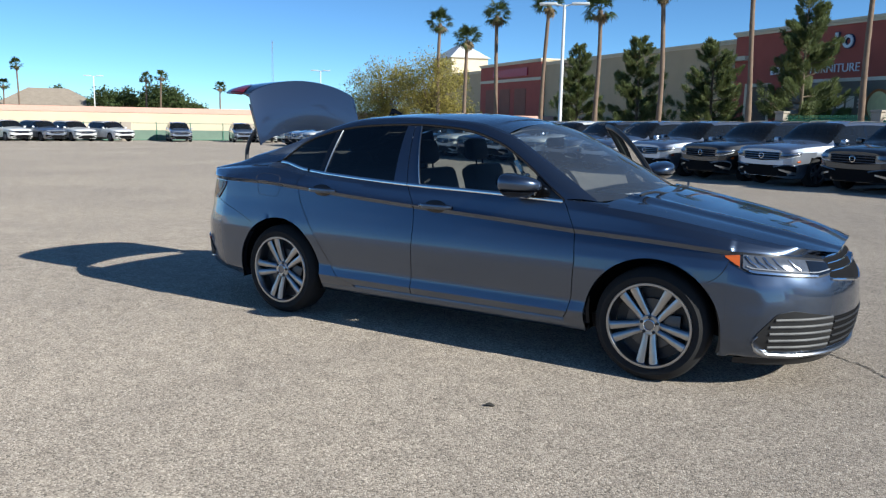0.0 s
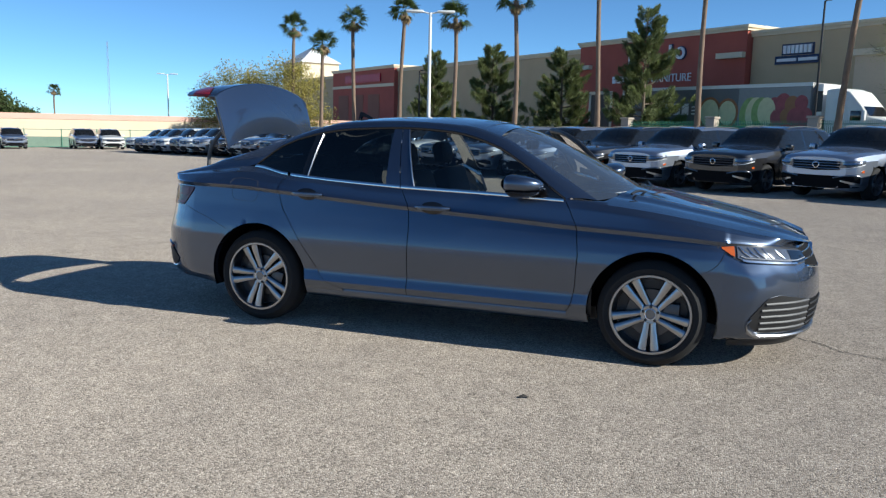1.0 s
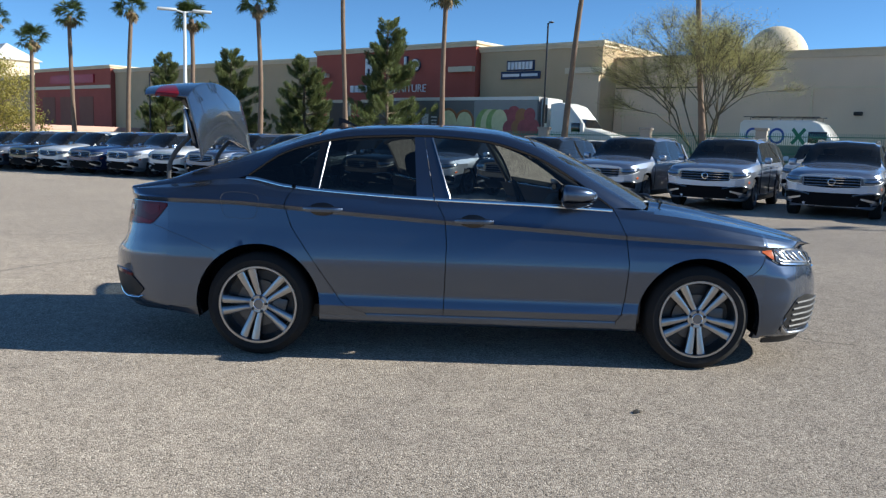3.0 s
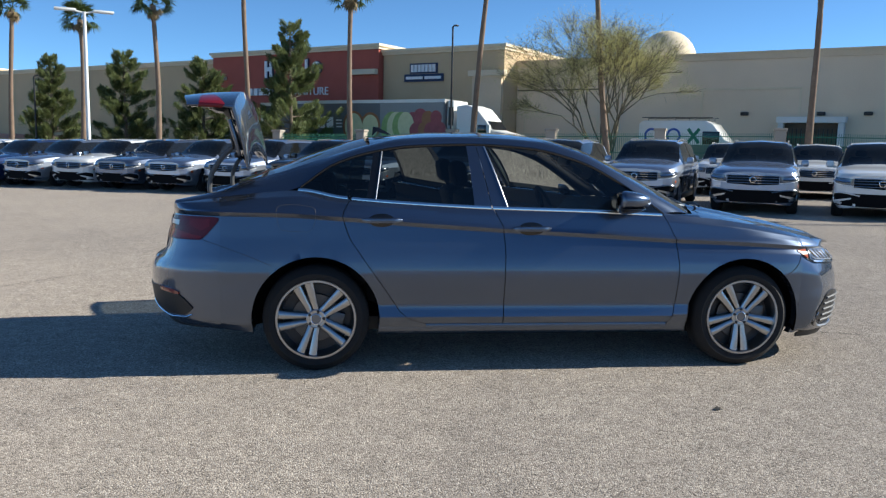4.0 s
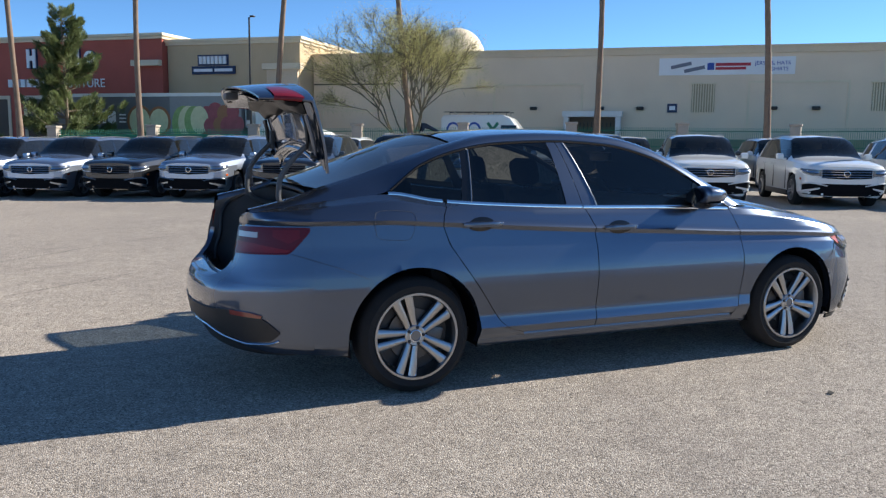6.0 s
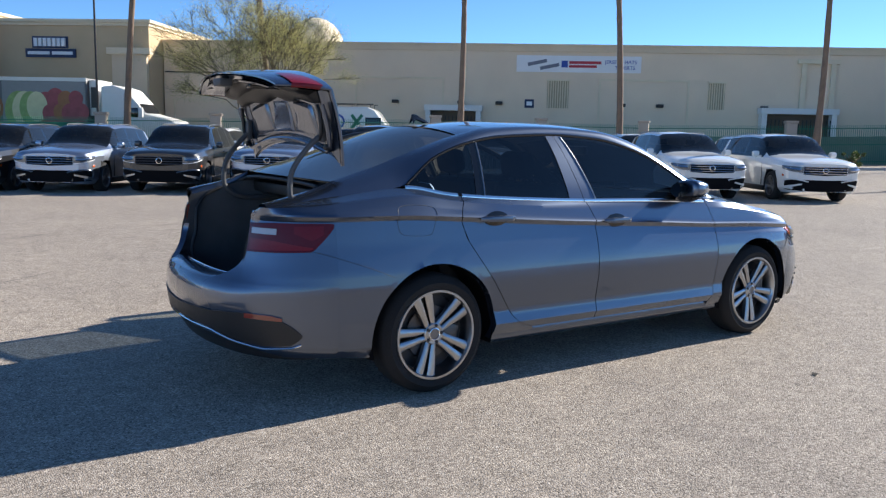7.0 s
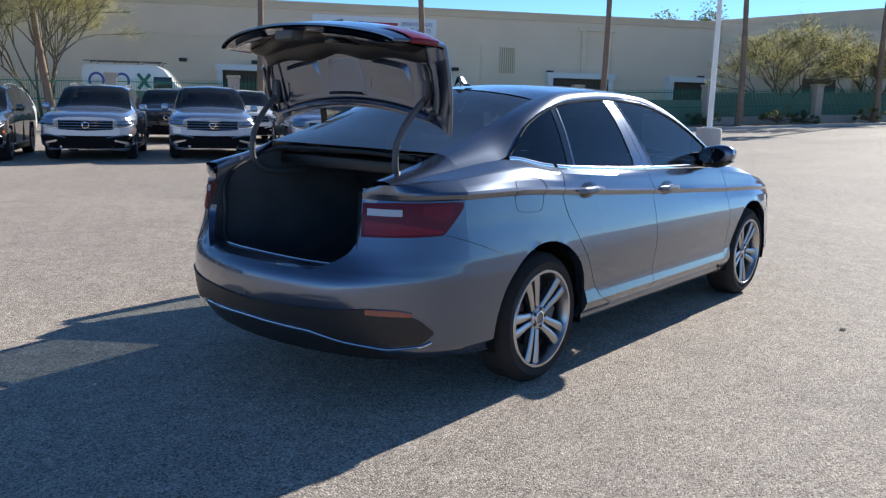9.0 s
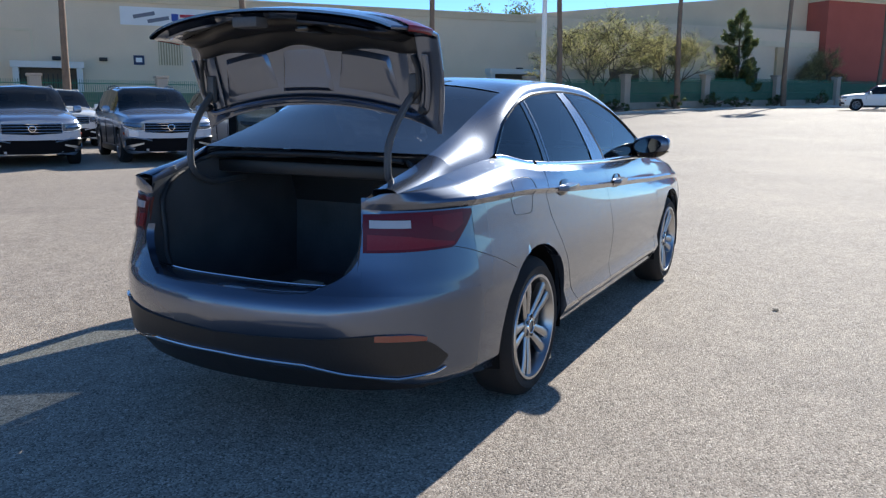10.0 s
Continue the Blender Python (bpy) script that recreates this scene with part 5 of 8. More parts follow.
box(bm, 2.65, 3.35, -1.225, -1.18, 2.45, 3.05, bevel=0.01)
grid(bm, [[(3.36, -1.0, 3.32), (3.36, 1.0, 3.32)], [(3.80, -1.05, 2.74), (3.80, 1.05, 2.74)]])
part("cab_window", bm, M["gloss_black"], lorry)
bm = bmesh.new()
for x in (-14.8, -13.6, 1.4, 2.6, 5.1):
    for y in (-1.05, 1.05):
        lathe(bm, [(-0.15, 0.2), (-0.16, 0.5), (0.16, 0.5), (0.15, 0.2)], (x, y, 0.5), "y", 20)
part("truck_wheels", bm, M["tyre"], lorry)
part("cab_door", one_box(2.45, 3.55, -1.222, -1.204, 1.2, 2.40, 0.02), M["trailer_white"], lorry)
part("cab_step", one_box(1.2, 3.4, -1.28, -1.205, 0.45, 0.95, 0.03), M["rim_grey"], lorry)
bm = bmesh.new()
tube(bm, [(3.65, -1.2, 2.95), (3.75, -1.5, 2.95)], 0.025, 6)
box(bm, 3.68, 3.82, -1.62, -1.42, 2.45, 3.05, bevel=0.03)
part("cab_mirror", bm, M["trailer_white"], lorry)
part("headlamp", one_box(5.45, 5.85, -1.225, -1.195, 1.45, 1.75, 0.03), M["lamp_clear"], lorry)
part("bumper", one_box(5.3, 6.15, -1.25, 1.25, 0.45, 0.95, 0.05), M["rim_grey"], lorry)
part("sleeper_panel", one_box(1.1, 2.35, -1.222, -1.203, 1.1, 3.9, 0.02), M["trailer_white"], lorry)
part("side_skirt", one_box(-11.5, -2.5, -1.28, -1.24, 0.45, 1.10), M["trailer_grey"], lorry, smooth=False)
part("chassis", one_box(-15.8, 5.5, -0.6, 0.6, 0.6, 1.148), M["black_iron"], lorry, smooth=False)

# ---- white service van ----
van = thing("service_van", "white high-roof service van with a roof rack", "van", pose(*wall_at(-10.6, 45.5), lie(*wall_at(-10.6, 45.5)) + 0.1, 0, 0, -39))
van.scale = (1.06, 1.06, 1.12)
bm = bmesh.new()
prof = [(-3.0, 0.4), (-3.0, 2.6), (-2.8, 2.78), (0.9, 2.78), (1.3, 2.6), (2.0, 1.75), (2.9, 1.45), (3.05, 1.1), (3.05, 0.4)]
for y0 in (-1.0, 1.0):
    bm.faces.new([bm.verts.new((x, y0, z)) for x, z in prof])
bm.verts.ensure_lookup_table()
n = len(prof)
for i in range(n):
    bm.faces.new([bm.verts[i], bm.verts[(i + 1) % n], bm.verts[n + (i + 1) % n], bm.verts[n + i]])
bmesh.ops.recalc_face_normals(bm, faces=bm.faces)
bmesh.ops.bevel(bm, geom=list(bm.edges), offset=0.1, segments=3, affect="EDGES", profile=0.5)
part("body", bm, M["paint_white"], van)
bm = bmesh.new()
box(bm, 0.75, 1.7, -1.02, -0.99, 1.5, 2.2, bevel=0.008)
part("side_window", bm, M["gloss_black"], van)
for i, (q, c) in enumerate(((-2.2, "letter_blue"), (-0.9, "letter_blue"))):
    bm = bmesh.new()
    lathe(bm, [(-1.012, 0.42), (-1.02, 0.42), (-1.02, 0.30), (-1.012, 0.30)], (q, 0, 1.95), "y", 24)
    part("van_emblem", bm, M[c], van, "blue ring shape")
bm = bmesh.new()
for r in (-40, 40):
    box(bm, -0.09, 0.09, -1.02, -1.003, -0.5, 0.5, Matrix.Translation((0.25, 0, 1.95)) @ Matrix.Rotation(radians(r), 4, "Y"))
part("van_emblem", bm, M["green_paint"], van, "green cross shape", smooth=False)
bm = bmesh.new()
for y in (-0.7, 0.7):
    tube(bm, [(-2.9, y, 2.95), (1.2, y, 2.95)], 0.025, 6)
for x in (-2.5, -1.3, -0.1, 1.0):
    tube(bm, [(x, -0.75, 2.95), (x, 0.75, 2.95)], 0.02, 6)
    for y in (-0.7, 0.7):
        tube(bm, [(x, y, 2.75), (x, y, 2.95)], 0.02, 6)
part("roof_rack", bm, M["black_iron"], van)
for x in (-1.9, 2.0):
    for sg in (-1, 1):
        add_wheel(van, SUV_WHEEL, x, sg * 0.9, 0.36, sg < 0)

# ---- the far edge of the lot: walls, houses, woods ----
def far_wall():
    t = thing("boundary_wall", "long beige boundary wall with a pink band on top", "wall", pose(-90, -10, -1.6, 0, 0, 62), kind="structure")
    part("wall", one_box(-120, 130, 0, 0.4, -0.5, 2.7), M["beige"], t, smooth=False)
    part("top_band", one_box(-120, 130, -0.05, 0.45, 2.703, 3.2), M["pink"], t, "pink band", smooth=False)
    bm = bmesh.new()
    for i in range(60):
        box(bm, -60 + i * 3.0, -59.94 + i * 3.0, -4.02, -3.96, -0.3, 1.9)
    box(bm, -60, 120, -4.0, -3.97, 1.8, 1.84)
    box(bm, -60, 120, -4.0, -3.97, 0.3, 0.34)
    part("fence_posts", bm, M["green_paint"], t, smooth=False)
    for i in range(14):
        part("pillar", one_box(-50 + i * 11, -49.2 + i * 11, -4.4, -3.6, -0.5, 1.9), M["block"], t, smooth=False)
    part("screen", one_box(-60, 120, -3.95, -3.94, 0.2, 1.2), M["green_mesh"], t, smooth=False)
    return t


far_wall()


def house(x, y, turn, w, d, h, roof):
    t = thing("house", "far house with a low tiled roof", "house", pose(x, y, -1.6, 0, 0, turn))
    part("wall", one_box(-w / 2, w / 2, -d / 2, d / 2, 0, h), M["beige"], t, smooth=False)
    bm = bmesh.new()
    e = 0.6
    vs = [bm.verts.new(p) for p in ((-w / 2 - e, -d / 2 - e, h), (w / 2 + e, -d / 2 - e, h), (w / 2 + e, d / 2 + e, h), (-w / 2 - e, d / 2 + e, h), (-w / 2 + d * 0.35, 0, h + roof), (w / 2 - d * 0.35, 0, h + roof))]
    for f in ((0, 1, 5, 4), (1, 2, 5), (2, 3, 4, 5), (3, 0, 4), (3, 2, 1, 0)):
        bm.faces.new([vs[i] for i in f])
    part("roof", bm, M["roof_tile"], t, smooth=False)
    for i in range(3):
        part("window", one_box(-w / 3 + i * w / 3 - 0.7, -w / 3 + i * w / 3 + 0.7, -d / 2 - 0.05, -d / 2 - 0.003, h - 2.2, h - 0.9), M["gloss_black"], t, smooth=False)
    return t


house(-95.9, 58.9, 57, 11, 9, 3.3, 2.2)
house(-112, 47, 50, 14, 9, 3.3, 1.8)
def from_here(bearing, r):
    return 3.06 + r * math.cos(radians(bearing)), -5.4 + r * math.sin(radians(bearing))


for i, (b, r, h) in enumerate(((151.5, 118, 5.6), (149.6, 124, 5.4), (146.4, 136, 6.9), (145.6, 134, 6.2), (143.9, 112, 6.0), (142.9, 114, 5.8), (141.9, 112, 6.2), (141.0, 115, 6.6), (140.2, 112, 7.0), (139.4, 113, 6.4), (138.4, 118, 4.8), (137.8, 122, 4.2))):
    bushy_tree("far_tree", *from_here(b, r), h, 4.6, 60 + i, "shrub_leaves", "dark green tree beyond the boundary wall", 40, 0.30, 110)
for i, (b, r, h) in enumerate(((148.7, 110, 7.9), (136.5, 110, 6.0), (149.5, 112, 5.6), (141.2, 108, 6.8), (140.3, 106, 7.0))):
    p = palm_template(50 + i, h / 0.6, 0.3)
    p.matrix_basis = pose(*from_here(b, r), -1.6) @ Matrix.Scale(0.6, 4)
    p["label"] = "small fan palm beyond the boundary wall"
mast = thing("radio_mast", "thin lattice radio mast far beyond the lot", "mast", pose(*from_here(132.9, 250), -1.6))
bm = bmesh.new()
for i in range(3):
    a = i * 2.094
    tube(bm, [(0.35 * math.cos(a), 0.35 * math.sin(a), 0), (0.2 * math.cos(a), 0.2 * math.sin(a), 24.0)], 0.03, 5)
for k in range(16):
    tube(bm, [(0.3 * math.cos(k * 2.094), 0.3 * math.sin(k * 2.094), k * 1.5), (0.3 * math.cos((k + 1) * 2.094), 0.3 * math.sin((k + 1) * 2.094), k * 1.5 + 1.5)], 0.02, 4)
part("lattice", bm, M["cargo_grey"], mast)
for i, (x, y, h) in enumerate(((112.0, 53.0, 15.6), (119.0, 48.5, 16.8))):
    bushy_tree("far_tree", x, y, h, 8.5, 80 + i, "pine_needles", "tall green tree behind the retail building", 50, 0.45, 140)

# ---- the grey sedan ----
sedan = thing("sedan", "grey metallic four-door sedan with its boot lid and two doors open", "car")
ARCH = ((1.343, 0.318), (-1.343, 0.318))
ARCH_R = 0.378
MIRROR_X = 0.515


def f_wide(x):
    return pchip([-2.44, -2.41, -2.36, -2.23, -2.10, -1.90, -1.7, -1.34, -0.6, 0.8, 1.34, 1.6, 1.75, 1.9, 2.03, 2.13, 2.22, 2.28, 2.31],
                 [0.0, 0.30, 0.485, 0.695, 0.80, 0.868, 0.885, 0.898, 0.898, 0.895, 0.897, 0.882, 0.856, 0.80, 0.72, 0.62, 0.47, 0.28, 0.0], x)


def f_char(x):
    return pchip([-2.4, -1.87, -1.53, -1.2, -0.72, -0.24, 0.37, 0.88, 1.3, 1.7, 2.0, 2.3], [0.94, 0.952, 0.95, 0.932, 0.90, 0.872, 0.842, 0.815, 0.80, 0.775, 0.74, 0.70], x)


def f_belt(x):
    return pchip([-2.4, -2.26, -1.9, -1.44, -1.2, -0.8, -0.28, 0.37, 0.71, 0.95, 1.2, 1.6, 1.9, 2.1, 2.3], [0.97, 0.982, 1.032, 1.078, 1.04, 1.012, 0.992, 0.978, 0.965, 0.955, 0.932, 0.872, 0.810, 0.772, 0.735], x)


def f_tumble(z):
    return pchip([0.9, 1.0, 1.15, 1.3, 1.38, 1.43], [0.838, 0.822, 0.757, 0.665, 0.598, 0.54], z)


def f_taper(x):
    return pchip([-2.3, -1.9, -1.44, -1.0, 0.0, 0.6, 1.0], [0.80, 0.84, 0.905, 0.97, 1.0, 1.0, 0.985], x)


def f_belt_y(x):
    cabin = f_tumble(f_belt(x)) * f_taper(x)
    return float(pchip([-2.4, -2.31, -2.2, -1.9], [0.55, 0.60, 0.662, float(f_tumble(f_belt(-1.9)) * f_taper(-1.9))], x)) if x < -1.9 else float(pchip([0.9, 1.2, 1.5, 1.8, 2.0, 2.15, 2.3], [float(f_tumble(f_belt(0.9)) * f_taper(0.9)), 0.80, 0.765, 0.695, 0.60, 0.46, 0.2], x)) if x > 0.9 else float(cabin)


def f_bottom(x):
    return float(pchip([-2.4, -2.2, -1.9, -1.72, -0.97, 0.97, 1.7, 1.95, 2.3], [0.36, 0.30, 0.255, 0.235, 0.235, 0.228, 0.20, 0.185, 0.17], x))


def flank_rows(x):
    """Points (y, z) of the flank at x, from the sill to the belt."""
    w, zc, zb, yb, z0 = float(f_wide(x)), float(f_char(x)), float(f_belt(x)), f_belt_y(x), f_bottom(x)
    a = float(pchip([-1.4, -0.9, 0.85, 1.3], [0, 1, 1, 0], x))
    b = w - yb
    c = 1 - a
    return [(w - 0.058, z0), (w - 0.020, max(0.295, z0 + 0.03)), (w - 0.002 - 0.012 * c, 0.335), (w - 0.020 * a - 0.008 * c, 0.408), (w - 0.017 * a - 0.006 * c, 0.43),
            (w - 0.0030, 0.54), (w, 0.595), (w - 0.0085, 0.67), (w - 0.023 - 0.07 * (zc - 0.8), 0.70 + 0.50 * (zc - 0.735)), (w - 0.041 - 0.06 * (zc - 0.8), zc - 0.026), (w - 0.029, zc), (w - 0.036, zc + 0.012), (w - max(0.045, 0.2 * b + 0.020), zc + 0.35 * (zb - zc)), (w - max(0.056, 0.55 * b), zc + 0.72 * (zb - zc)), (yb, zb)]


N_ROW = 14
ROWS_SEEN = {}


def side_rows(x):
    k = round(x, 4)
    if k not in ROWS_SEEN:
        ROWS_SEEN[k] = flank_rows(k)
    return ROWS_SEEN[k]


def side_at(x, z):
    rows = side_rows(x)
    zs = [r[1] for r in rows]
    return float(np.interp(z, zs, [r[0] for r in rows]))


def door_line(keys):
    return lambda z: float(np.interp(z, [k[0] for k in keys], [k[1] for k in keys]))


LINE_R = door_line([(0.29, -0.68), (0.305, -0.74), (0.33, -0.80), (0.37, -0.845), (0.51, -0.94), (0.68, -1.06), (0.81, -1.15), (0.93, -1.19), (0.97, -1.18), (1.04, -1.14)])
LINE_B = door_line([(0.29, -0.212), (0.74, -0.205), (0.88, -0.22), (0.99, -0.28)])
LINE_F = door_line([(0.29, 0.84), (0.33, 0.868), (0.43, 0.888), (0.64, 0.90), (0.81, 0.88), (0.93, 0.82), (0.96, 0.80)])


def flank(line0, line1, cols, gap0, gap1, low=None, sg=-1, top_row=N_ROW, sub=2):
    """A sheet of the flank between two lines x(z)."""
    bm = bmesh.new()
    pts = []
    rr = np.linspace(0, top_row, top_row * sub + 1)
    for u in np.linspace(0, 1, cols + 1):
        col = []
        for r in rr:
            i = min(int(r), N_ROW - 1)
            f = r - i
            x = 0.5 * (line0(0.6) + line1(0.6)) if not col else col[-1][0]
            for _ in range(3):
                rows = side_rows(x)
                z = rows[i][1] * (1 - f) + rows[i + 1][1] * f
                if low is not None:
                    z = max(z, low)
                x0, x1 = line0(z) + gap0, line1(z) - gap1
                x = x0 + (x1 - x0) * u
            rows = side_rows(x)
            y = rows[i][0] * (1 - f) + rows[i + 1][0] * f
            z = rows[i][1] * (1 - f) + rows[i + 1][1] * f
            if low is not None and z < low:
                y, z = side_at(x, low), low
            col.append((x, sg * y, z))
        pts.append(col)
    grid(bm, pts, flip=sg > 0)
    bmesh.ops.remove_doubles(bm, verts=bm.verts, dist=0.0008)
    return bm


def cut_arch(bm, cx, cz):
    """Cuts a round wheel arch out of a flank sheet and turns its edge inwards."""
    gone = [f for f in bm.faces if (f.calc_center_median().x - cx) ** 2 + (f.calc_center_median().z - cz) ** 2 < ARCH_R ** 2]
    bmesh.ops.delete(bm, geom=gone, context="FACES")
    lip = []
    for e in bm.edges:
        if e.is_boundary:
            ds = [math.hypot(v.co.x - cx, v.co.z - cz) for v in e.verts]
            if max(ds) < ARCH_R + 0.05 and not all(v.co.x > JOIN - 0.001 for v in e.verts):
                lip.append(e)
    for v in {v for e in lip for v in e.verts}:
        d = math.hypot(v.co.x - cx, v.co.z - cz)
        if v.co.z > 0.245 or d < ARCH_R:
            k = ARCH_R / d
            v.co.x, v.co.z = cx + (v.co.x - cx) * k, cz + (v.co.z - cz) * k
    lip = [e for e in lip if e.is_valid and all(abs(math.hypot(v.co.x - cx, v.co.z - cz) - ARCH_R) < 0.002 for v in e.verts)]
    r = bmesh.ops.extrude_edge_only(bm, edges=lip)
    for v in r["geom"]:
        if isinstance(v, bmesh.types.BMVert):
            v.co.y -= math.copysign(0.045, v.co.y)
            v.co.x, v.co.z = cx + (v.co.x - cx) * 0.985, cz + (v.co.z - cz) * 0.985


def thicken(bm, depth, sg):
    """Turns the rim of a panel inwards, so that gaps have depth."""
    es = [e for e in bm.edges if e.is_boundary]
    r = bmesh.ops.extrude_edge_only(bm, edges=es)
    for v in r["geom"]:
        if isinstance(v, bmesh.types.BMVert):
            v.co.y -= sg * depth


# plan curves round the nose and the tail
JOIN = 1.735
def cut_curve(before, keys, n):
    """The smooth curve through all keys, from the first of keys on, so that it leaves the flank without a kink."""
    c = smooth_curve(before + keys, 600)
    d = np.r_[0, np.cumsum(np.linalg.norm(np.diff(c, axis=0), axis=1))]
    s0 = float(np.interp(abs(keys[0][0]), np.abs(c[:, 0]), d))
    s = np.linspace(s0, d[-1], n)
    return np.stack([np.interp(s, d, c[:, 0]), np.interp(s, d, c[:, 1])], 1)


NOSE = cut_curve([(1.34, float(f_wide(1.34))), (1.50, float(f_wide(1.50)))], [(1.66, float(f_wide(1.66))), (1.75, 0.856), (1.9, 0.80), (2.03, 0.72), (2.13, 0.62), (2.22, 0.47), (2.28, 0.28), (2.305, 0.12), (2.31, 0.0)], 61)
TAIL = cut_curve([(-1.5, float(f_wide(-1.5))), (-1.7, float(f_wide(-1.7)))], [(-1.90, float(f_wide(-1.90))), (-2.05, 0.823), (-2.15, 0.768), (-2.23, 0.695), (-2.30, 0.603), (-2.36, 0.485), (-2.41, 0.30), (-2.435, 0.12), (-2.44, 0.0)], 61)
U_IN = float(np.interp(0.585, TAIL[::-1, 1], np.linspace(1, 0, len(TAIL))))


def wrap(curve, u, dn):
    """A point on a plan curve at u (0 at the flank, 1 in the middle), moved inwards by dn."""
    f = np.clip(u, 0, 1) * (len(curve) - 1)
    i = min(int(f), len(curve) - 2)
    p = curve[i] * (1 - (f - i)) + curve[i + 1] * (f - i)
    t = curve[i + 1] - curve[i]
    n = np.array([-t[1], t[0]]) / max(np.linalg.norm(t), 1e-9)
    if n @ np.array([p[0], p[1] * 3]) < 0:
        n = -n
    if u >= 0.999:
        n = np.array([math.copysign(1, p[0]), 0.0])
    return p - n * dn


U_JOIN = float(np.interp(JOIN, NOSE[:, 0], np.linspace(0, 1, len(NOSE))))


def nose_in(u, z):
    full = float(pchip([0.14, 0.17, 0.22, 0.30, 0.42, 0.52, 0.60, 0.68, 0.735, 0.78], [0.10, 0.07, 0.035, 0.012, 0.0, 0.006, 0.030, 0.075, 0.125, 0.20], z))
    x = min(float(wrap(NOSE, u, 0)[0]), JOIN)
    flat = float(f_wide(x)) - side_at(x, z) + (0.02 if z < 0.2 else 0)
    k = float(pchip([0, 0.25, 0.55, 1], [0, 0.25, 0.85, 1], u))
    uc = float(np.interp(z, [0.16, 0.24, 0.34, 0.50, 0.66], [0.20, 0.165, 0.175, 0.225, 0.14]))
    ridge = max(0.0, 1 - (uc - u) / max(uc - U_JOIN, 0.02)) if u < uc else max(0.0, 1 - (u - uc) / 0.14)
    high = float(np.interp(z, [0.17, 0.25, 0.45, 0.58, 0.68], [0.006, 0.020, 0.024, 0.016, 0.0]))
    return flat * (1 - k) + full * k - high * ridge


def nose(u, z, off=0.0, sg=-1):
    p = wrap(NOSE, u, nose_in(u, z) - off)
    return (float(p[0]), sg * float(p[1]), z)


def tail_in(u, z):
    full = float(pchip([0.20, 0.28, 0.36, 0.44, 0.52, 0.58, 0.615, 0.65, 0.70, 0.80, 0.90, 1.0], [0.12, 0.07, 0.025, 0.010, 0.0, 0.008, 0.028, 0.058, 0.092, 0.125, 0.15, 0.21], z))
    flat = float(f_wide(-1.90)) - side_at(-1.90, z)
    k = float(pchip([0, 0.3, 0.6, 1], [0, 0.18, 0.85, 1], u))
    return flat * (1 - k) + full * k


def tail(u, z, off=0.0, sg=-1):
    p = wrap(TAIL, u, tail_in(u, z) - off)
    return (float(p[0]), sg * float(p[1]), z)


def skin(surf, u0, u1, lo, hi, off=0.0, sg=-1, nu=16, nv=6, rim=0.012):
    """A piece of a wrapped surface between two heights that run along it, with its rim turned in."""
    bm = bmesh.new()
    pts = []
    for u in np.linspace(u0, u1, nu + 1):
        a, b = lo(u), hi(u)
        pts.append([surf(u, a + (b - a) * v, off, sg) for v in np.linspace(0, 1, nv + 1)])
    rows = grid(bm, pts)
    if rim:
        inner = []
        for u in np.linspace(u0, u1, nu + 1):
            a, b = lo(u), hi(u)
            inner.append((surf(u, a, off - rim, sg), surf(u, b, off - rim, sg)))
        for i in range(nu):
            for k, e in ((0, 0), (-1, 1)):
                bm.faces.new([rows[i][k], rows[i + 1][k], bm.verts.new(inner[i + 1][e]), bm.verts.new(inner[i][e])])
        for i in (0, nu):
            u = (u0, u1)[i > 0]
            a, b = lo(u), hi(u)
            side = [bm.verts.new(surf(u, a + (b - a) * v, off - rim, sg)) for v in np.linspace(0, 1, nv + 1)]
            for j in range(nv):
                try:
                    bm.faces.new([rows[i][j], rows[i][j + 1], side[j + 1], side[j]])
                except ValueError:
                    pass
    bmesh.ops.remove_doubles(bm, verts=bm.verts, dist=0.0005)
    bmesh.ops.recalc_face_normals(bm, faces=bm.faces)
    return bm


def lin(*keys):
    return lambda u: float(np.interp(u, [k[0] for k in keys], [k[1] for k in keys]))


def seam(points, r=0.0022, n=24):
    bm = bmesh.new()
    tube(bm, smooth_curve(points, n), r, 6)
    return bm


def coons(bottom, top, left, right, nu, nv, bulge=None):
    """A sheet stretched between four edges."""
    b, t, l, r = smooth_curve(bottom, nu), smooth_curve(top, nu), smooth_curve(left, nv), smooth_curve(right, nv)
    out = []
    for i, u in enumerate(np.linspace(0, 1, nu)):
        col = []
        for j, v in enumerate(np.linspace(0, 1, nv)):
            p = (1 - v) * b[i] + v * t[i] + (1 - u) * l[j] + u * r[j] - ((1 - u) * (1 - v) * b[0] + u * (1 - v) * b[-1] + (1 - u) * v * t[0] + u * v * t[-1])
            if bulge is not None:
                p = p + np.array(bulge(u, v))
            col.append(tuple(p))
        out.append(col)
    return out


PAINT = M["paint_grey"]
# window top line and roof edge, from the front pillar back
def f_top(x):
    return float(pchip([-1.46, -1.40, -1.25, -0.99, -0.76, -0.35, -0.02, 0.3, 0.52, 0.71, 0.80], [1.085, 1.13, 1.235, 1.322, 1.358, 1.375, 1.358, 1.28, 1.165, 1.035, 0.972], x))


ROOF_EDGE = [(0.985, 0.765, 0.968), (0.75, 0.705, 1.105), (0.53, 0.648, 1.232), (0.33, 0.598, 1.333), (0.05, 0.562, 1.402), (-0.4, 0.540, 1.422), (-0.8, 0.536, 1.405), (-1.05, 0.540, 1.352), (-1.3, 0.552, 1.272), (-1.55, 0.572, 1.186), (-1.82, 0.592, 1.108)]


def cabin_y(x, z):
    return float(f_tumble(z) * f_taper(x))


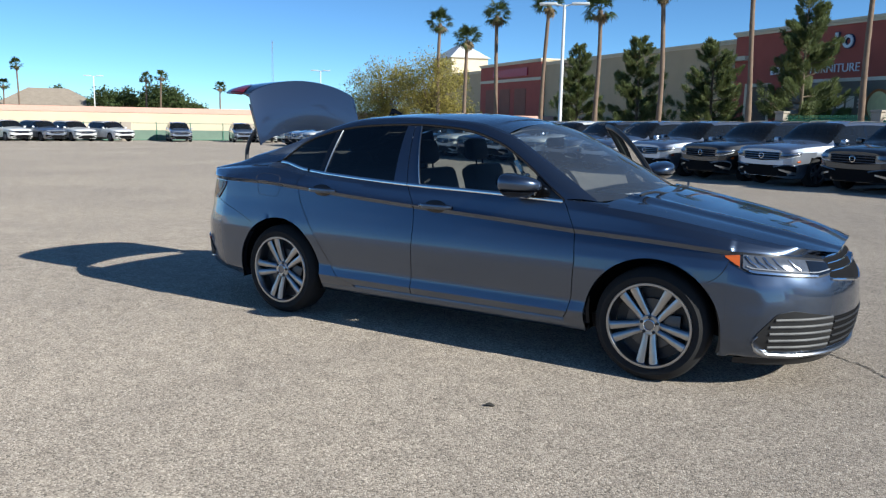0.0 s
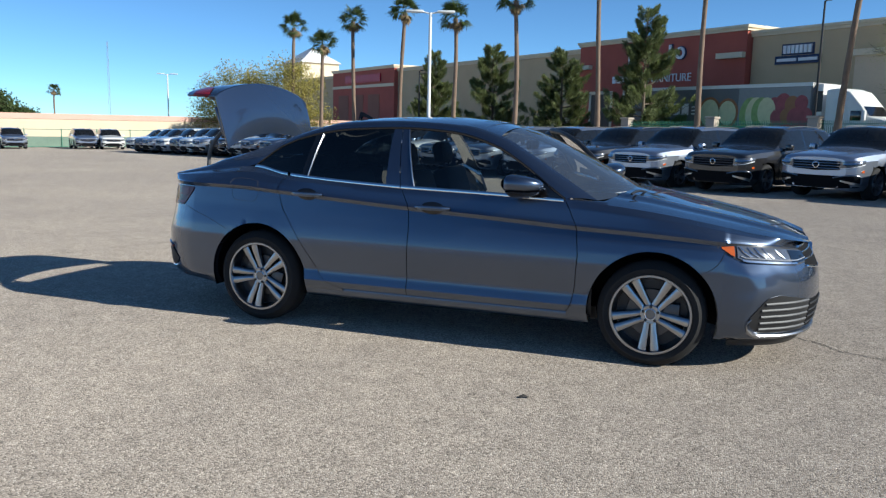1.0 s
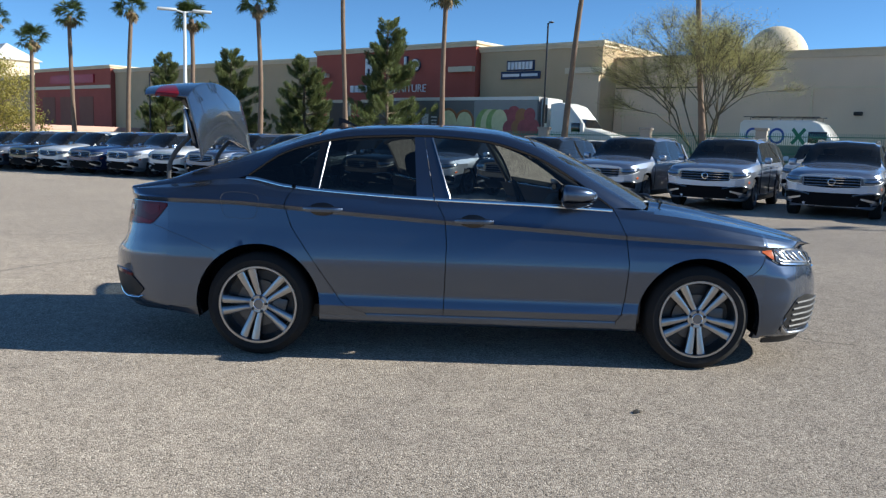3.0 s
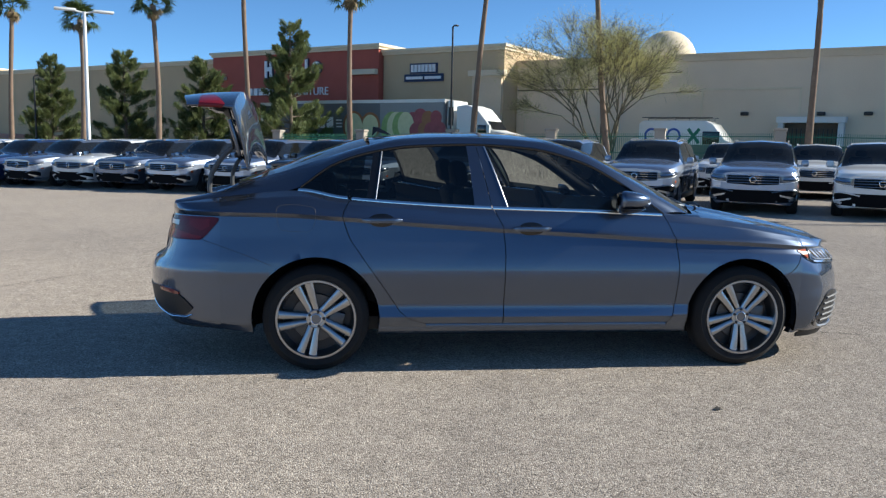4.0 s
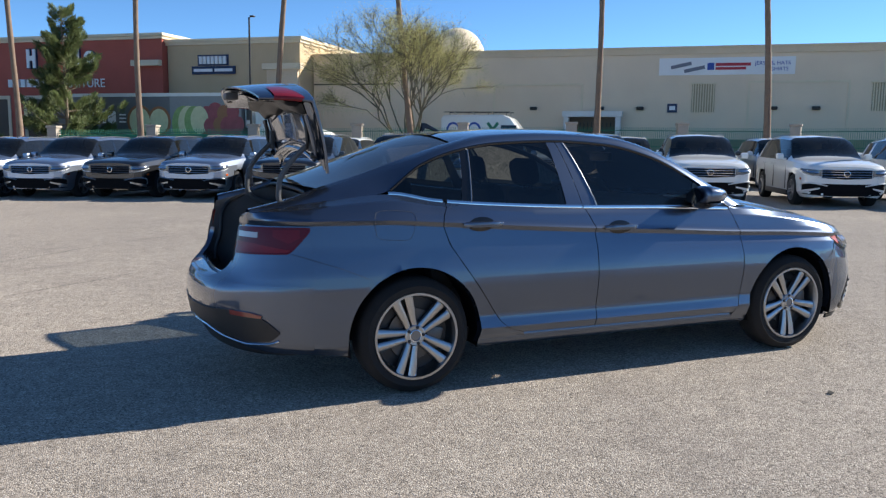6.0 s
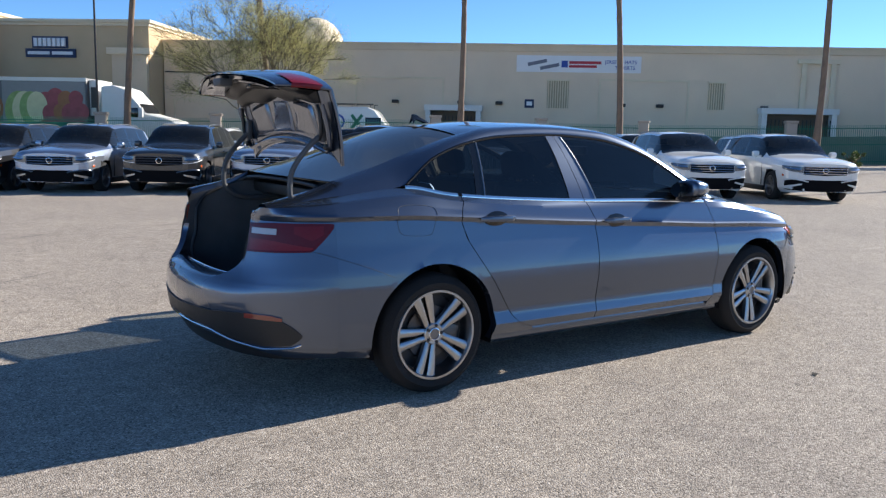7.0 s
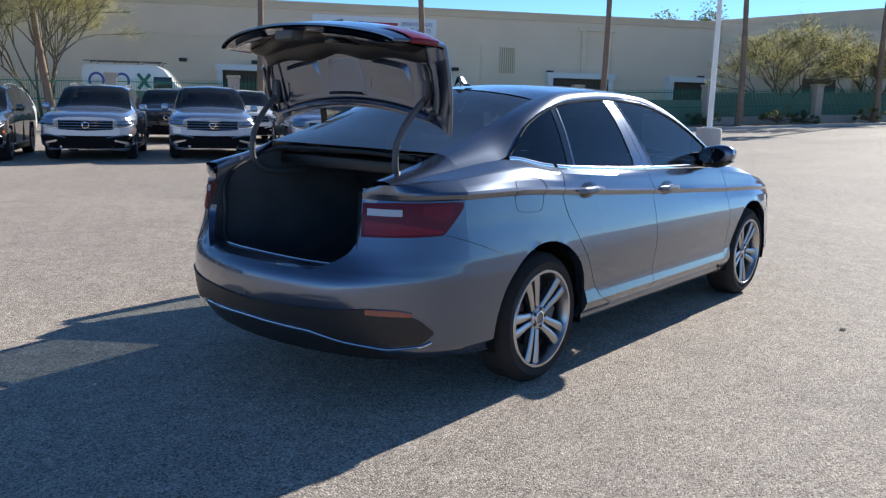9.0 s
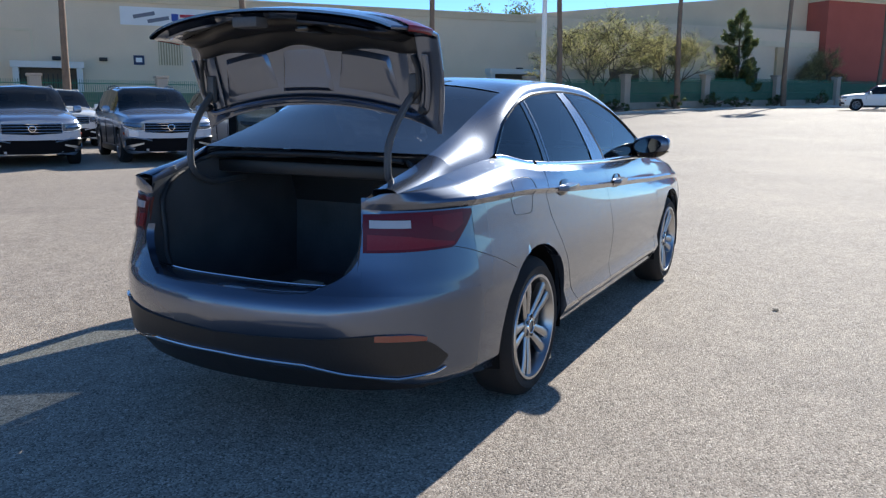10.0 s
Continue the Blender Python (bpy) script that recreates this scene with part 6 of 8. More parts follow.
def pane(b0, t0, b1, t1, sg, inset=0.0, nu=12, nv=8, lift=0.0, low=0.012, high=0.010):
    """A sheet of the cabin's side between two straight lines, each from a foot on the belt to a head on the window top."""
    bm = bmesh.new()
    pts = []
    for u in np.linspace(0, 1, nu + 1):
        xb, xt = b0 + (b1 - b0) * u, t0 + (t1 - t0) * u
        z0, z1 = float(f_belt(xb)) + low, f_top(xt) - high
        if z1 < z0 + 0.004:
            z1 = z0 + 0.004
        col = []
        for v in np.linspace(0, 1, nv + 1):
            x, z = xb + (xt - xb) * v, z0 + (z1 - z0) * v
            col.append((x, sg * (cabin_y(x, z) - inset), z))
        pts.append(col)
    grid(bm, pts, flip=sg > 0)
    return bm


WIN = {"quarter": (-1.43, -1.425, -1.045, -1.005), "rear": (-0.995, -0.955, -0.395, -0.425), "front": (-0.195, -0.315, 0.785, 0.775)}

for sg in (-1, 1):
    right = sg < 0
    # body panels
    bm = flank(lambda z: -1.90, LINE_R, 56, 0.0, 0.0025, sg=sg, sub=5)
    cut_arch(bm, *ARCH[1])
    rows = side_rows(-1.90)                            # the wing runs on round the corner to the boot opening
    zs = sorted({round(rows[i][1] * (1 - f) + rows[i + 1][1] * f, 5) for i in range(N_ROW) for f in (0, 0.2, 0.4, 0.6, 0.8, 1.0)})
    zs = [0.6245] + [z for z in zs if 0.628 < z < 0.950] + [0.9522]
    corner = bmesh.new()
    grid(corner, [[tail(u, z, 0, sg) for z in zs] for u in np.linspace(0, U_IN, 24)], flip=sg < 0)
    tmp = bpy.data.meshes.new("corner")
    corner.to_mesh(tmp)
    bm.from_mesh(tmp)
    bpy.data.meshes.remove(tmp)
    corner.free()
    bmesh.ops.remove_doubles(bm, verts=[v for v in bm.verts if abs(v.co.x + 1.90) < 0.02], dist=0.002)
    bmesh.ops.recalc_face_normals(bm, faces=bm.faces)
    part("rear_wing", bm, PAINT, sedan, angle=30)
    bm = flank(LINE_R, LINE_B, 40, 0.0025, 0.0025, low=0.292, sg=sg)
    thicken(bm, 0.02, sg)
    rear_door = part("rear_door", bm, PAINT, sedan, "grey rear door" + ("" if right else ", standing open"), angle=30)
    bm = flank(LINE_B, LINE_F, 40, 0.0025, 0.0025, low=0.292, sg=sg)
    thicken(bm, 0.02, sg)
    front_door = part("front_door", bm, PAINT, sedan, "grey front door" + ("" if right else ", standing open"), angle=30)
    bm = flank(LINE_F, lambda z: JOIN, 54, 0.0025, 0.0, sg=sg, sub=5)
    cut_arch(bm, *ARCH[0])
    rows = side_rows(JOIN)                             # the wing's top runs on beside the bonnet to the grille
    first = [(rows[min(int(r), N_ROW - 1)][k] * (1 - (r - min(int(r), N_ROW - 1))) + rows[min(int(r), N_ROW - 1) + 1][k] * (r - min(int(r), N_ROW - 1))) for r in np.linspace(10, 14, 21) for k in (0, 1)]
    first = [(first[2 * i], first[2 * i + 1]) for i in range(21)]
    run = np.r_[0, np.cumsum([math.dist(p, q) for p, q in zip(first, first[1:])])]
    run = run / run[-1]
    bow = [(y - (first[0][0] + (first[-1][0] - first[0][0]) * v), z - (first[0][1] + (first[-1][1] - first[0][1]) * v)) for (y, z), v in zip(first, run)]
    pts = []
    for u in np.linspace(U_JOIN, 0.74, 40):
        if u == U_JOIN:
            pts.append([(JOIN, sg * y, z) for y, z in first])
            continue
        p = nose(u, lin((0, 0.775), (0.3, 0.752), (0.6, 0.742), (1, 0.735))(u), 0, sg)
        k = min(1.0, (u - U_JOIN) / 0.30)
        k = k * k * (3 - 2 * k)
        xq = min(p[0] + 0.02 * k if p[0] < 2.18 else p[0], 2.205)
        q = (xq, sg * f_belt_y(xq), float(f_belt(xq)) - 0.001)
        pts.append([(p[0] + (q[0] - p[0]) * v, p[1] + (q[1] - p[1]) * v + sg * dy * (1 - k), p[2] + (q[2] - p[2]) * (v * (1 - k) + v ** 0.75 * k) + dz * (1 - k)) for v, (dy, dz) in zip(run, bow)])
    top = bmesh.new()
    grid(top, pts)
    tmp = bpy.data.meshes.new("top")
    top.to_mesh(tmp)
    bm.from_mesh(tmp)
    bpy.data.meshes.remove(tmp)
    top.free()
    bmesh.ops.remove_doubles(bm, verts=[v for v in bm.verts if abs(v.co.x - JOIN) < 0.01], dist=0.002)
    bmesh.ops.recalc_face_normals(bm, faces=bm.faces)
    part("front_wing", bm, PAINT, sedan, angle=40)
    bm = bmesh.new()                                   # sill under the doors
    xs = np.linspace(-0.97, 0.97, 30)
    pts = []
    for x in xs:
        w = float(f_wide(x))
        pts.append([(x, sg * (w - 0.13), 0.20), (x, sg * (w - 0.075), 0.215), (x, sg * (w - 0.052), 0.235), (x, sg * (w - 0.036), 0.270), (x, sg * (w - 0.042), 0.287), (x, sg * (w - 0.09), 0.291)])
    grid(bm, pts, flip=sg > 0)
    part("sill", bm, PAINT, sedan, angle=50)
    # dark jamb behind the gaps
    bm = bmesh.new()
    pts = []
    for x in np.linspace(-1.22, 0.99, 40):
        z0 = 0.27 if x > -0.955 else 0.335 + math.sqrt(max(0.0, ARCH_R ** 2 - (x + 1.343) ** 2))
        pts.append([(x, sg * (side_at(x, z) - 0.035), z) for z in np.linspace(z0, float(f_belt(x)) - 0.03, 9)])
    if right:
        grid(bm, pts, flip=sg > 0)
        part("door_jamb", bm, M["black_plastic"], sedan)
    # cabin side: pillars, glass, rail
    part("rear_pillar", pane(-1.045, -1.005, -0.995, -0.955, sg, nu=3), M["gloss_black"], rear_door, "black window divider")
    part("middle_pillar", pane(-0.395, -0.425, -0.292, -0.366, sg, nu=3), M["paint_grey"], rear_door)
    part("middle_pillar", pane(-0.288, -0.362, -0.195, -0.315, sg, nu=3), M["paint_grey"], front_door)
    o = part("quarter_window", pane(*WIN["quarter"], sg, 0.004, 16, 8), M["glass_dark"], sedan, "dark tinted quarter window")
    o = part("rear_window", pane(*WIN["rear"], sg, 0.005, 14, 8), M["glass_dark"], rear_door, "dark tinted rear door window")
    o = part("front_window", pane(*WIN["front"], sg, 0.005, 20, 8), M["glass_front"], front_door, "tinted front door window")
    # added metal strips that stand in for sunlight on the pillar edges
    for xb, xt, owner in ((-0.992, -0.952, rear_door), (-0.193, -0.313, front_door)):
        bm = bmesh.new()
        za, zb = float(f_belt(xb)) + 0.012, f_top(xt) - 0.012
        tube(bm, [(xb + (xt - xb) * v, sg * (cabin_y(xb + (xt - xb) * v, za + (zb - za) * v) + 0.001), za + (zb - za) * v) for v in np.linspace(0, 1, 8)], 0.0045, 6)
        part("sunlit_edge", bm, M["rim"], owner, "metal strip standing in for the sunlit window edge")
    bm = pane(0.615, 0.605, 0.785, 0.775, sg, -0.003, 5, 5)
    part("mirror_sail", bm, M["gloss_black"], front_door)
    # bright strip along the belt and a dark seal over it
    for a, b, owner in ((-1.455, -1.16, sedan), (-1.135, -0.292, rear_door), (-0.286, 0.79, front_door)):
        bm = bmesh.new()
        pts = []
        for x in np.linspace(a, b, 24):
            z = float(f_belt(x))
            pts.append([(x, sg * (cabin_y(x, z) + dy), z + dz) for dy, dz in ((-0.002, -0.010), (0.005, -0.008), (0.006, 0.002), (0.002, 0.010), (-0.004, 0.013))])
        grid(bm, pts, flip=sg > 0)
        part("belt_trim", bm, M["chrome"], owner, "chrome window trim")
    wt = [(x, cabin_y(x, f_top(x)), f_top(x)) for x in np.linspace(0.80, -1.44, 40)]
    bm = bmesh.new()
    pts = []
    for x, y, z in wt:
        pts.append([(x, sg * (y + 0.001), z - 0.014), (x, sg * (y + 0.006), z - 0.008), (x, sg * (y + 0.006), z), (x, sg * (y - 0.002), z + 0.006)])
    grid(bm, pts, flip=sg < 0)
    if right:
        part("window_trim", bm, M["gloss_black"], sedan, "black strip over the windows")
    else:
        bm.free()
    full = wt + [(x, f_belt_y(x), float(f_belt(x))) for x in (-1.52, -1.62, -1.72, -1.80)]
    a = smooth_curve(full, 70)
    b = smooth_curve(ROOF_EDGE, 70)
    bm = bmesh.new()
    pts = []
    for p, q in zip(a, b):
        col = []
        for v in np.linspace(0, 1, 8):
            m_ = p + (q - p) * v
            k = 4 * v * (1 - v)
            col.append((m_[0], sg * (m_[1] + 0.010 * k), m_[2] + 0.010 * k))
        pts.append(col)
    grid(bm, pts, flip=sg < 0)
    part("roof_rail", bm, PAINT, sedan, angle=50)
    # shoulder between the flank and the boot opening
    bm = bmesh.new()
    pts = []
    x_end = tail(U_IN, float(f_char(-1.90)), 0, sg)[0] + 0.03
    for i, x in enumerate(np.linspace(-1.80, x_end, 18)):
        p = np.array((x, f_belt_y(x), float(f_belt(x))))
        xi = float(np.interp(i, [0, 6, 17], [-1.82, -1.82 + 0.38 * (x_end + 1.82), x_end]))
        q = np.array((xi, float(pchip([-2.31, -2.2, -1.95, -1.82], [0.545, 0.56, 0.577, 0.592], xi)), float(pchip([-2.31, -2.2, -1.95, -1.82], [0.955, 0.995, 1.06, 1.108], xi))))
        col = []
        for v in np.linspace(0, 1, 8):
            m_ = p + (q - p) * v
            k = 4 * v * (1 - v)
            col.append((m_[0], sg * (m_[1] + 0.010 * k), m_[2] + 0.010 * k))
        col += [(q[0], sg * (q[1] - 0.004), q[2] - 0.006), (q[0], sg * (q[1] - 0.004), q[2] - 0.06)]
        pts.append(col)
    grid(bm, pts, flip=sg < 0)
    part("boot_shoulder", bm, PAINT, sedan, angle=50)
    # tail: upper corner, bumper, lamps
    u_in = U_IN
    rows = side_rows(-1.90)
    first = [(rows[i][0] * (1 - f) + rows[i + 1][0] * f, rows[i][1] * (1 - f) + rows[i + 1][1] * f) for i in range(10, 14) for f in (0, 0.2, 0.4, 0.6, 0.8)] + [rows[14]]
    run = np.r_[0, np.cumsum([math.dist(a, b) for a, b in zip(first, first[1:])])]
    run = run / run[-1]
    bow = [(y - (first[0][0] + (first[-1][0] - first[0][0]) * v), z - (first[0][1] + (first[-1][1] - first[0][1]) * v)) for (y, z), v in zip(first, run)]
    bm = bmesh.new()
    pts = []
    for u in np.linspace(0, u_in, 25):                  # top of the corner, up to the deck
        f = u / u_in
        p = tail(u, float(f_char(-1.90)) + 0.0002, 0, sg) if u > 0 else (-1.90, sg * first[0][0], first[0][1])
        xq = max(p[0] + 0.03 * f * f, -2.38)
        q = (xq, sg * f_belt_y(xq), float(f_belt(xq)) - 0.0005)
        pts.append([(p[0] + (q[0] - p[0]) * v, p[1] + (q[1] - p[1]) * v + sg * (dy * (1 - 0.6 * f) + 0.006 * f * v * (1 - v) * 4), p[2] + (q[2] - p[2]) * v + dz * (1 - 0.6 * f) + 0.010 * f * v * (1 - v) * 4) for v, (dy, dz) in zip(run, bow)])
    grid(bm, pts)
    bmesh.ops.recalc_face_normals(bm, faces=bm.faces)
    part("rear_corner", bm, PAINT, sedan, angle=60)
    part("rear_bumper", skin(tail, 0, 1.0, lin((0, 0.25), (0.25, 0.27), (0.5, 0.33), (1, 0.36)), lin((0, 0.6244), (0.5, 0.6244), (1, 0.625)), 0.0, sg, 44, 16, 0.0), PAINT, sedan, angle=50)
    part("bumper_insert", skin(tail, 0.16, 1.0, lin((0.16, 0.375), (0.2, 0.335), (0.34, 0.325), (0.52, 0.345), (0.66, 0.375), (1, 0.385)), lin((0.16, 0.385), (0.22, 0.44), (0.30, 0.475), (0.40, 0.487), (0.62, 0.468), (1, 0.455)), 0.007, sg, 34, 6), M["black_plastic"], sedan, "black bumper insert")
    part("reflector", skin(tail, 0.245, 0.42, lin((0.245, 0.455), (0.42, 0.462)), lin((0.245, 0.470), (0.30, 0.482), (0.42, 0.486)), 0.010, sg, 10, 2), M["lamp_orange"], sedan, "dull red reflector")
    bm = bmesh.new()
    tube(bm, [tail(u, lin((0.15, 0.345), (0.2, 0.322), (0.34, 0.310), (0.52, 0.332), (0.66, 0.362), (1, 0.370))(u), 0.006, sg) for u in np.linspace(0.165, 1.0, 40)], 0.0045, 6)
    part("bumper_strip", bm, M["chrome"], sedan, "thin chrome strip")
    part("bumper_skirt", skin(tail, 0.10, 1.0, lin((0.1, 0.25), (1, 0.25)), lin((0.1, 0.30), (0.34, 0.300), (0.52, 0.320), (0.66, 0.350), (1, 0.36)), -0.012, sg, 24, 4, 0.03), M["black_plastic"], sedan)
    bm = bmesh.new()
    pts = []
    for z in np.linspace(0.6245, 0.80, 16):
        f = (0.80 - z) / (0.80 - 0.6245)
        pts.append([tail(u, z, 0.0, sg) for u in np.linspace(u_in, u_in + 0.004 + 0.20 * f ** 2.6, 9)] + [tail(u_in + 0.006 + 0.20 * f ** 2.6, z, -0.03, sg)])
    grid(bm, pts)
    bmesh.ops.recalc_face_normals(bm, faces=bm.faces)
    part("opening_corner", bm, PAINT, sedan, angle=50)
    lamp_lo = lin((0.015, 0.90), (0.06, 0.845), (0.115, 0.785), (U_IN, 0.775))
    lamp_hi = lin((0.015, 0.918), (0.06, 0.921), (0.3, 0.920), (U_IN, 0.912))
    lamp = part("tail_lamp", skin(tail, 0.015, U_IN - 0.005, lamp_lo, lamp_hi, 0.006, sg, 24, 8, 0.02), M["lamp_red"], sedan, "dark red tail lamp")
    part("reverse_lamp", skin(tail, U_IN * 0.62, U_IN - 0.03, lambda u: 0.865, lambda u: 0.893, 0.0095, sg, 8, 2, 0.006), M["lamp_clear"], lamp, "clear reverse lamp strip")
    part("lamp_bar", skin(tail, 0.112, U_IN - 0.02, lambda u: lamp_lo(u) + 0.010, lin((0.112, 0.806), (0.30, 0.836), (0.5, 0.846)), 0.0076, sg, 20, 4, 0.004), M["lamp_red_light"], lamp)
    part("lamp_facet", skin(tail, 0.065, 0.20, lin((0.065, 0.868), (0.115, 0.838), (0.20, 0.872)), lin((0.065, 0.910), (0.20, 0.906)), 0.0076, sg, 10, 4, 0.004), M["lamp_red_mid"], lamp)
    # nose: bumper shell, lamps, grille, intakes
    part("front_bumper", skin(nose, U_JOIN, 1.0, lin((0, 0.205), (0.3, 0.19), (1, 0.165)), lin((0, 0.775), (0.3, 0.752), (0.6, 0.742), (1, 0.735)), 0.0, sg, 76, 34, 0.02), PAINT, sedan, angle=55)
    hl_lo = lin((0.03, 0.742), (0.10, 0.690), (0.16, 0.660), (0.50, 0.632), (0.60, 0.640))
    hl_hi = lin((0.03, 0.760), (0.10, 0.768), (0.30, 0.752), (0.50, 0.728), (0.60, 0.715))
    part("lamp_bowl", skin(nose, 0.03, 0.60, hl_lo, hl_hi, 0.004, sg, 20, 6), M["rim_dark"], sedan)
    head = part("headlamp", skin(nose, 0.125, 0.60, lambda u: hl_lo(u) + 0.012, lambda u: hl_hi(u) - 0.010, 0.010, sg, 20, 6), M["lamp_lens"], sedan, "clear headlamp with chrome reflectors")
    part("turn_lamp", skin(nose, 0.050, 0.112, lambda u: hl_lo(u) + 0.012, lambda u: hl_hi(u) - 0.016, 0.010, sg, 8, 4), M["amber"], head, "amber turn lamp")
    for u0, w in ((0.140, 0.007), (0.178, 0.004), (0.216, 0.006), (0.260, 0.0035), (0.34, 0.006)):
        bm = bmesh.new()
        tube(bm, [nose(u0, hl_hi(u0) - 0.016, 0.012, sg), nose(u0 + 0.018, hl_hi(u0) - 0.042, 0.014, sg), nose(u0 + 0.055, hl_lo(u0 + 0.05) + 0.036, 0.012, sg)], w, 6)
        part("reflector_fin", bm, M["lamp_bowl"], head)
    part("reflector_strip", skin(nose, 0.15, 0.50, lambda u: hl_lo(u) + 0.008, lambda u: hl_lo(u) + 0.018, 0.013, sg, 16, 2, 0.006), M["lamp_bowl"], head)
    part("lamp_mask", skin(nose, 0.45, 0.598, lambda u: hl_lo(u) + 0.014, lambda u: hl_hi(u) - 0.012, 0.013, sg, 6, 4), M["gloss_black"], head)
    bm = bmesh.new()
    tube(bm, [nose(u, hl_lo(u) + 0.030, 0.014, sg) for u in np.linspace(0.14, 0.60, 20)], 0.0035, 6)
    part("day_lamp", bm, M["lamp_clear"], head, "white running lamp strip")
    part("grille", skin(nose, 0.602, 1.0, lin((0.602, 0.628), (0.8, 0.585), (1, 0.570)), lin((0.602, 0.716), (1, 0.722)), 0.002, sg, 18, 6), M["void_black"], sedan, "black grille")
    for k in range(4):
        bm = bmesh.new()
        us = np.linspace(0.60 if k == 3 else 0.62, 1.0, 24)
        zs = [(0.724, 0.728), (0.693, 0.697), (0.655, 0.657), (0.618, 0.562)][k]
        tube(bm, [nose(u, zs[0] + (zs[1] - zs[0]) * (u - us[0]) / (us[-1] - us[0]), 0.002, sg) for u in us], 0.0075 if k in (0, 3) else 0.005, 6)
        part("grille_bar", bm, M["chrome"], sedan)
    part("side_intake", skin(nose, 0.20, 0.60, lin((0.20, 0.30), (0.26, 0.245), (0.6, 0.238)), lin((0.20, 0.345), (0.28, 0.455), (0.36, 0.470), (0.6, 0.425)), 0.004, sg, 18, 6), M["black_plastic"], sedan, "black slatted corner intake")
    for k in range(5):
        z = 0.268 + 0.038 * k
        bm = bmesh.new()
        u0 = 0.255 + (0.02 if k == 4 else 0)
        tube(bm, [nose(u, z + 0.004 * (1 - u), 0.006, sg) for u in np.linspace(u0, 0.585, 20)], 0.0085, 6)
        part("intake_slat", bm, M["slat_grey"], sedan)
    part("lower_intake", skin(nose, 0.60, 1.0, lin((0.6, 0.245), (1, 0.235)), lin((0.6, 0.420), (1, 0.410)), 0.002, sg, 12, 6), M["void_black"], sedan)
    for k in range(4):
        bm = bmesh.new()
        tube(bm, [nose(u, 0.27 + 0.04 * k, 0.003, sg) for u in np.linspace(0.61, 1.0, 12)], 0.006, 6)
        part("intake_slat", bm, M["black_plastic"], sedan)
    bm = bmesh.new()
    key = [(0.205, 0.335), (0.185, 0.30), (0.20, 0.262), (0.26, 0.228), (0.45, 0.220), (0.75, 0.217), (1.0, 0.214)]
    tube(bm, [nose(float(u), float(z), 0.010, sg) for u, z in smooth_curve(key, 40)], [0.004] * 4 + [0.013] * 36, 8)
    part("bumper_blade", bm, M["rim"], sedan, "satin silver bumper blade")
    part("front_lip", skin(nose, 0.12, 1.0, lin((0.12, 0.165), (1, 0.135)), lin((0.12, 0.200), (1, 0.178)), 0.004, sg, 20, 3), M["black_plastic"], sedan)
    # wheels and arches
    for (cx, cz) in ARCH:
        bm = bmesh.new()
        pts = []
        for t in np.linspace(-0.25, math.pi + 0.25, 30):
            c, s = math.cos(t), math.sin(t)
            pts.append([(cx + r * c, sg * y, cz + r * s) for r, y in ((ARCH_R - 0.004, 0.865), (ARCH_R + 0.01, 0.80), (ARCH_R + 0.015, 0.56), (0.05, 0.55))])
        grid(bm, pts, flip=sg > 0)
        part("arch_lining", bm, M["void_black"], sedan)
    # handles
    for hx, hz, owner in ((-0.045, 0.872, front_door), (-0.955, 0.915, rear_door)):
        bm = bmesh.new()
        pts = []
        for i, x in enumerate(np.linspace(hx - 0.12, hx + 0.12, 14)):
            e = 1 - abs(i - 6.5) / 6.5
            y = side_at(x, hz)
            h = 0.010 + 0.008 * min(1, 2.5 * e)
            out = 0.010 + 0.030 * min(1, 3 * e)
            pts.append([(x, sg * (y + 0.001), hz - h), (x, sg * (y + out), hz - h * 0.7), (x, sg * (y + out + 0.004), hz), (x, sg * (y + out), hz + h * 0.8), (x, sg * (y + 0.001), hz + h)])
        grid(bm, pts, flip=sg < 0)
        bmesh.ops.recalc_face_normals(bm, faces=bm.faces)
        part("door_handle", bm, PAINT, owner)
        bm = bmesh.new()
        pts = []
        for t in np.linspace(0, 2 * math.pi, 24):
            x, z = hx - 0.005 + 0.080 * math.cos(t), hz + 0.040 * math.sin(t)
            pts.append([(x, sg * (side_at(x, z) + 0.006), z), (hx, sg * (side_at(hx, hz) + 0.010), hz)])
        grid(bm, pts, flip=sg < 0)
        part("handle_cup", bm, M["gloss_black"], owner)
        bm = bmesh.new()
        tube(bm, [(x, sg * (side_at(x, hz) + 0.037), hz - 0.004) for x in np.linspace(hx - 0.08, hx + 0.08, 8)], 0.003, 6)
        part("handle_strip", bm, M["chrome"], owner)
    # mirror: a long shell with a flat back, on a foot
    def shell(v, low=False):
        x, y, z = v.co
        yy = y * sg                                     # 1 at the outer end
        wide = 0.120
        deep = (0.165 if x > 0 else 0.050) * (1 - 0.22 * max(0, yy) ** 2)
        tall = (0.066 if z > 0 else 0.058) * (1 - 0.20 * max(0, -yy)) * (1 - 0.25 * max(0, x))
        return (MIRROR_X + x * deep - 0.03 * max(0, yy), sg * (0.915 + wide * yy), 1.048 + z * tall + 0.010 * yy)

    bm = bmesh.new()
    bmesh.ops.create_uvsphere(bm, u_segments=28, v_segments=18, radius=1.0)
    for v in bm.verts:
        c = v.co
        v.co = Vector([math.copysign(abs(k) ** 0.72, k) for k in c])
        v.co = shell(v)
    mirror = part("door_mirror", bm, PAINT, front_door)
    bm = bmesh.new()
    bmesh.ops.create_uvsphere(bm, u_segments=24, v_segments=12, radius=1.0)
    for v in bm.verts:
        x, y, z = shell(v)
        v.co = (x * 0.97 + 0.03 * MIRROR_X, y, min(z, 1.035) - 0.022)
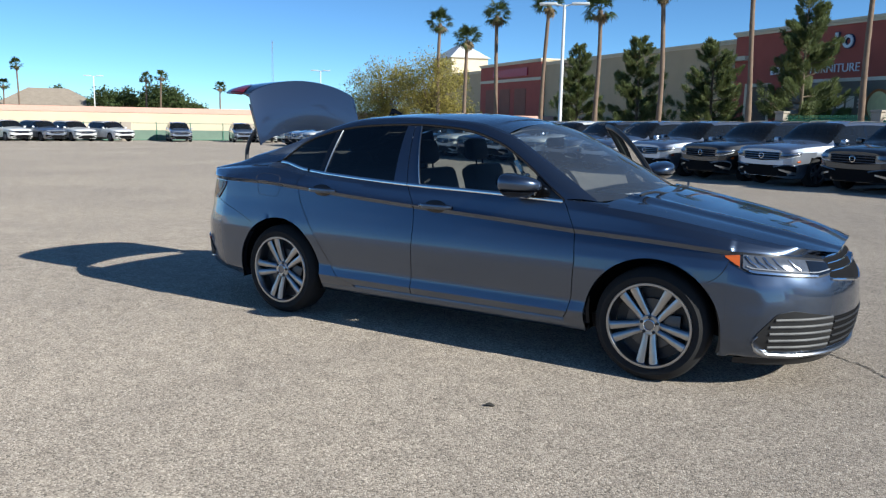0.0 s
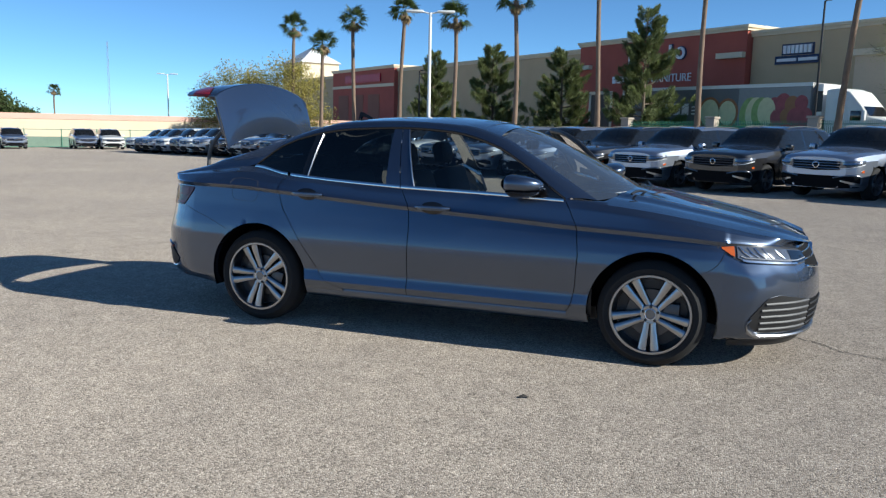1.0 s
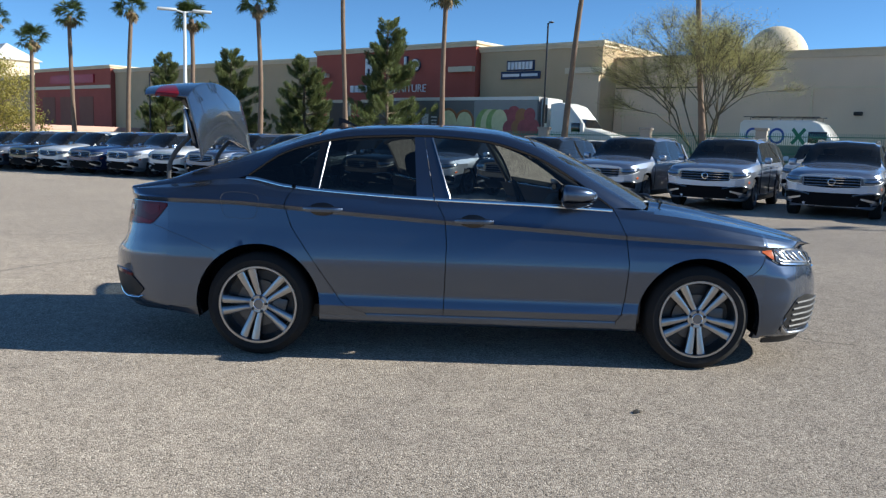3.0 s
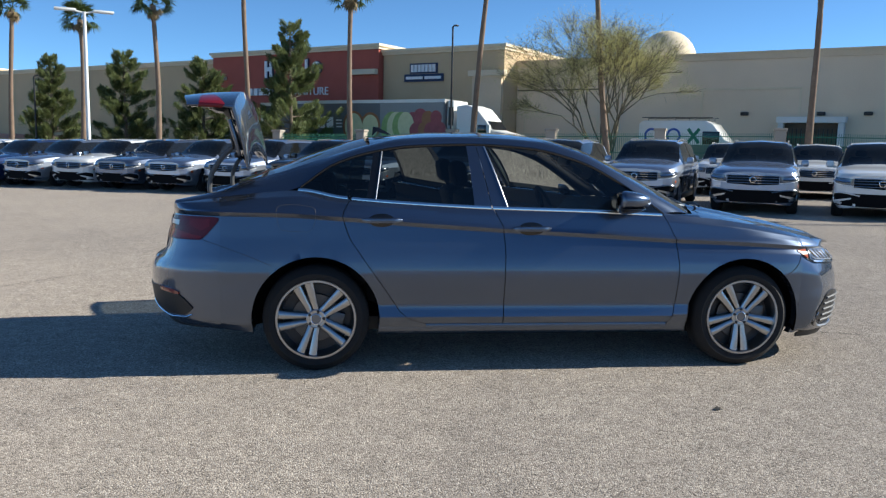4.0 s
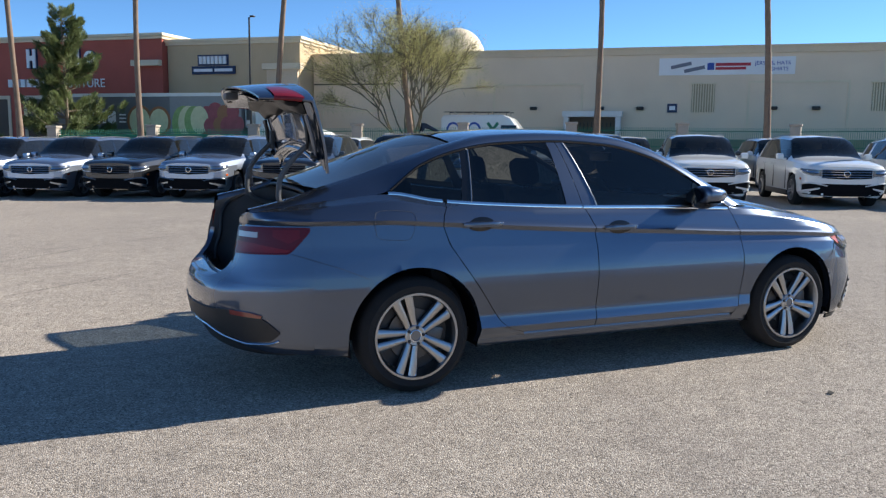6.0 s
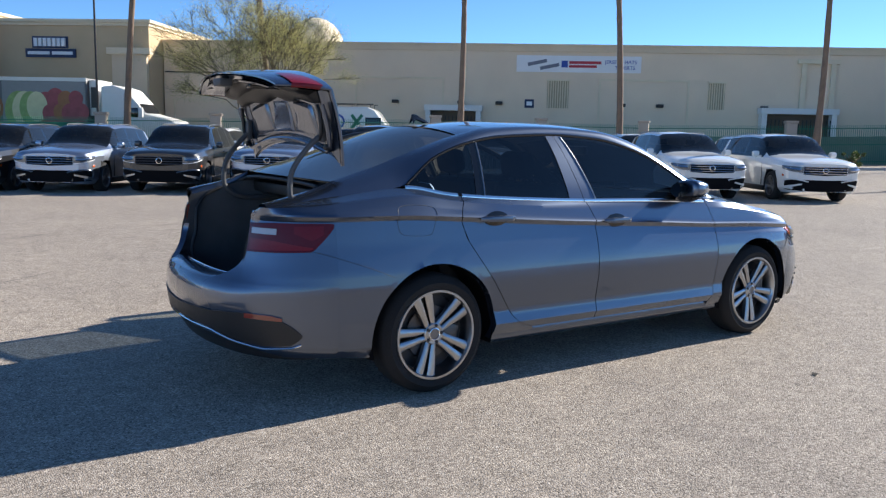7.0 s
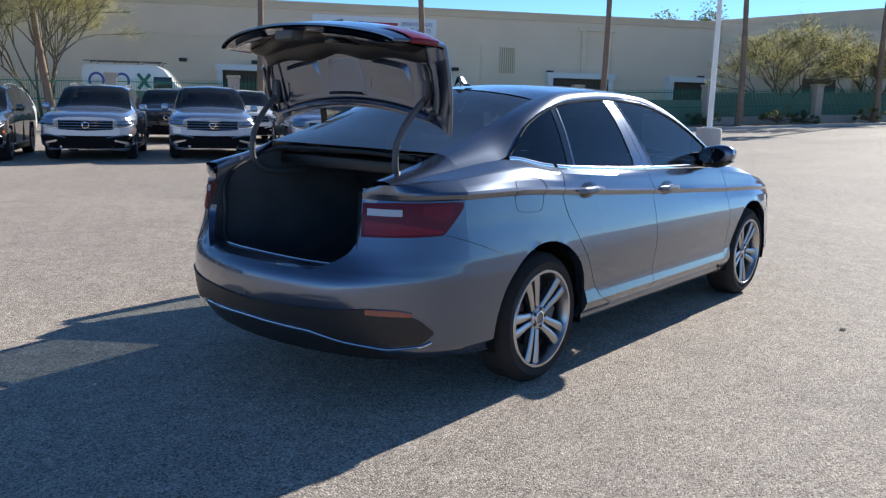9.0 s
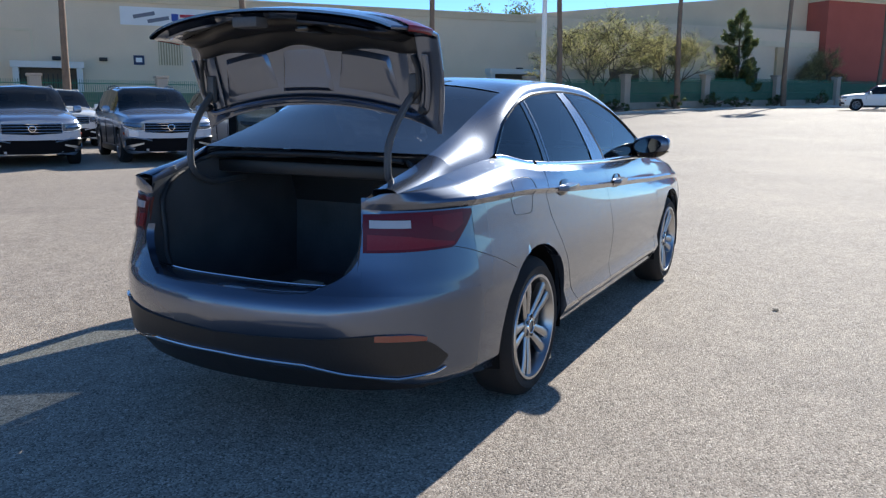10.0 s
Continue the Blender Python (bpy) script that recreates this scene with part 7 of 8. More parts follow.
    tube(bm, [(MIRROR_X + 0.05, sg * 0.79, 0.990), (MIRROR_X + 0.05, sg * 0.84, 0.990), (MIRROR_X + 0.04, sg * 0.90, 1.005)], [0.030, 0.026, 0.030], 10)
    part("mirror_foot", bm, M["gloss_black"], mirror, "black mirror foot")
    bm = bmesh.new()
    lathe(bm, [(0.0, 0.0), (0.0, 0.9)], (0, 0, 0), "x", 24)
    for v in bm.verts:
        v.co = (MIRROR_X - 0.051 - 0.03 * max(0, v.co.y * sg), sg * 0.905 + v.co.y * 0.095, 1.050 + v.co.z * 0.050 + 0.010 * v.co.y * sg)
    part("mirror_glass", bm, M["mirror_dark"], mirror)
    # corner between the wing, the windscreen and the front pillar
    bm = bmesh.new()
    p0 = np.array((0.80, cabin_y(0.80, f_top(0.80)), f_top(0.80)))
    p1 = np.array(ROOF_EDGE[0])
    pts = []
    for u in np.linspace(0, 1, 9):
        x = 0.79 + 0.26 * u
        q, r = np.array((x, f_belt_y(x), float(f_belt(x)))), p0 + (p1 + np.array((0.06, -0.01, -0.004)) - p0) * u
        pts.append([tuple(((q + (r - q) * v) * np.array((1, sg, 1)) + np.array((0, 0, 0.004 * 4 * v * (1 - v)))).tolist()) for v in (0, 0.33, 0.66, 1)])
    grid(bm, pts)
    bmesh.ops.recalc_face_normals(bm, faces=bm.faces)
    part("wing_corner", bm, PAINT, sedan)
    # fuel flap outline and bumper seams
    if right:
        loop = [(-1.575, 0.965), (-1.56, 0.868), (-1.535, 0.850), (-1.40, 0.842), (-1.37, 0.855), (-1.345, 0.95), (-1.36, 0.985), (-1.50, 1.0), (-1.56, 0.99), (-1.575, 0.965)]
        part("fuel_flap", seam([(x, sg * (side_at(x, z) + 0.0005), z) for x, z in smooth_curve(loop, 40)], 0.0011, 60), M["slat_grey"], sedan)
    part("bumper_seam", seam([tail(u, z, 0.0006, sg) for u, z in ((0.105, 0.785), (0.05, 0.770))] + [(x, sg * (side_at(x, z) + 0.0004), z) for x, z in ((-1.895, 0.753), (-1.82, 0.728), (-1.74, 0.700), (-1.66, 0.668), (-1.60, 0.642))], 0.0013, 40), M["black_plastic"], sedan)
    part("bumper_seam", seam([(x, sg * (side_at(x, z) + 0.0004), z) for x, z in ((1.735, 0.72), (1.715, 0.67), (1.68, 0.625), (1.64, 0.60))], 0.0020, 20), M["black_plastic"], sedan)
    if not right:
        hinge = Vector((0.86, 0.84, 0))
        front_door.matrix_basis = Matrix.Translation(hinge) @ Matrix.Rotation(radians(-63), 4, "Z") @ Matrix.Translation(-hinge)
        bm = bmesh.new()
        tube(bm, [(x, cabin_y(x, f_top(x)), f_top(x) - 0.005) for x in np.linspace(0.78, -0.30, 24)], 0.022, 8)
        tube(bm, [(-0.21, cabin_y(-0.21, 1.0), 1.0), (-0.30, cabin_y(-0.3, 1.365), 1.365)], 0.025, 8)
        part("window_frame", bm, M["black_plastic"], front_door, "black window frame")
        hinge = Vector((-0.235, 0.84, 0))
        rear_door.matrix_basis = Matrix.Translation(hinge) @ Matrix.Rotation(radians(-63), 4, "Z") @ Matrix.Translation(-hinge)
        bm = bmesh.new()
        tube(bm, [(x, cabin_y(x, f_top(x)), f_top(x) - 0.005) for x in np.linspace(-0.36, -1.0, 16)], 0.022, 8)
        part("window_frame", bm, M["black_plastic"], rear_door, "black window frame")
        bm = flank(LINE_R, LINE_B, 12, 0.01, 0.01, low=0.30, sg=sg)
        for v in bm.verts:
            v.co.y -= 0.07
        bmesh.ops.reverse_faces(bm, faces=bm.faces)
        part("door_lining", bm, M["interior"], rear_door)
        bm = flank(LINE_B, LINE_F, 12, 0.01, 0.01, low=0.30, sg=sg)
        for v in bm.verts:
            v.co.y -= 0.07
        bmesh.ops.reverse_faces(bm, faces=bm.faces)
        part("door_lining", bm, M["interior"], front_door)

# roof, screens, bonnet
def mirrored(edge):
    return [(x, -y, z) for x, y, z in edge]


def roof_mid(x):
    return float(pchip([-1.02, -0.57, -0.19, 0.1, 0.32], [1.408, 1.450, 1.456, 1.438, 1.392], x))


edge = smooth_curve(ROOF_EDGE, 200)
inside = edge[(edge[:, 0] <= 0.335) & (edge[:, 0] >= -1.035)]
bm = bmesh.new()
pts = []
for x, y, z in inside:
    pts.append([(x - 0.02 * (1 - t * t) * (x > 0.2), t * y, z + (roof_mid(x) - z) * (1 - t * t) ** 0.9) for t in np.linspace(-1, 1, 25)])
grid(bm, pts)
bmesh.ops.recalc_face_normals(bm, faces=bm.faces)
part("roof", bm, PAINT, sedan, angle=50)


def screen(edge_part, mid_top, mid_low, bow, name, mat, label, shrink=0.0):
    """A curved window between the two roof edges."""
    l = [tuple(p) for p in edge_part]
    top = [(l[0][0], -l[0][1], l[0][2]), mid_top, l[0]]
    low = [(l[-1][0], -l[-1][1], l[-1][2]), mid_low, l[-1]]
    tp, lw = [], []
    for arr, out in ((top, tp), (low, lw)):
        for t in np.linspace(-1, 1, 9):
            k = 1 - t * t
            e, m_ = np.array(arr[2]), np.array(arr[1])
            out.append((e[0] + (m_[0] - e[0]) * k, e[1] * t, e[2] + (m_[2] - e[2]) * k))
    bm = bmesh.new()
    grid(bm, coons(lw, tp, [(p[0], -p[1], p[2]) for p in l[::-1]], l[::-1], 25, 17, lambda u, v: (bow[0] * 16 * u * (1 - u) * v * (1 - v), 0, bow[1] * 16 * u * (1 - u) * v * (1 - v))))
    bmesh.ops.recalc_face_normals(bm, faces=bm.faces)
    return part(name, bm, M[mat], sedan, label)


front_edge = edge[(edge[:, 0] >= 0.335)][::-1]
screen(front_edge, (0.315, 0, 1.392), (1.17, 0, 0.985), (0.012, 0.014), "windscreen", "glass_clear", "clear windscreen")
rear_edge = edge[(edge[:, 0] <= -1.035)]
screen(rear_edge, (-1.06, 0, 1.402), (-1.86, 0, 1.112), (-0.008, 0.010), "rear_screen", "glass_rear", "dark tinted rear window")
bm = bmesh.new()
pts = []
for x in np.linspace(1.00, 2.205, 46):
    ye, ze = f_belt_y(x), float(f_belt(x))
    mid = float(pchip([1.0, 1.22, 1.62, 2.03, 2.205], [1.012, 0.982, 0.915, 0.824, 0.757], x))
    row = []
    for t in np.linspace(-1, 1, 41):
        a = abs(t)
        z = ze + (mid - ze) * (1 - a ** 2.4)
        z += 0.010 * math.exp(-((a - 0.60) / 0.05) ** 2) - 0.006 * math.exp(-((a - 0.70) / 0.05) ** 2)
        back = 0.18 * a ** 2 * max(0, (1.15 - x) / 0.15) if x < 1.15 else 0
        row.append((x + 0.14 * (1 - a * a) * max(0.0, 1 - (x - 1.0) / 0.5) , t * ye, z))
    pts.append(row)
grid(bm, pts)
bmesh.ops.recalc_face_normals(bm, faces=bm.faces)
part("bonnet", bm, PAINT, sedan, angle=50)
bm = bmesh.new()                                       # front edge of the bonnet down to the grille
pts = []
for t in np.linspace(-1, 1, 41):
    a = abs(t)
    u = 1 - a
    x, y = 2.205, t * f_belt_y(2.205)
    ze, mid = float(f_belt(2.205)), 0.757
    p = (x, y, ze + (mid - ze) * (1 - a ** 2.4))
    ucurve = float(np.interp(abs(y), NOSE[::-1, 1], np.linspace(1, 0, len(NOSE))))
    q = nose(ucurve, 0.728, 0.004, 1 if y >= 0 else -1)
    pts.append([p, ((p[0] + q[0]) / 2 + 0.006, (p[1] + q[1]) / 2, (p[2] + q[2]) / 2 + 0.004), q])
grid(bm, pts)
bmesh.ops.recalc_face_normals(bm, faces=bm.faces)
part("bonnet_edge", bm, PAINT, sedan)
bm = bmesh.new()                                       # cowl, wipers
grid(bm, [[(0.985 + 0.185 * (1 - t * t), t * 0.76, 0.955 + 0.02 * (1 - t * t)), (1.06 + 0.185 * (1 - t * t), t * 0.765, 0.950 + 0.022 * (1 - t * t)), (1.09 + 0.19 * (1 - t * t), t * 0.765, 0.90)] for t in np.linspace(-1, 1, 21)])
part("cowl", bm, M["black_plastic"], sedan)
for y0, y1 in ((-0.55, 0.05), (0.0, 0.62)):
    bm = bmesh.new()
    tube(bm, [(1.10 + 0.12 * (1 - (y / 0.76) ** 2), y, 1.0 + 0.012 * math.sin(i)) for i, y in enumerate(np.linspace(y0, y1, 8))], 0.008, 6)
    part("wiper", bm, M["black_plastic"], sedan)
bm = bmesh.new()
lathe(bm, [(2.226, 0.056), (2.250, 0.054), (2.252, 0.047), (2.240, 0.043)], (0, 0, 0.655), "x", 32)
part("grille_emblem", bm, M["chrome"], sedan, "plain chrome ring")
bm = bmesh.new()                                       # roof aerial
grid(bm, [[(-0.86, 0, 1.432), (-0.88, -0.03, 1.428)], [(-0.95, 0, 1.478), (-0.96, -0.012, 1.45)], [(-0.985, 0, 1.482), (-0.99, -0.025, 1.418)]])
grid(bm, [[(-0.86, 0, 1.432), (-0.88, 0.03, 1.428)], [(-0.95, 0, 1.478), (-0.96, 0.012, 1.45)], [(-0.985, 0, 1.482), (-0.99, 0.025, 1.418)]])
part("aerial", bm, M["gloss_black"], sedan, "black shark-fin aerial")

# boot: sill, tub, seal, hinge arms
bm = bmesh.new()
grid(bm, [[(-2.405 + 0.16 * abs(t) ** 3, t * 0.57, 0.622), (-2.34 + 0.12 * abs(t) ** 3, t * 0.57, 0.640), (-2.29 + 0.10 * abs(t) ** 3, t * 0.565, 0.632), (-2.25 + 0.08 * abs(t) ** 3, t * 0.56, 0.56)] for t in np.linspace(-1, 1, 21)])
bmesh.ops.recalc_face_normals(bm, faces=bm.faces)
part("boot_sill", bm, PAINT, sedan)
bm = bmesh.new()
tube(bm, [(-2.305 + 0.10 * abs(t) ** 3, t * 0.53, 0.640) for t in np.linspace(-1, 1, 21)], 0.004, 6)
part("sill_strip", bm, M["chrome"], sedan, "chrome strip on the boot sill")
bm = bmesh.new()
half = [(-2.23, 0.40, 0.60), (-2.22, 0.45, 0.66), (-2.18, 0.50, 0.77), (-2.17, 0.52, 0.88), (-2.11, 0.535, 0.965), (-1.90, 0.56, 1.045), (-1.85, 0.5, 1.075), (-1.86, 0.0, 1.09)]
loop = [(x, -y, z) for x, y, z in half] + half[-2::-1]
tube(bm, smooth_curve(loop, 90), 0.011, 8, cap=False)
part("boot_seal", bm, M["black_plastic"], sedan, "black rubber seal")
bm = bmesh.new()
sec = [(-2.28, 0.60), (-2.26, 0.44), (-1.25, 0.42), (-1.22, 1.02), (-1.84, 1.06)]
for y0, y1 in ((-0.54, 0.54),):
    for a, b in zip(sec, sec[1:]):
        bm.faces.new([bm.verts.new(p) for p in ((a[0], y0, a[1]), (b[0], y0, b[1]), (b[0], y1, b[1]), (a[0], y1, a[1]))])
for y in (-0.54, 0.54):
    bm.faces.new([bm.verts.new((x, y, z)) for x, z in sec + [(-2.20, 0.97), (-2.25, 0.80)]])
part("boot_lining", bm, M["carpet"], sedan, "black boot carpet", smooth=False)
for sg in (-1, 1):
    bm = bmesh.new()
    grid(bm, [[tail(U_IN, z, 0.0, sg), (-2.19, sg * 0.56, z), (-2.08, sg * 0.555, z)] for z in np.linspace(0.60, 0.97, 10)])
    bmesh.ops.recalc_face_normals(bm, faces=bm.faces)
    part("boot_frame", bm, M["paint_grey"], sedan)
    bm = bmesh.new()
    arm = [(-1.66, sg * 0.51, 0.955), (-1.84, sg * 0.51, 0.95), (-1.96, sg * 0.51, 0.985), (-2.005, sg * 0.51, 1.05), (-2.0, sg * 0.51, 1.13), (-1.97, sg * 0.515, 1.20), (-1.92, sg * 0.52, 1.265), (-1.865, sg * 0.525, 1.32), (-1.815, sg * 0.53, 1.36)]
    tube(bm, smooth_curve(arm, 24), 0.015, 8)
    part("lid_arm", bm, M["slat_grey"], sedan, "dark steel hinge arm")
bm = bmesh.new()
box(bm, -1.72, -1.52, 0.16, 0.30, 0.432, 0.444, bevel=0.002)
part("leaflet", bm, M["paper"], sedan, "white leaflet lying in the boot")
bm = bmesh.new()
box(bm, -1.80, -1.70, -0.56, 0.56, 0.99, 1.05, bevel=0.01)
part("parcel_panel", bm, M["black_plastic"], sedan)

# boot lid, swung up: a plate that stands and a lip that reaches back from its sharp upper edge
def lid_point(s, t, inset=0.0, push=0.0, w=1.0):
    """A point of the lid: s runs from its hinge edge (0) over the crease (0.58) to its rear edge (1), t across it, push towards its inside."""
    k = 1 - t * t
    t = t * w
    front = np.array((-1.752 - 0.018 * k, t * (0.615 - inset), 1.205 + 0.095 * k))
    crease = np.array((-1.834 - 0.014 * k, t * (0.640 - inset), 1.588 + 0.102 * k))
    rear = np.array((-2.115 - 0.090 * k, t * (0.600 - inset), 1.598 + 0.058 * k))
    if s <= 0.58:
        v = s / 0.58
        p = front + (crease - front) * v + np.array((0.022 * math.sin(math.pi * v) * (0.4 + 0.6 * k) - push, 0, -push * v))
        p[1] += t * 0.012 * math.sin(math.pi * v)
    else:
        v = (s - 0.58) / 0.42
        p = crease + (rear - crease) * v + np.array((-push * (1 - v), 0, 0.006 * math.sin(math.pi * v) - push))
        p[1] += t * 0.018 * math.sin(math.pi * v)
    return (float(p[0]), float(p[1]), float(p[2] - 0.018 * abs(t) ** 10))


LID_S = [*np.linspace(0, 0.565, 22), 0.574, 0.586, *np.linspace(0.595, 1, 18)]


def lid_sheet(inset, push, rows=LID_S, t0=-1.0, t1=1.0, nt=41):
    bm = bmesh.new()
    grid(bm, [[lid_point(s, t, inset, push(s, t) if callable(push) else push) for t in np.linspace(t0, t1, nt)] for s in rows])
    return bm


def lid_pad(name, s0, s1, t0, t1, lift0, lift1, mat, label="", skew=0.0, nt=13):
    """A raised field of the inner panel with sloping sides; lift0 at its lower edge, lift1 at its upper."""
    bm = bmesh.new()
    rows = []
    for v in (0, 0.10, 0.5, 0.90, 1):
        row = []
        for u in [0, 0.05] + np.linspace(0.2, 0.8, nt - 4).tolist() + [0.95, 1]:
            rim = v in (0, 1) or u in (0, 1)
            ta, tb = t0 + skew * v, t1 - skew * v
            row.append(lid_point(s0 + (s1 - s0) * v, ta + (tb - ta) * u, 0.02, 0.044 if rim else lift0 + (lift1 - lift0) * v))
        rows.append(row)
    grid(bm, rows)
    bmesh.ops.recalc_face_normals(bm, faces=bm.faces)
    return part(name, bm, mat, lid, label, angle=30)


bm = lid_sheet(0.0, 0.0)
for e in (-1, 1):                                       # folded rims
    grid(bm, [[lid_point(s, e, 0.0, 0.0), lid_point(s, e, -0.001, 0.006), lid_point(s, e, 0.003, 0.013), lid_point(s, e, 0.018, 0.014)] for s in LID_S])
for s0, s1 in ((0.0, 0.03), (1.0, 0.97)):
    grid(bm, [[lid_point(s0, t, 0.0, 0.0), lid_point(s0, t, 0.0, 0.009), lid_point(s1, t, 0.0, 0.013)] for t in np.linspace(-1, 1, 41)])
bmesh.ops.remove_doubles(bm, verts=bm.verts, dist=0.0005)
bmesh.ops.recalc_face_normals(bm, faces=bm.faces)
lid = part("boot_lid", bm, PAINT, sedan, "grey boot lid swung fully open", angle=35)
part("lid_inner", lid_sheet(0.015, lambda s, t: 0.016 + 0.028 * min(1, 12 * min(s, 1 - s), 9 * (1 - abs(t))) ** 1.5 - 0.010 * math.exp(-((abs(t) - 0.80) / 0.03) ** 2) * (s < 0.6), [*np.linspace(0.014, 0.986, 60)], nt=81), PAINT, lid, "grey inner panel", angle=30)
# pressed fields of the inner panel, the rib round it and the fields of the lip
for t0, t1, s0, s1, a, b, k in ((-0.74, -0.26, 0.13, 0.40, 0.047, 0.058, 0.06), (-0.22, 0.22, 0.10, 0.38, 0.058, 0.047, 0.05), (0.26, 0.74, 0.13, 0.40, 0.047, 0.058, 0.06)):
    lid_pad("lid_field", s0, s1, t0, t1, a, b, PAINT, skew=k)
for t0, t1 in ((-0.90, -0.30), (0.30, 0.90)):
    lid_pad("lid_field", 0.86, 0.955, t0, t1, 0.046, 0.054, PAINT, skew=0.05)
rim = [(0.50, -0.95), (0.30, -0.945), (0.12, -0.93), (0.055, -0.86), (0.04, -0.5), (0.035, 0.0), (0.04, 0.5), (0.055, 0.86), (0.12, 0.93), (0.30, 0.945), (0.50, 0.95)]
bm = bmesh.new()
tube(bm, [lid_point(float(s), float(t), 0.015, 0.050) for s, t in smooth_curve(rim, 70)], 0.013, 8)
part("lid_rib", bm, PAINT, lid)
for t0 in (-0.62, 0.62):                                # dark grip slots in the lip
    bm = bmesh.new()
    rim = [lid_point(0.925 + 0.026 * math.sin(a), t0 + 0.052 * math.cos(a), 0.02, 0.0560) for a in np.linspace(0, 2 * math.pi, 18, endpoint=False)]
    low = [lid_point(0.925 + 0.030 * math.sin(a), t0 + 0.060 * math.cos(a), 0.02, 0.050) for a in np.linspace(0, 2 * math.pi, 18, endpoint=False)]
    grid(bm, [[p, q] for p, q in zip(rim + rim[:1], low + low[:1])])
    bm.faces.new([bm.verts.new(p) for p in rim])
    part("lid_slot", bm, M["gloss_black"], lid)
# lining: a soft-edged shell over the inner corner
bm = bmesh.new()
rows = []
for v in np.linspace(0, 1, 23):
    row = []
    for u in np.linspace(-1, 1, 41):
        a = abs(u)
        s0 = 0.40 + 0.10 * a ** 4 + 0.02 * math.cos(3 * math.pi * u)
        s1 = 0.77 - 0.05 * a ** 3 + 0.015 * math.cos(4 * math.pi * u)
        s = s0 + (s1 - s0) * v
        lift = 0.045 + (0.050 * (max(0.0, math.sin(math.pi * v)) * max(0.0, 1 - a ** 6)) ** 0.45)
        row.append(lid_point(s, u * 0.90, 0.02, lift))
    rows.append(row)
grid(bm, rows)
bmesh.ops.recalc_face_normals(bm, faces=bm.faces)
lining = part("lid_lining", bm, M["black_plastic"], lid, "black moulded lid lining", angle=50)
bm = bmesh.new()
box(bm, -0.10, 0.10, -0.03, 0.03, -0.012, 0.012, Matrix.Translation(lid_point(0.68, -0.30, 0.02, 0.092)), bevel=0.008)
part("lid_handle", bm, M["gloss_black"], lining, "black pull grip")
bm = bmesh.new()
box(bm, -0.035, 0.035, -0.06, 0.06, -0.02, 0.02, Matrix.Translation(lid_point(0.95, 0.0, 0.02, 0.055)), bevel=0.008)
part("lid_latch", bm, M["slat_grey"], lid, "dark latch")
for sg in (-1, 1):
    bm = bmesh.new()
    tube(bm, [lid_point(float(s), sg * float(t), 0.02, 0.066 + 0.012 * math.sin(9 * s)) for s, t in smooth_curve([(0.17, 0.86), (0.27, 0.905), (0.40, 0.90), (0.47, 0.87)], 20)], 0.010, 6)
    part("lid_cable", bm, M["black_plastic"], lid)
    bm = bmesh.new()                                    # mount of the hinge arm
    box(bm, -0.018, 0.012, -0.022, 0.022, -0.06, 0.06, Matrix.Translation(lid_point(0.24, sg * 0.86, 0.02, 0.052)), bevel=0.010)
    part("hinge_mount", bm, M["slat_grey"], lid)
    bm = bmesh.new()                                    # lamp half on the lid, wrapped round its corner
    pts = []
    for k in np.linspace(0, 1, 10):
        row = []
        for t in np.linspace(0.70, 1.0, 14):
            f = (t - 0.70) / 0.30
            s = 0.665 + 0.10 * (1 - f) + k * (0.225 - 0.13 * (1 - f))
            row.append(lid_point(s, sg * t, -0.003, -0.005))
        s = 0.665 + k * 0.225
        row += [lid_point(s, sg, -0.005, 0.008), lid_point(s, sg, -0.002, 0.018)]
        pts.append(row)
    grid(bm, pts)
    bmesh.ops.recalc_face_normals(bm, faces=bm.faces)
    part("lid_lamp", bm, M["lamp_red_light"], lid, "red lamp on the boot lid")
    bm = bmesh.new()
    p = lid_point(0.12, sg * 0.93, 0.02, 0.045)
    lathe(bm, [(0, 0.018), (-0.03, 0.015), (-0.032, 0.0)], p, "x", 12)
    part("lid_buffer", bm, M["black_plastic"], lid)

# cabin fittings
bm = bmesh.new()
box(bm, -1.25, 1.0, -0.70, 0.70, 0.22, 0.30)
box(bm, 1.0, 1.95, -0.5, 0.5, 0.24, 0.64)
part("floor_pan", bm, M["black_plastic"], sedan)
bm = bmesh.new()
pts = []
for t in np.linspace(-1, 1, 15):
    pts.append([(1.15 - 0.18 * t * t, t * 0.72, 0.955), (0.85 - 0.05 * t * t, t * 0.72, 0.985), (0.60, t * 0.72, 0.955), (0.52, t * 0.72, 0.85), (0.62, t * 0.72, 0.60)])
grid(bm, pts)
part("dashboard", bm, M["interior"], sedan)
bm = bmesh.new()
rr = smooth_curve([(0.18 * math.cos(a), 0.18 * math.sin(a), 0) for a in np.linspace(0, 2 * math.pi, 13)], 40)
m_ = pose(0.36, 0.37, 0.90, 0, 65, 0)
tube(bm, [m_ @ Vector(p) for p in rr], 0.014, 8, cap=False)
tube(bm, [m_ @ Vector((-0.17, 0, 0)), m_ @ Vector((0, 0, -0.03)), m_ @ Vector((0.17, 0, 0))], 0.018, 6)
tube(bm, [m_ @ Vector((0, -0.17, 0)), m_ @ Vector((0, 0, -0.03)), m_ @ Vector((0, 0.17, 0))], 0.018, 6)
part("steering_wheel", bm, M["interior"], sedan)


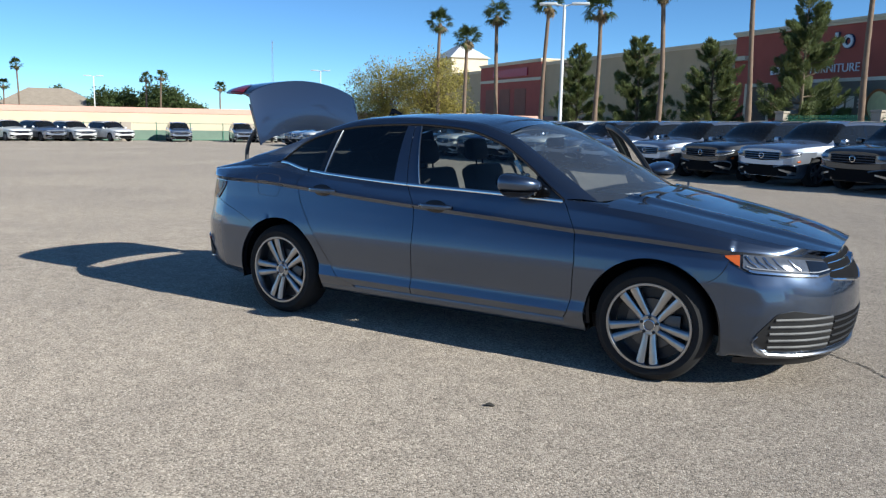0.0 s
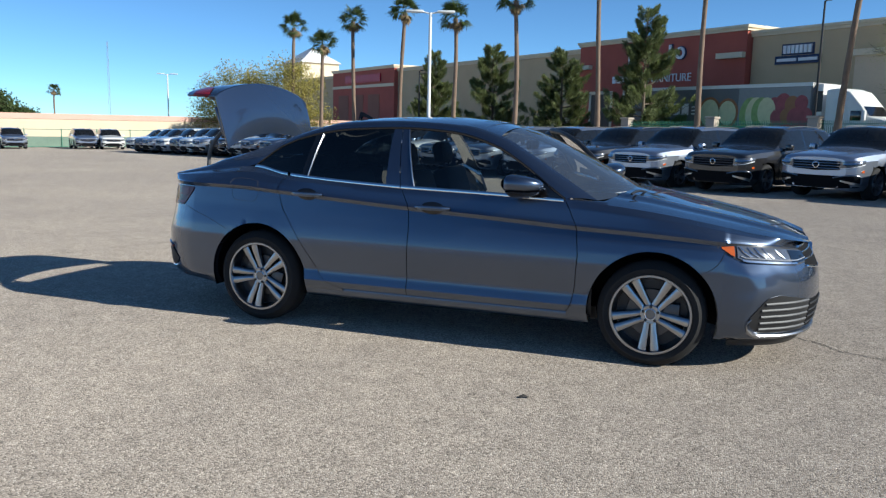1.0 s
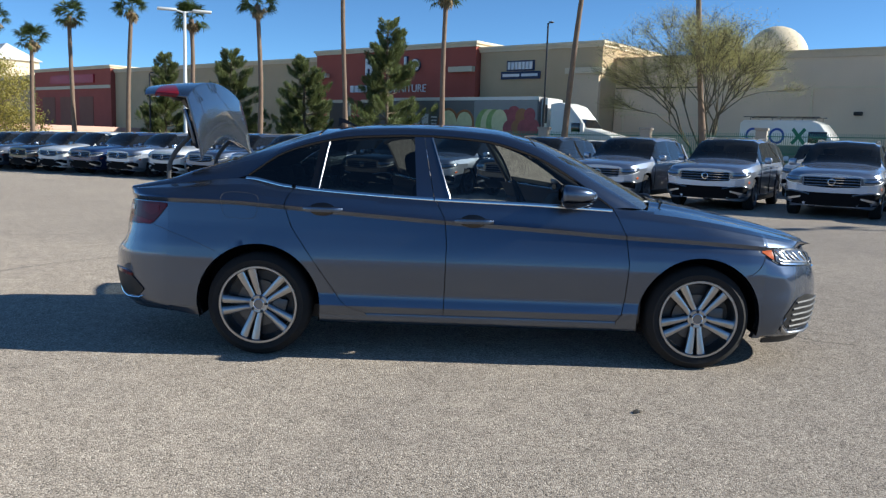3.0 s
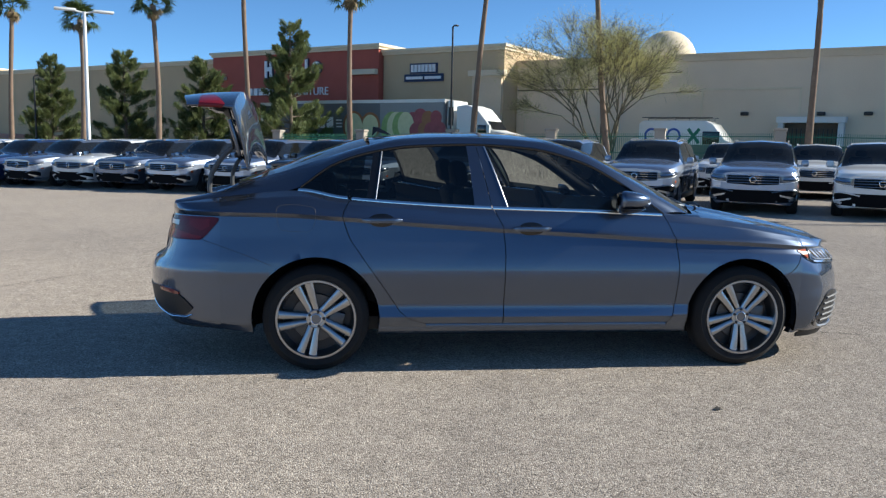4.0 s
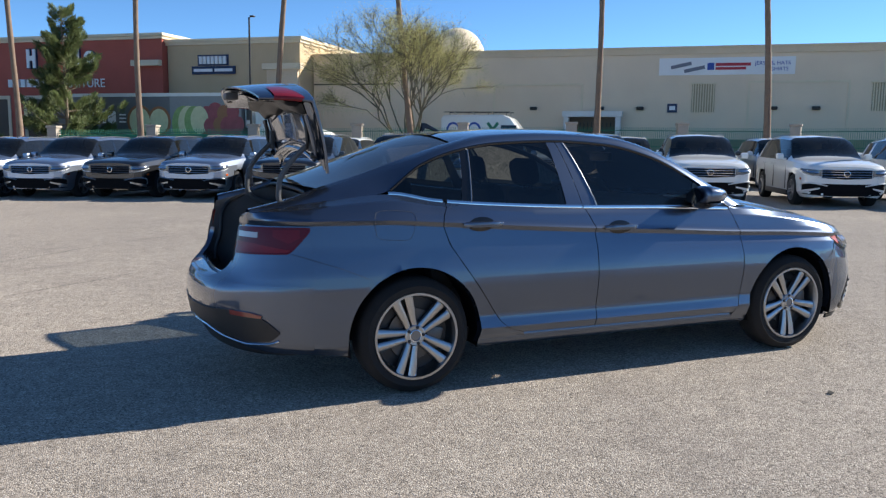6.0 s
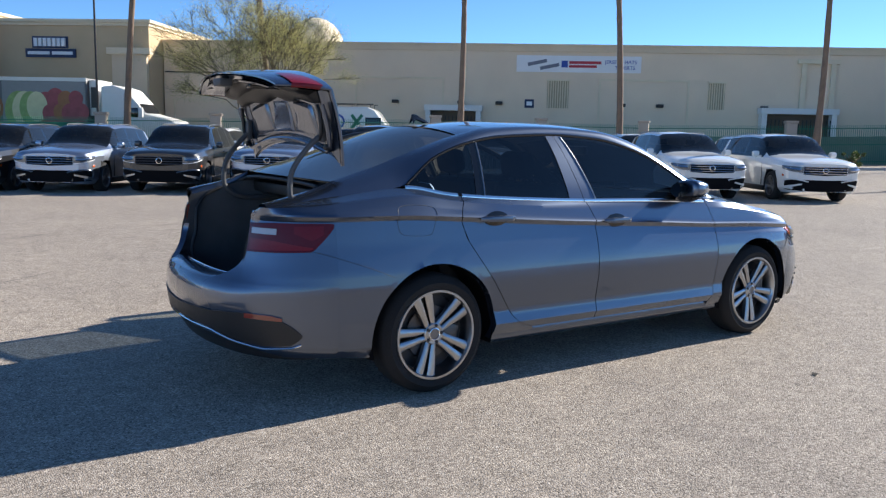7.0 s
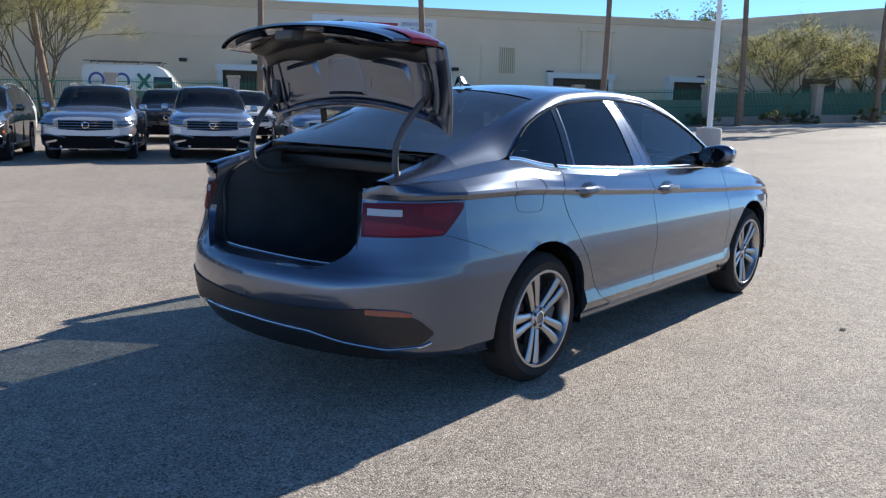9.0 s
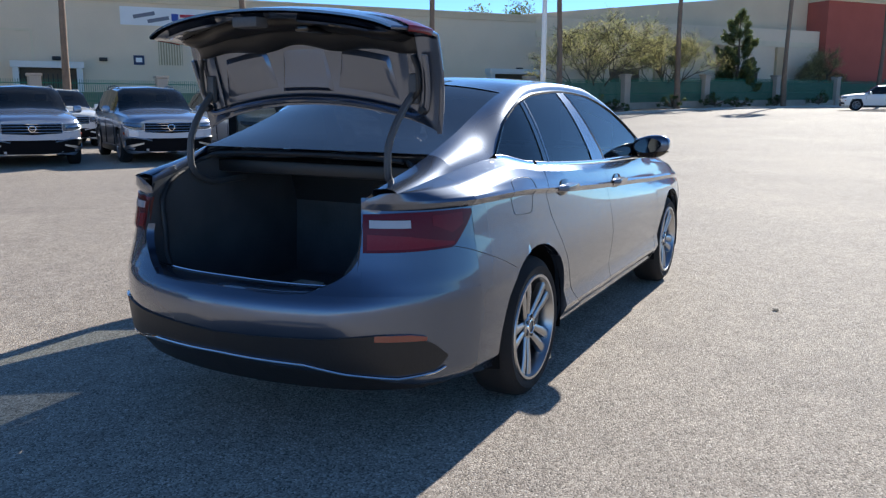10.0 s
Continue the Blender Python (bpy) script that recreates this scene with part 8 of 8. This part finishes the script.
def seat_shape(x, y, w, back):
    bm = bmesh.new()
    box(bm, x - 0.05, x + 0.47, y - w / 2, y + w / 2, 0.36, 0.54, bevel=0.06)
    box(bm, -0.07, 0.07, -w / 2, w / 2, 0, back, Matrix.Translation((x - 0.06, y, 0.48)) @ Matrix.Rotation(radians(-17), 4, "Y"), bevel=0.055)
    return bm


for y in (-0.37, 0.37):
    s = part("front_seat", seat_shape(-0.15, y, 0.50, 0.62), M["seat"], sedan)
    bm = bmesh.new()
    box(bm, -0.05, 0.05, -0.13, 0.13, 0, 0.17, Matrix.Translation((-0.42, y, 1.10)) @ Matrix.Rotation(radians(-12), 4, "Y"), bevel=0.045)
    for dy in (-0.05, 0.05):
        tube(bm, [(-0.40, y + dy, 1.04), (-0.41, y + dy, 1.12)], 0.006, 6)
    part("headrest", bm, M["seat"], s)
part("rear_seat", seat_shape(-1.00, 0.0, 1.26, 0.56), M["seat"], sedan)
for y in (-0.40, 0.0, 0.40):
    bm = bmesh.new()
    box(bm, -0.045, 0.045, -0.12, 0.12, 0, 0.13, Matrix.Translation((-1.26, y, 1.02)) @ Matrix.Rotation(radians(-17), 4, "Y"), bevel=0.04)
    part("headrest", bm, M["seat"], sedan)
bm = bmesh.new()
grid(bm, [[(-1.22, t * 0.6, 1.06), (-1.84, t * 0.58, 1.085)] for t in np.linspace(-1, 1, 5)])
part("parcel_shelf", bm, M["interior"], sedan)
bm = bmesh.new()
grid(bm, [[(x, t * 0.53, roof_mid(x) - 0.055 - 0.04 * t * t) for t in np.linspace(-1, 1, 9)] for x in np.linspace(0.28, -1.0, 9)])
part("headliner", bm, M["cargo_grey"], sedan, "pale grey headliner")
bm = bmesh.new()
box(bm, 0.36, 0.40, -0.12, 0.12, 1.24, 1.305, bevel=0.015)
part("inner_mirror", bm, M["black_plastic"], sedan)
bm = bmesh.new()
box(bm, 0.86, 1.10, -0.50, -0.10, 0.995, 1.0)
part("paper_sheet", bm, M["paper"], sedan, "white paper lying on the dashboard")

SEDAN_WHEEL = wheel_meshes(0.318, 0.236, 0.205, 5)
for (cx, cz) in ARCH:
    for sg in (-1, 1):
        add_wheel(sedan, SEDAN_WHEEL, cx, sg * 0.772, 0.3185, sg < 0, spin=0.0 if cx > 0 else 0.26)
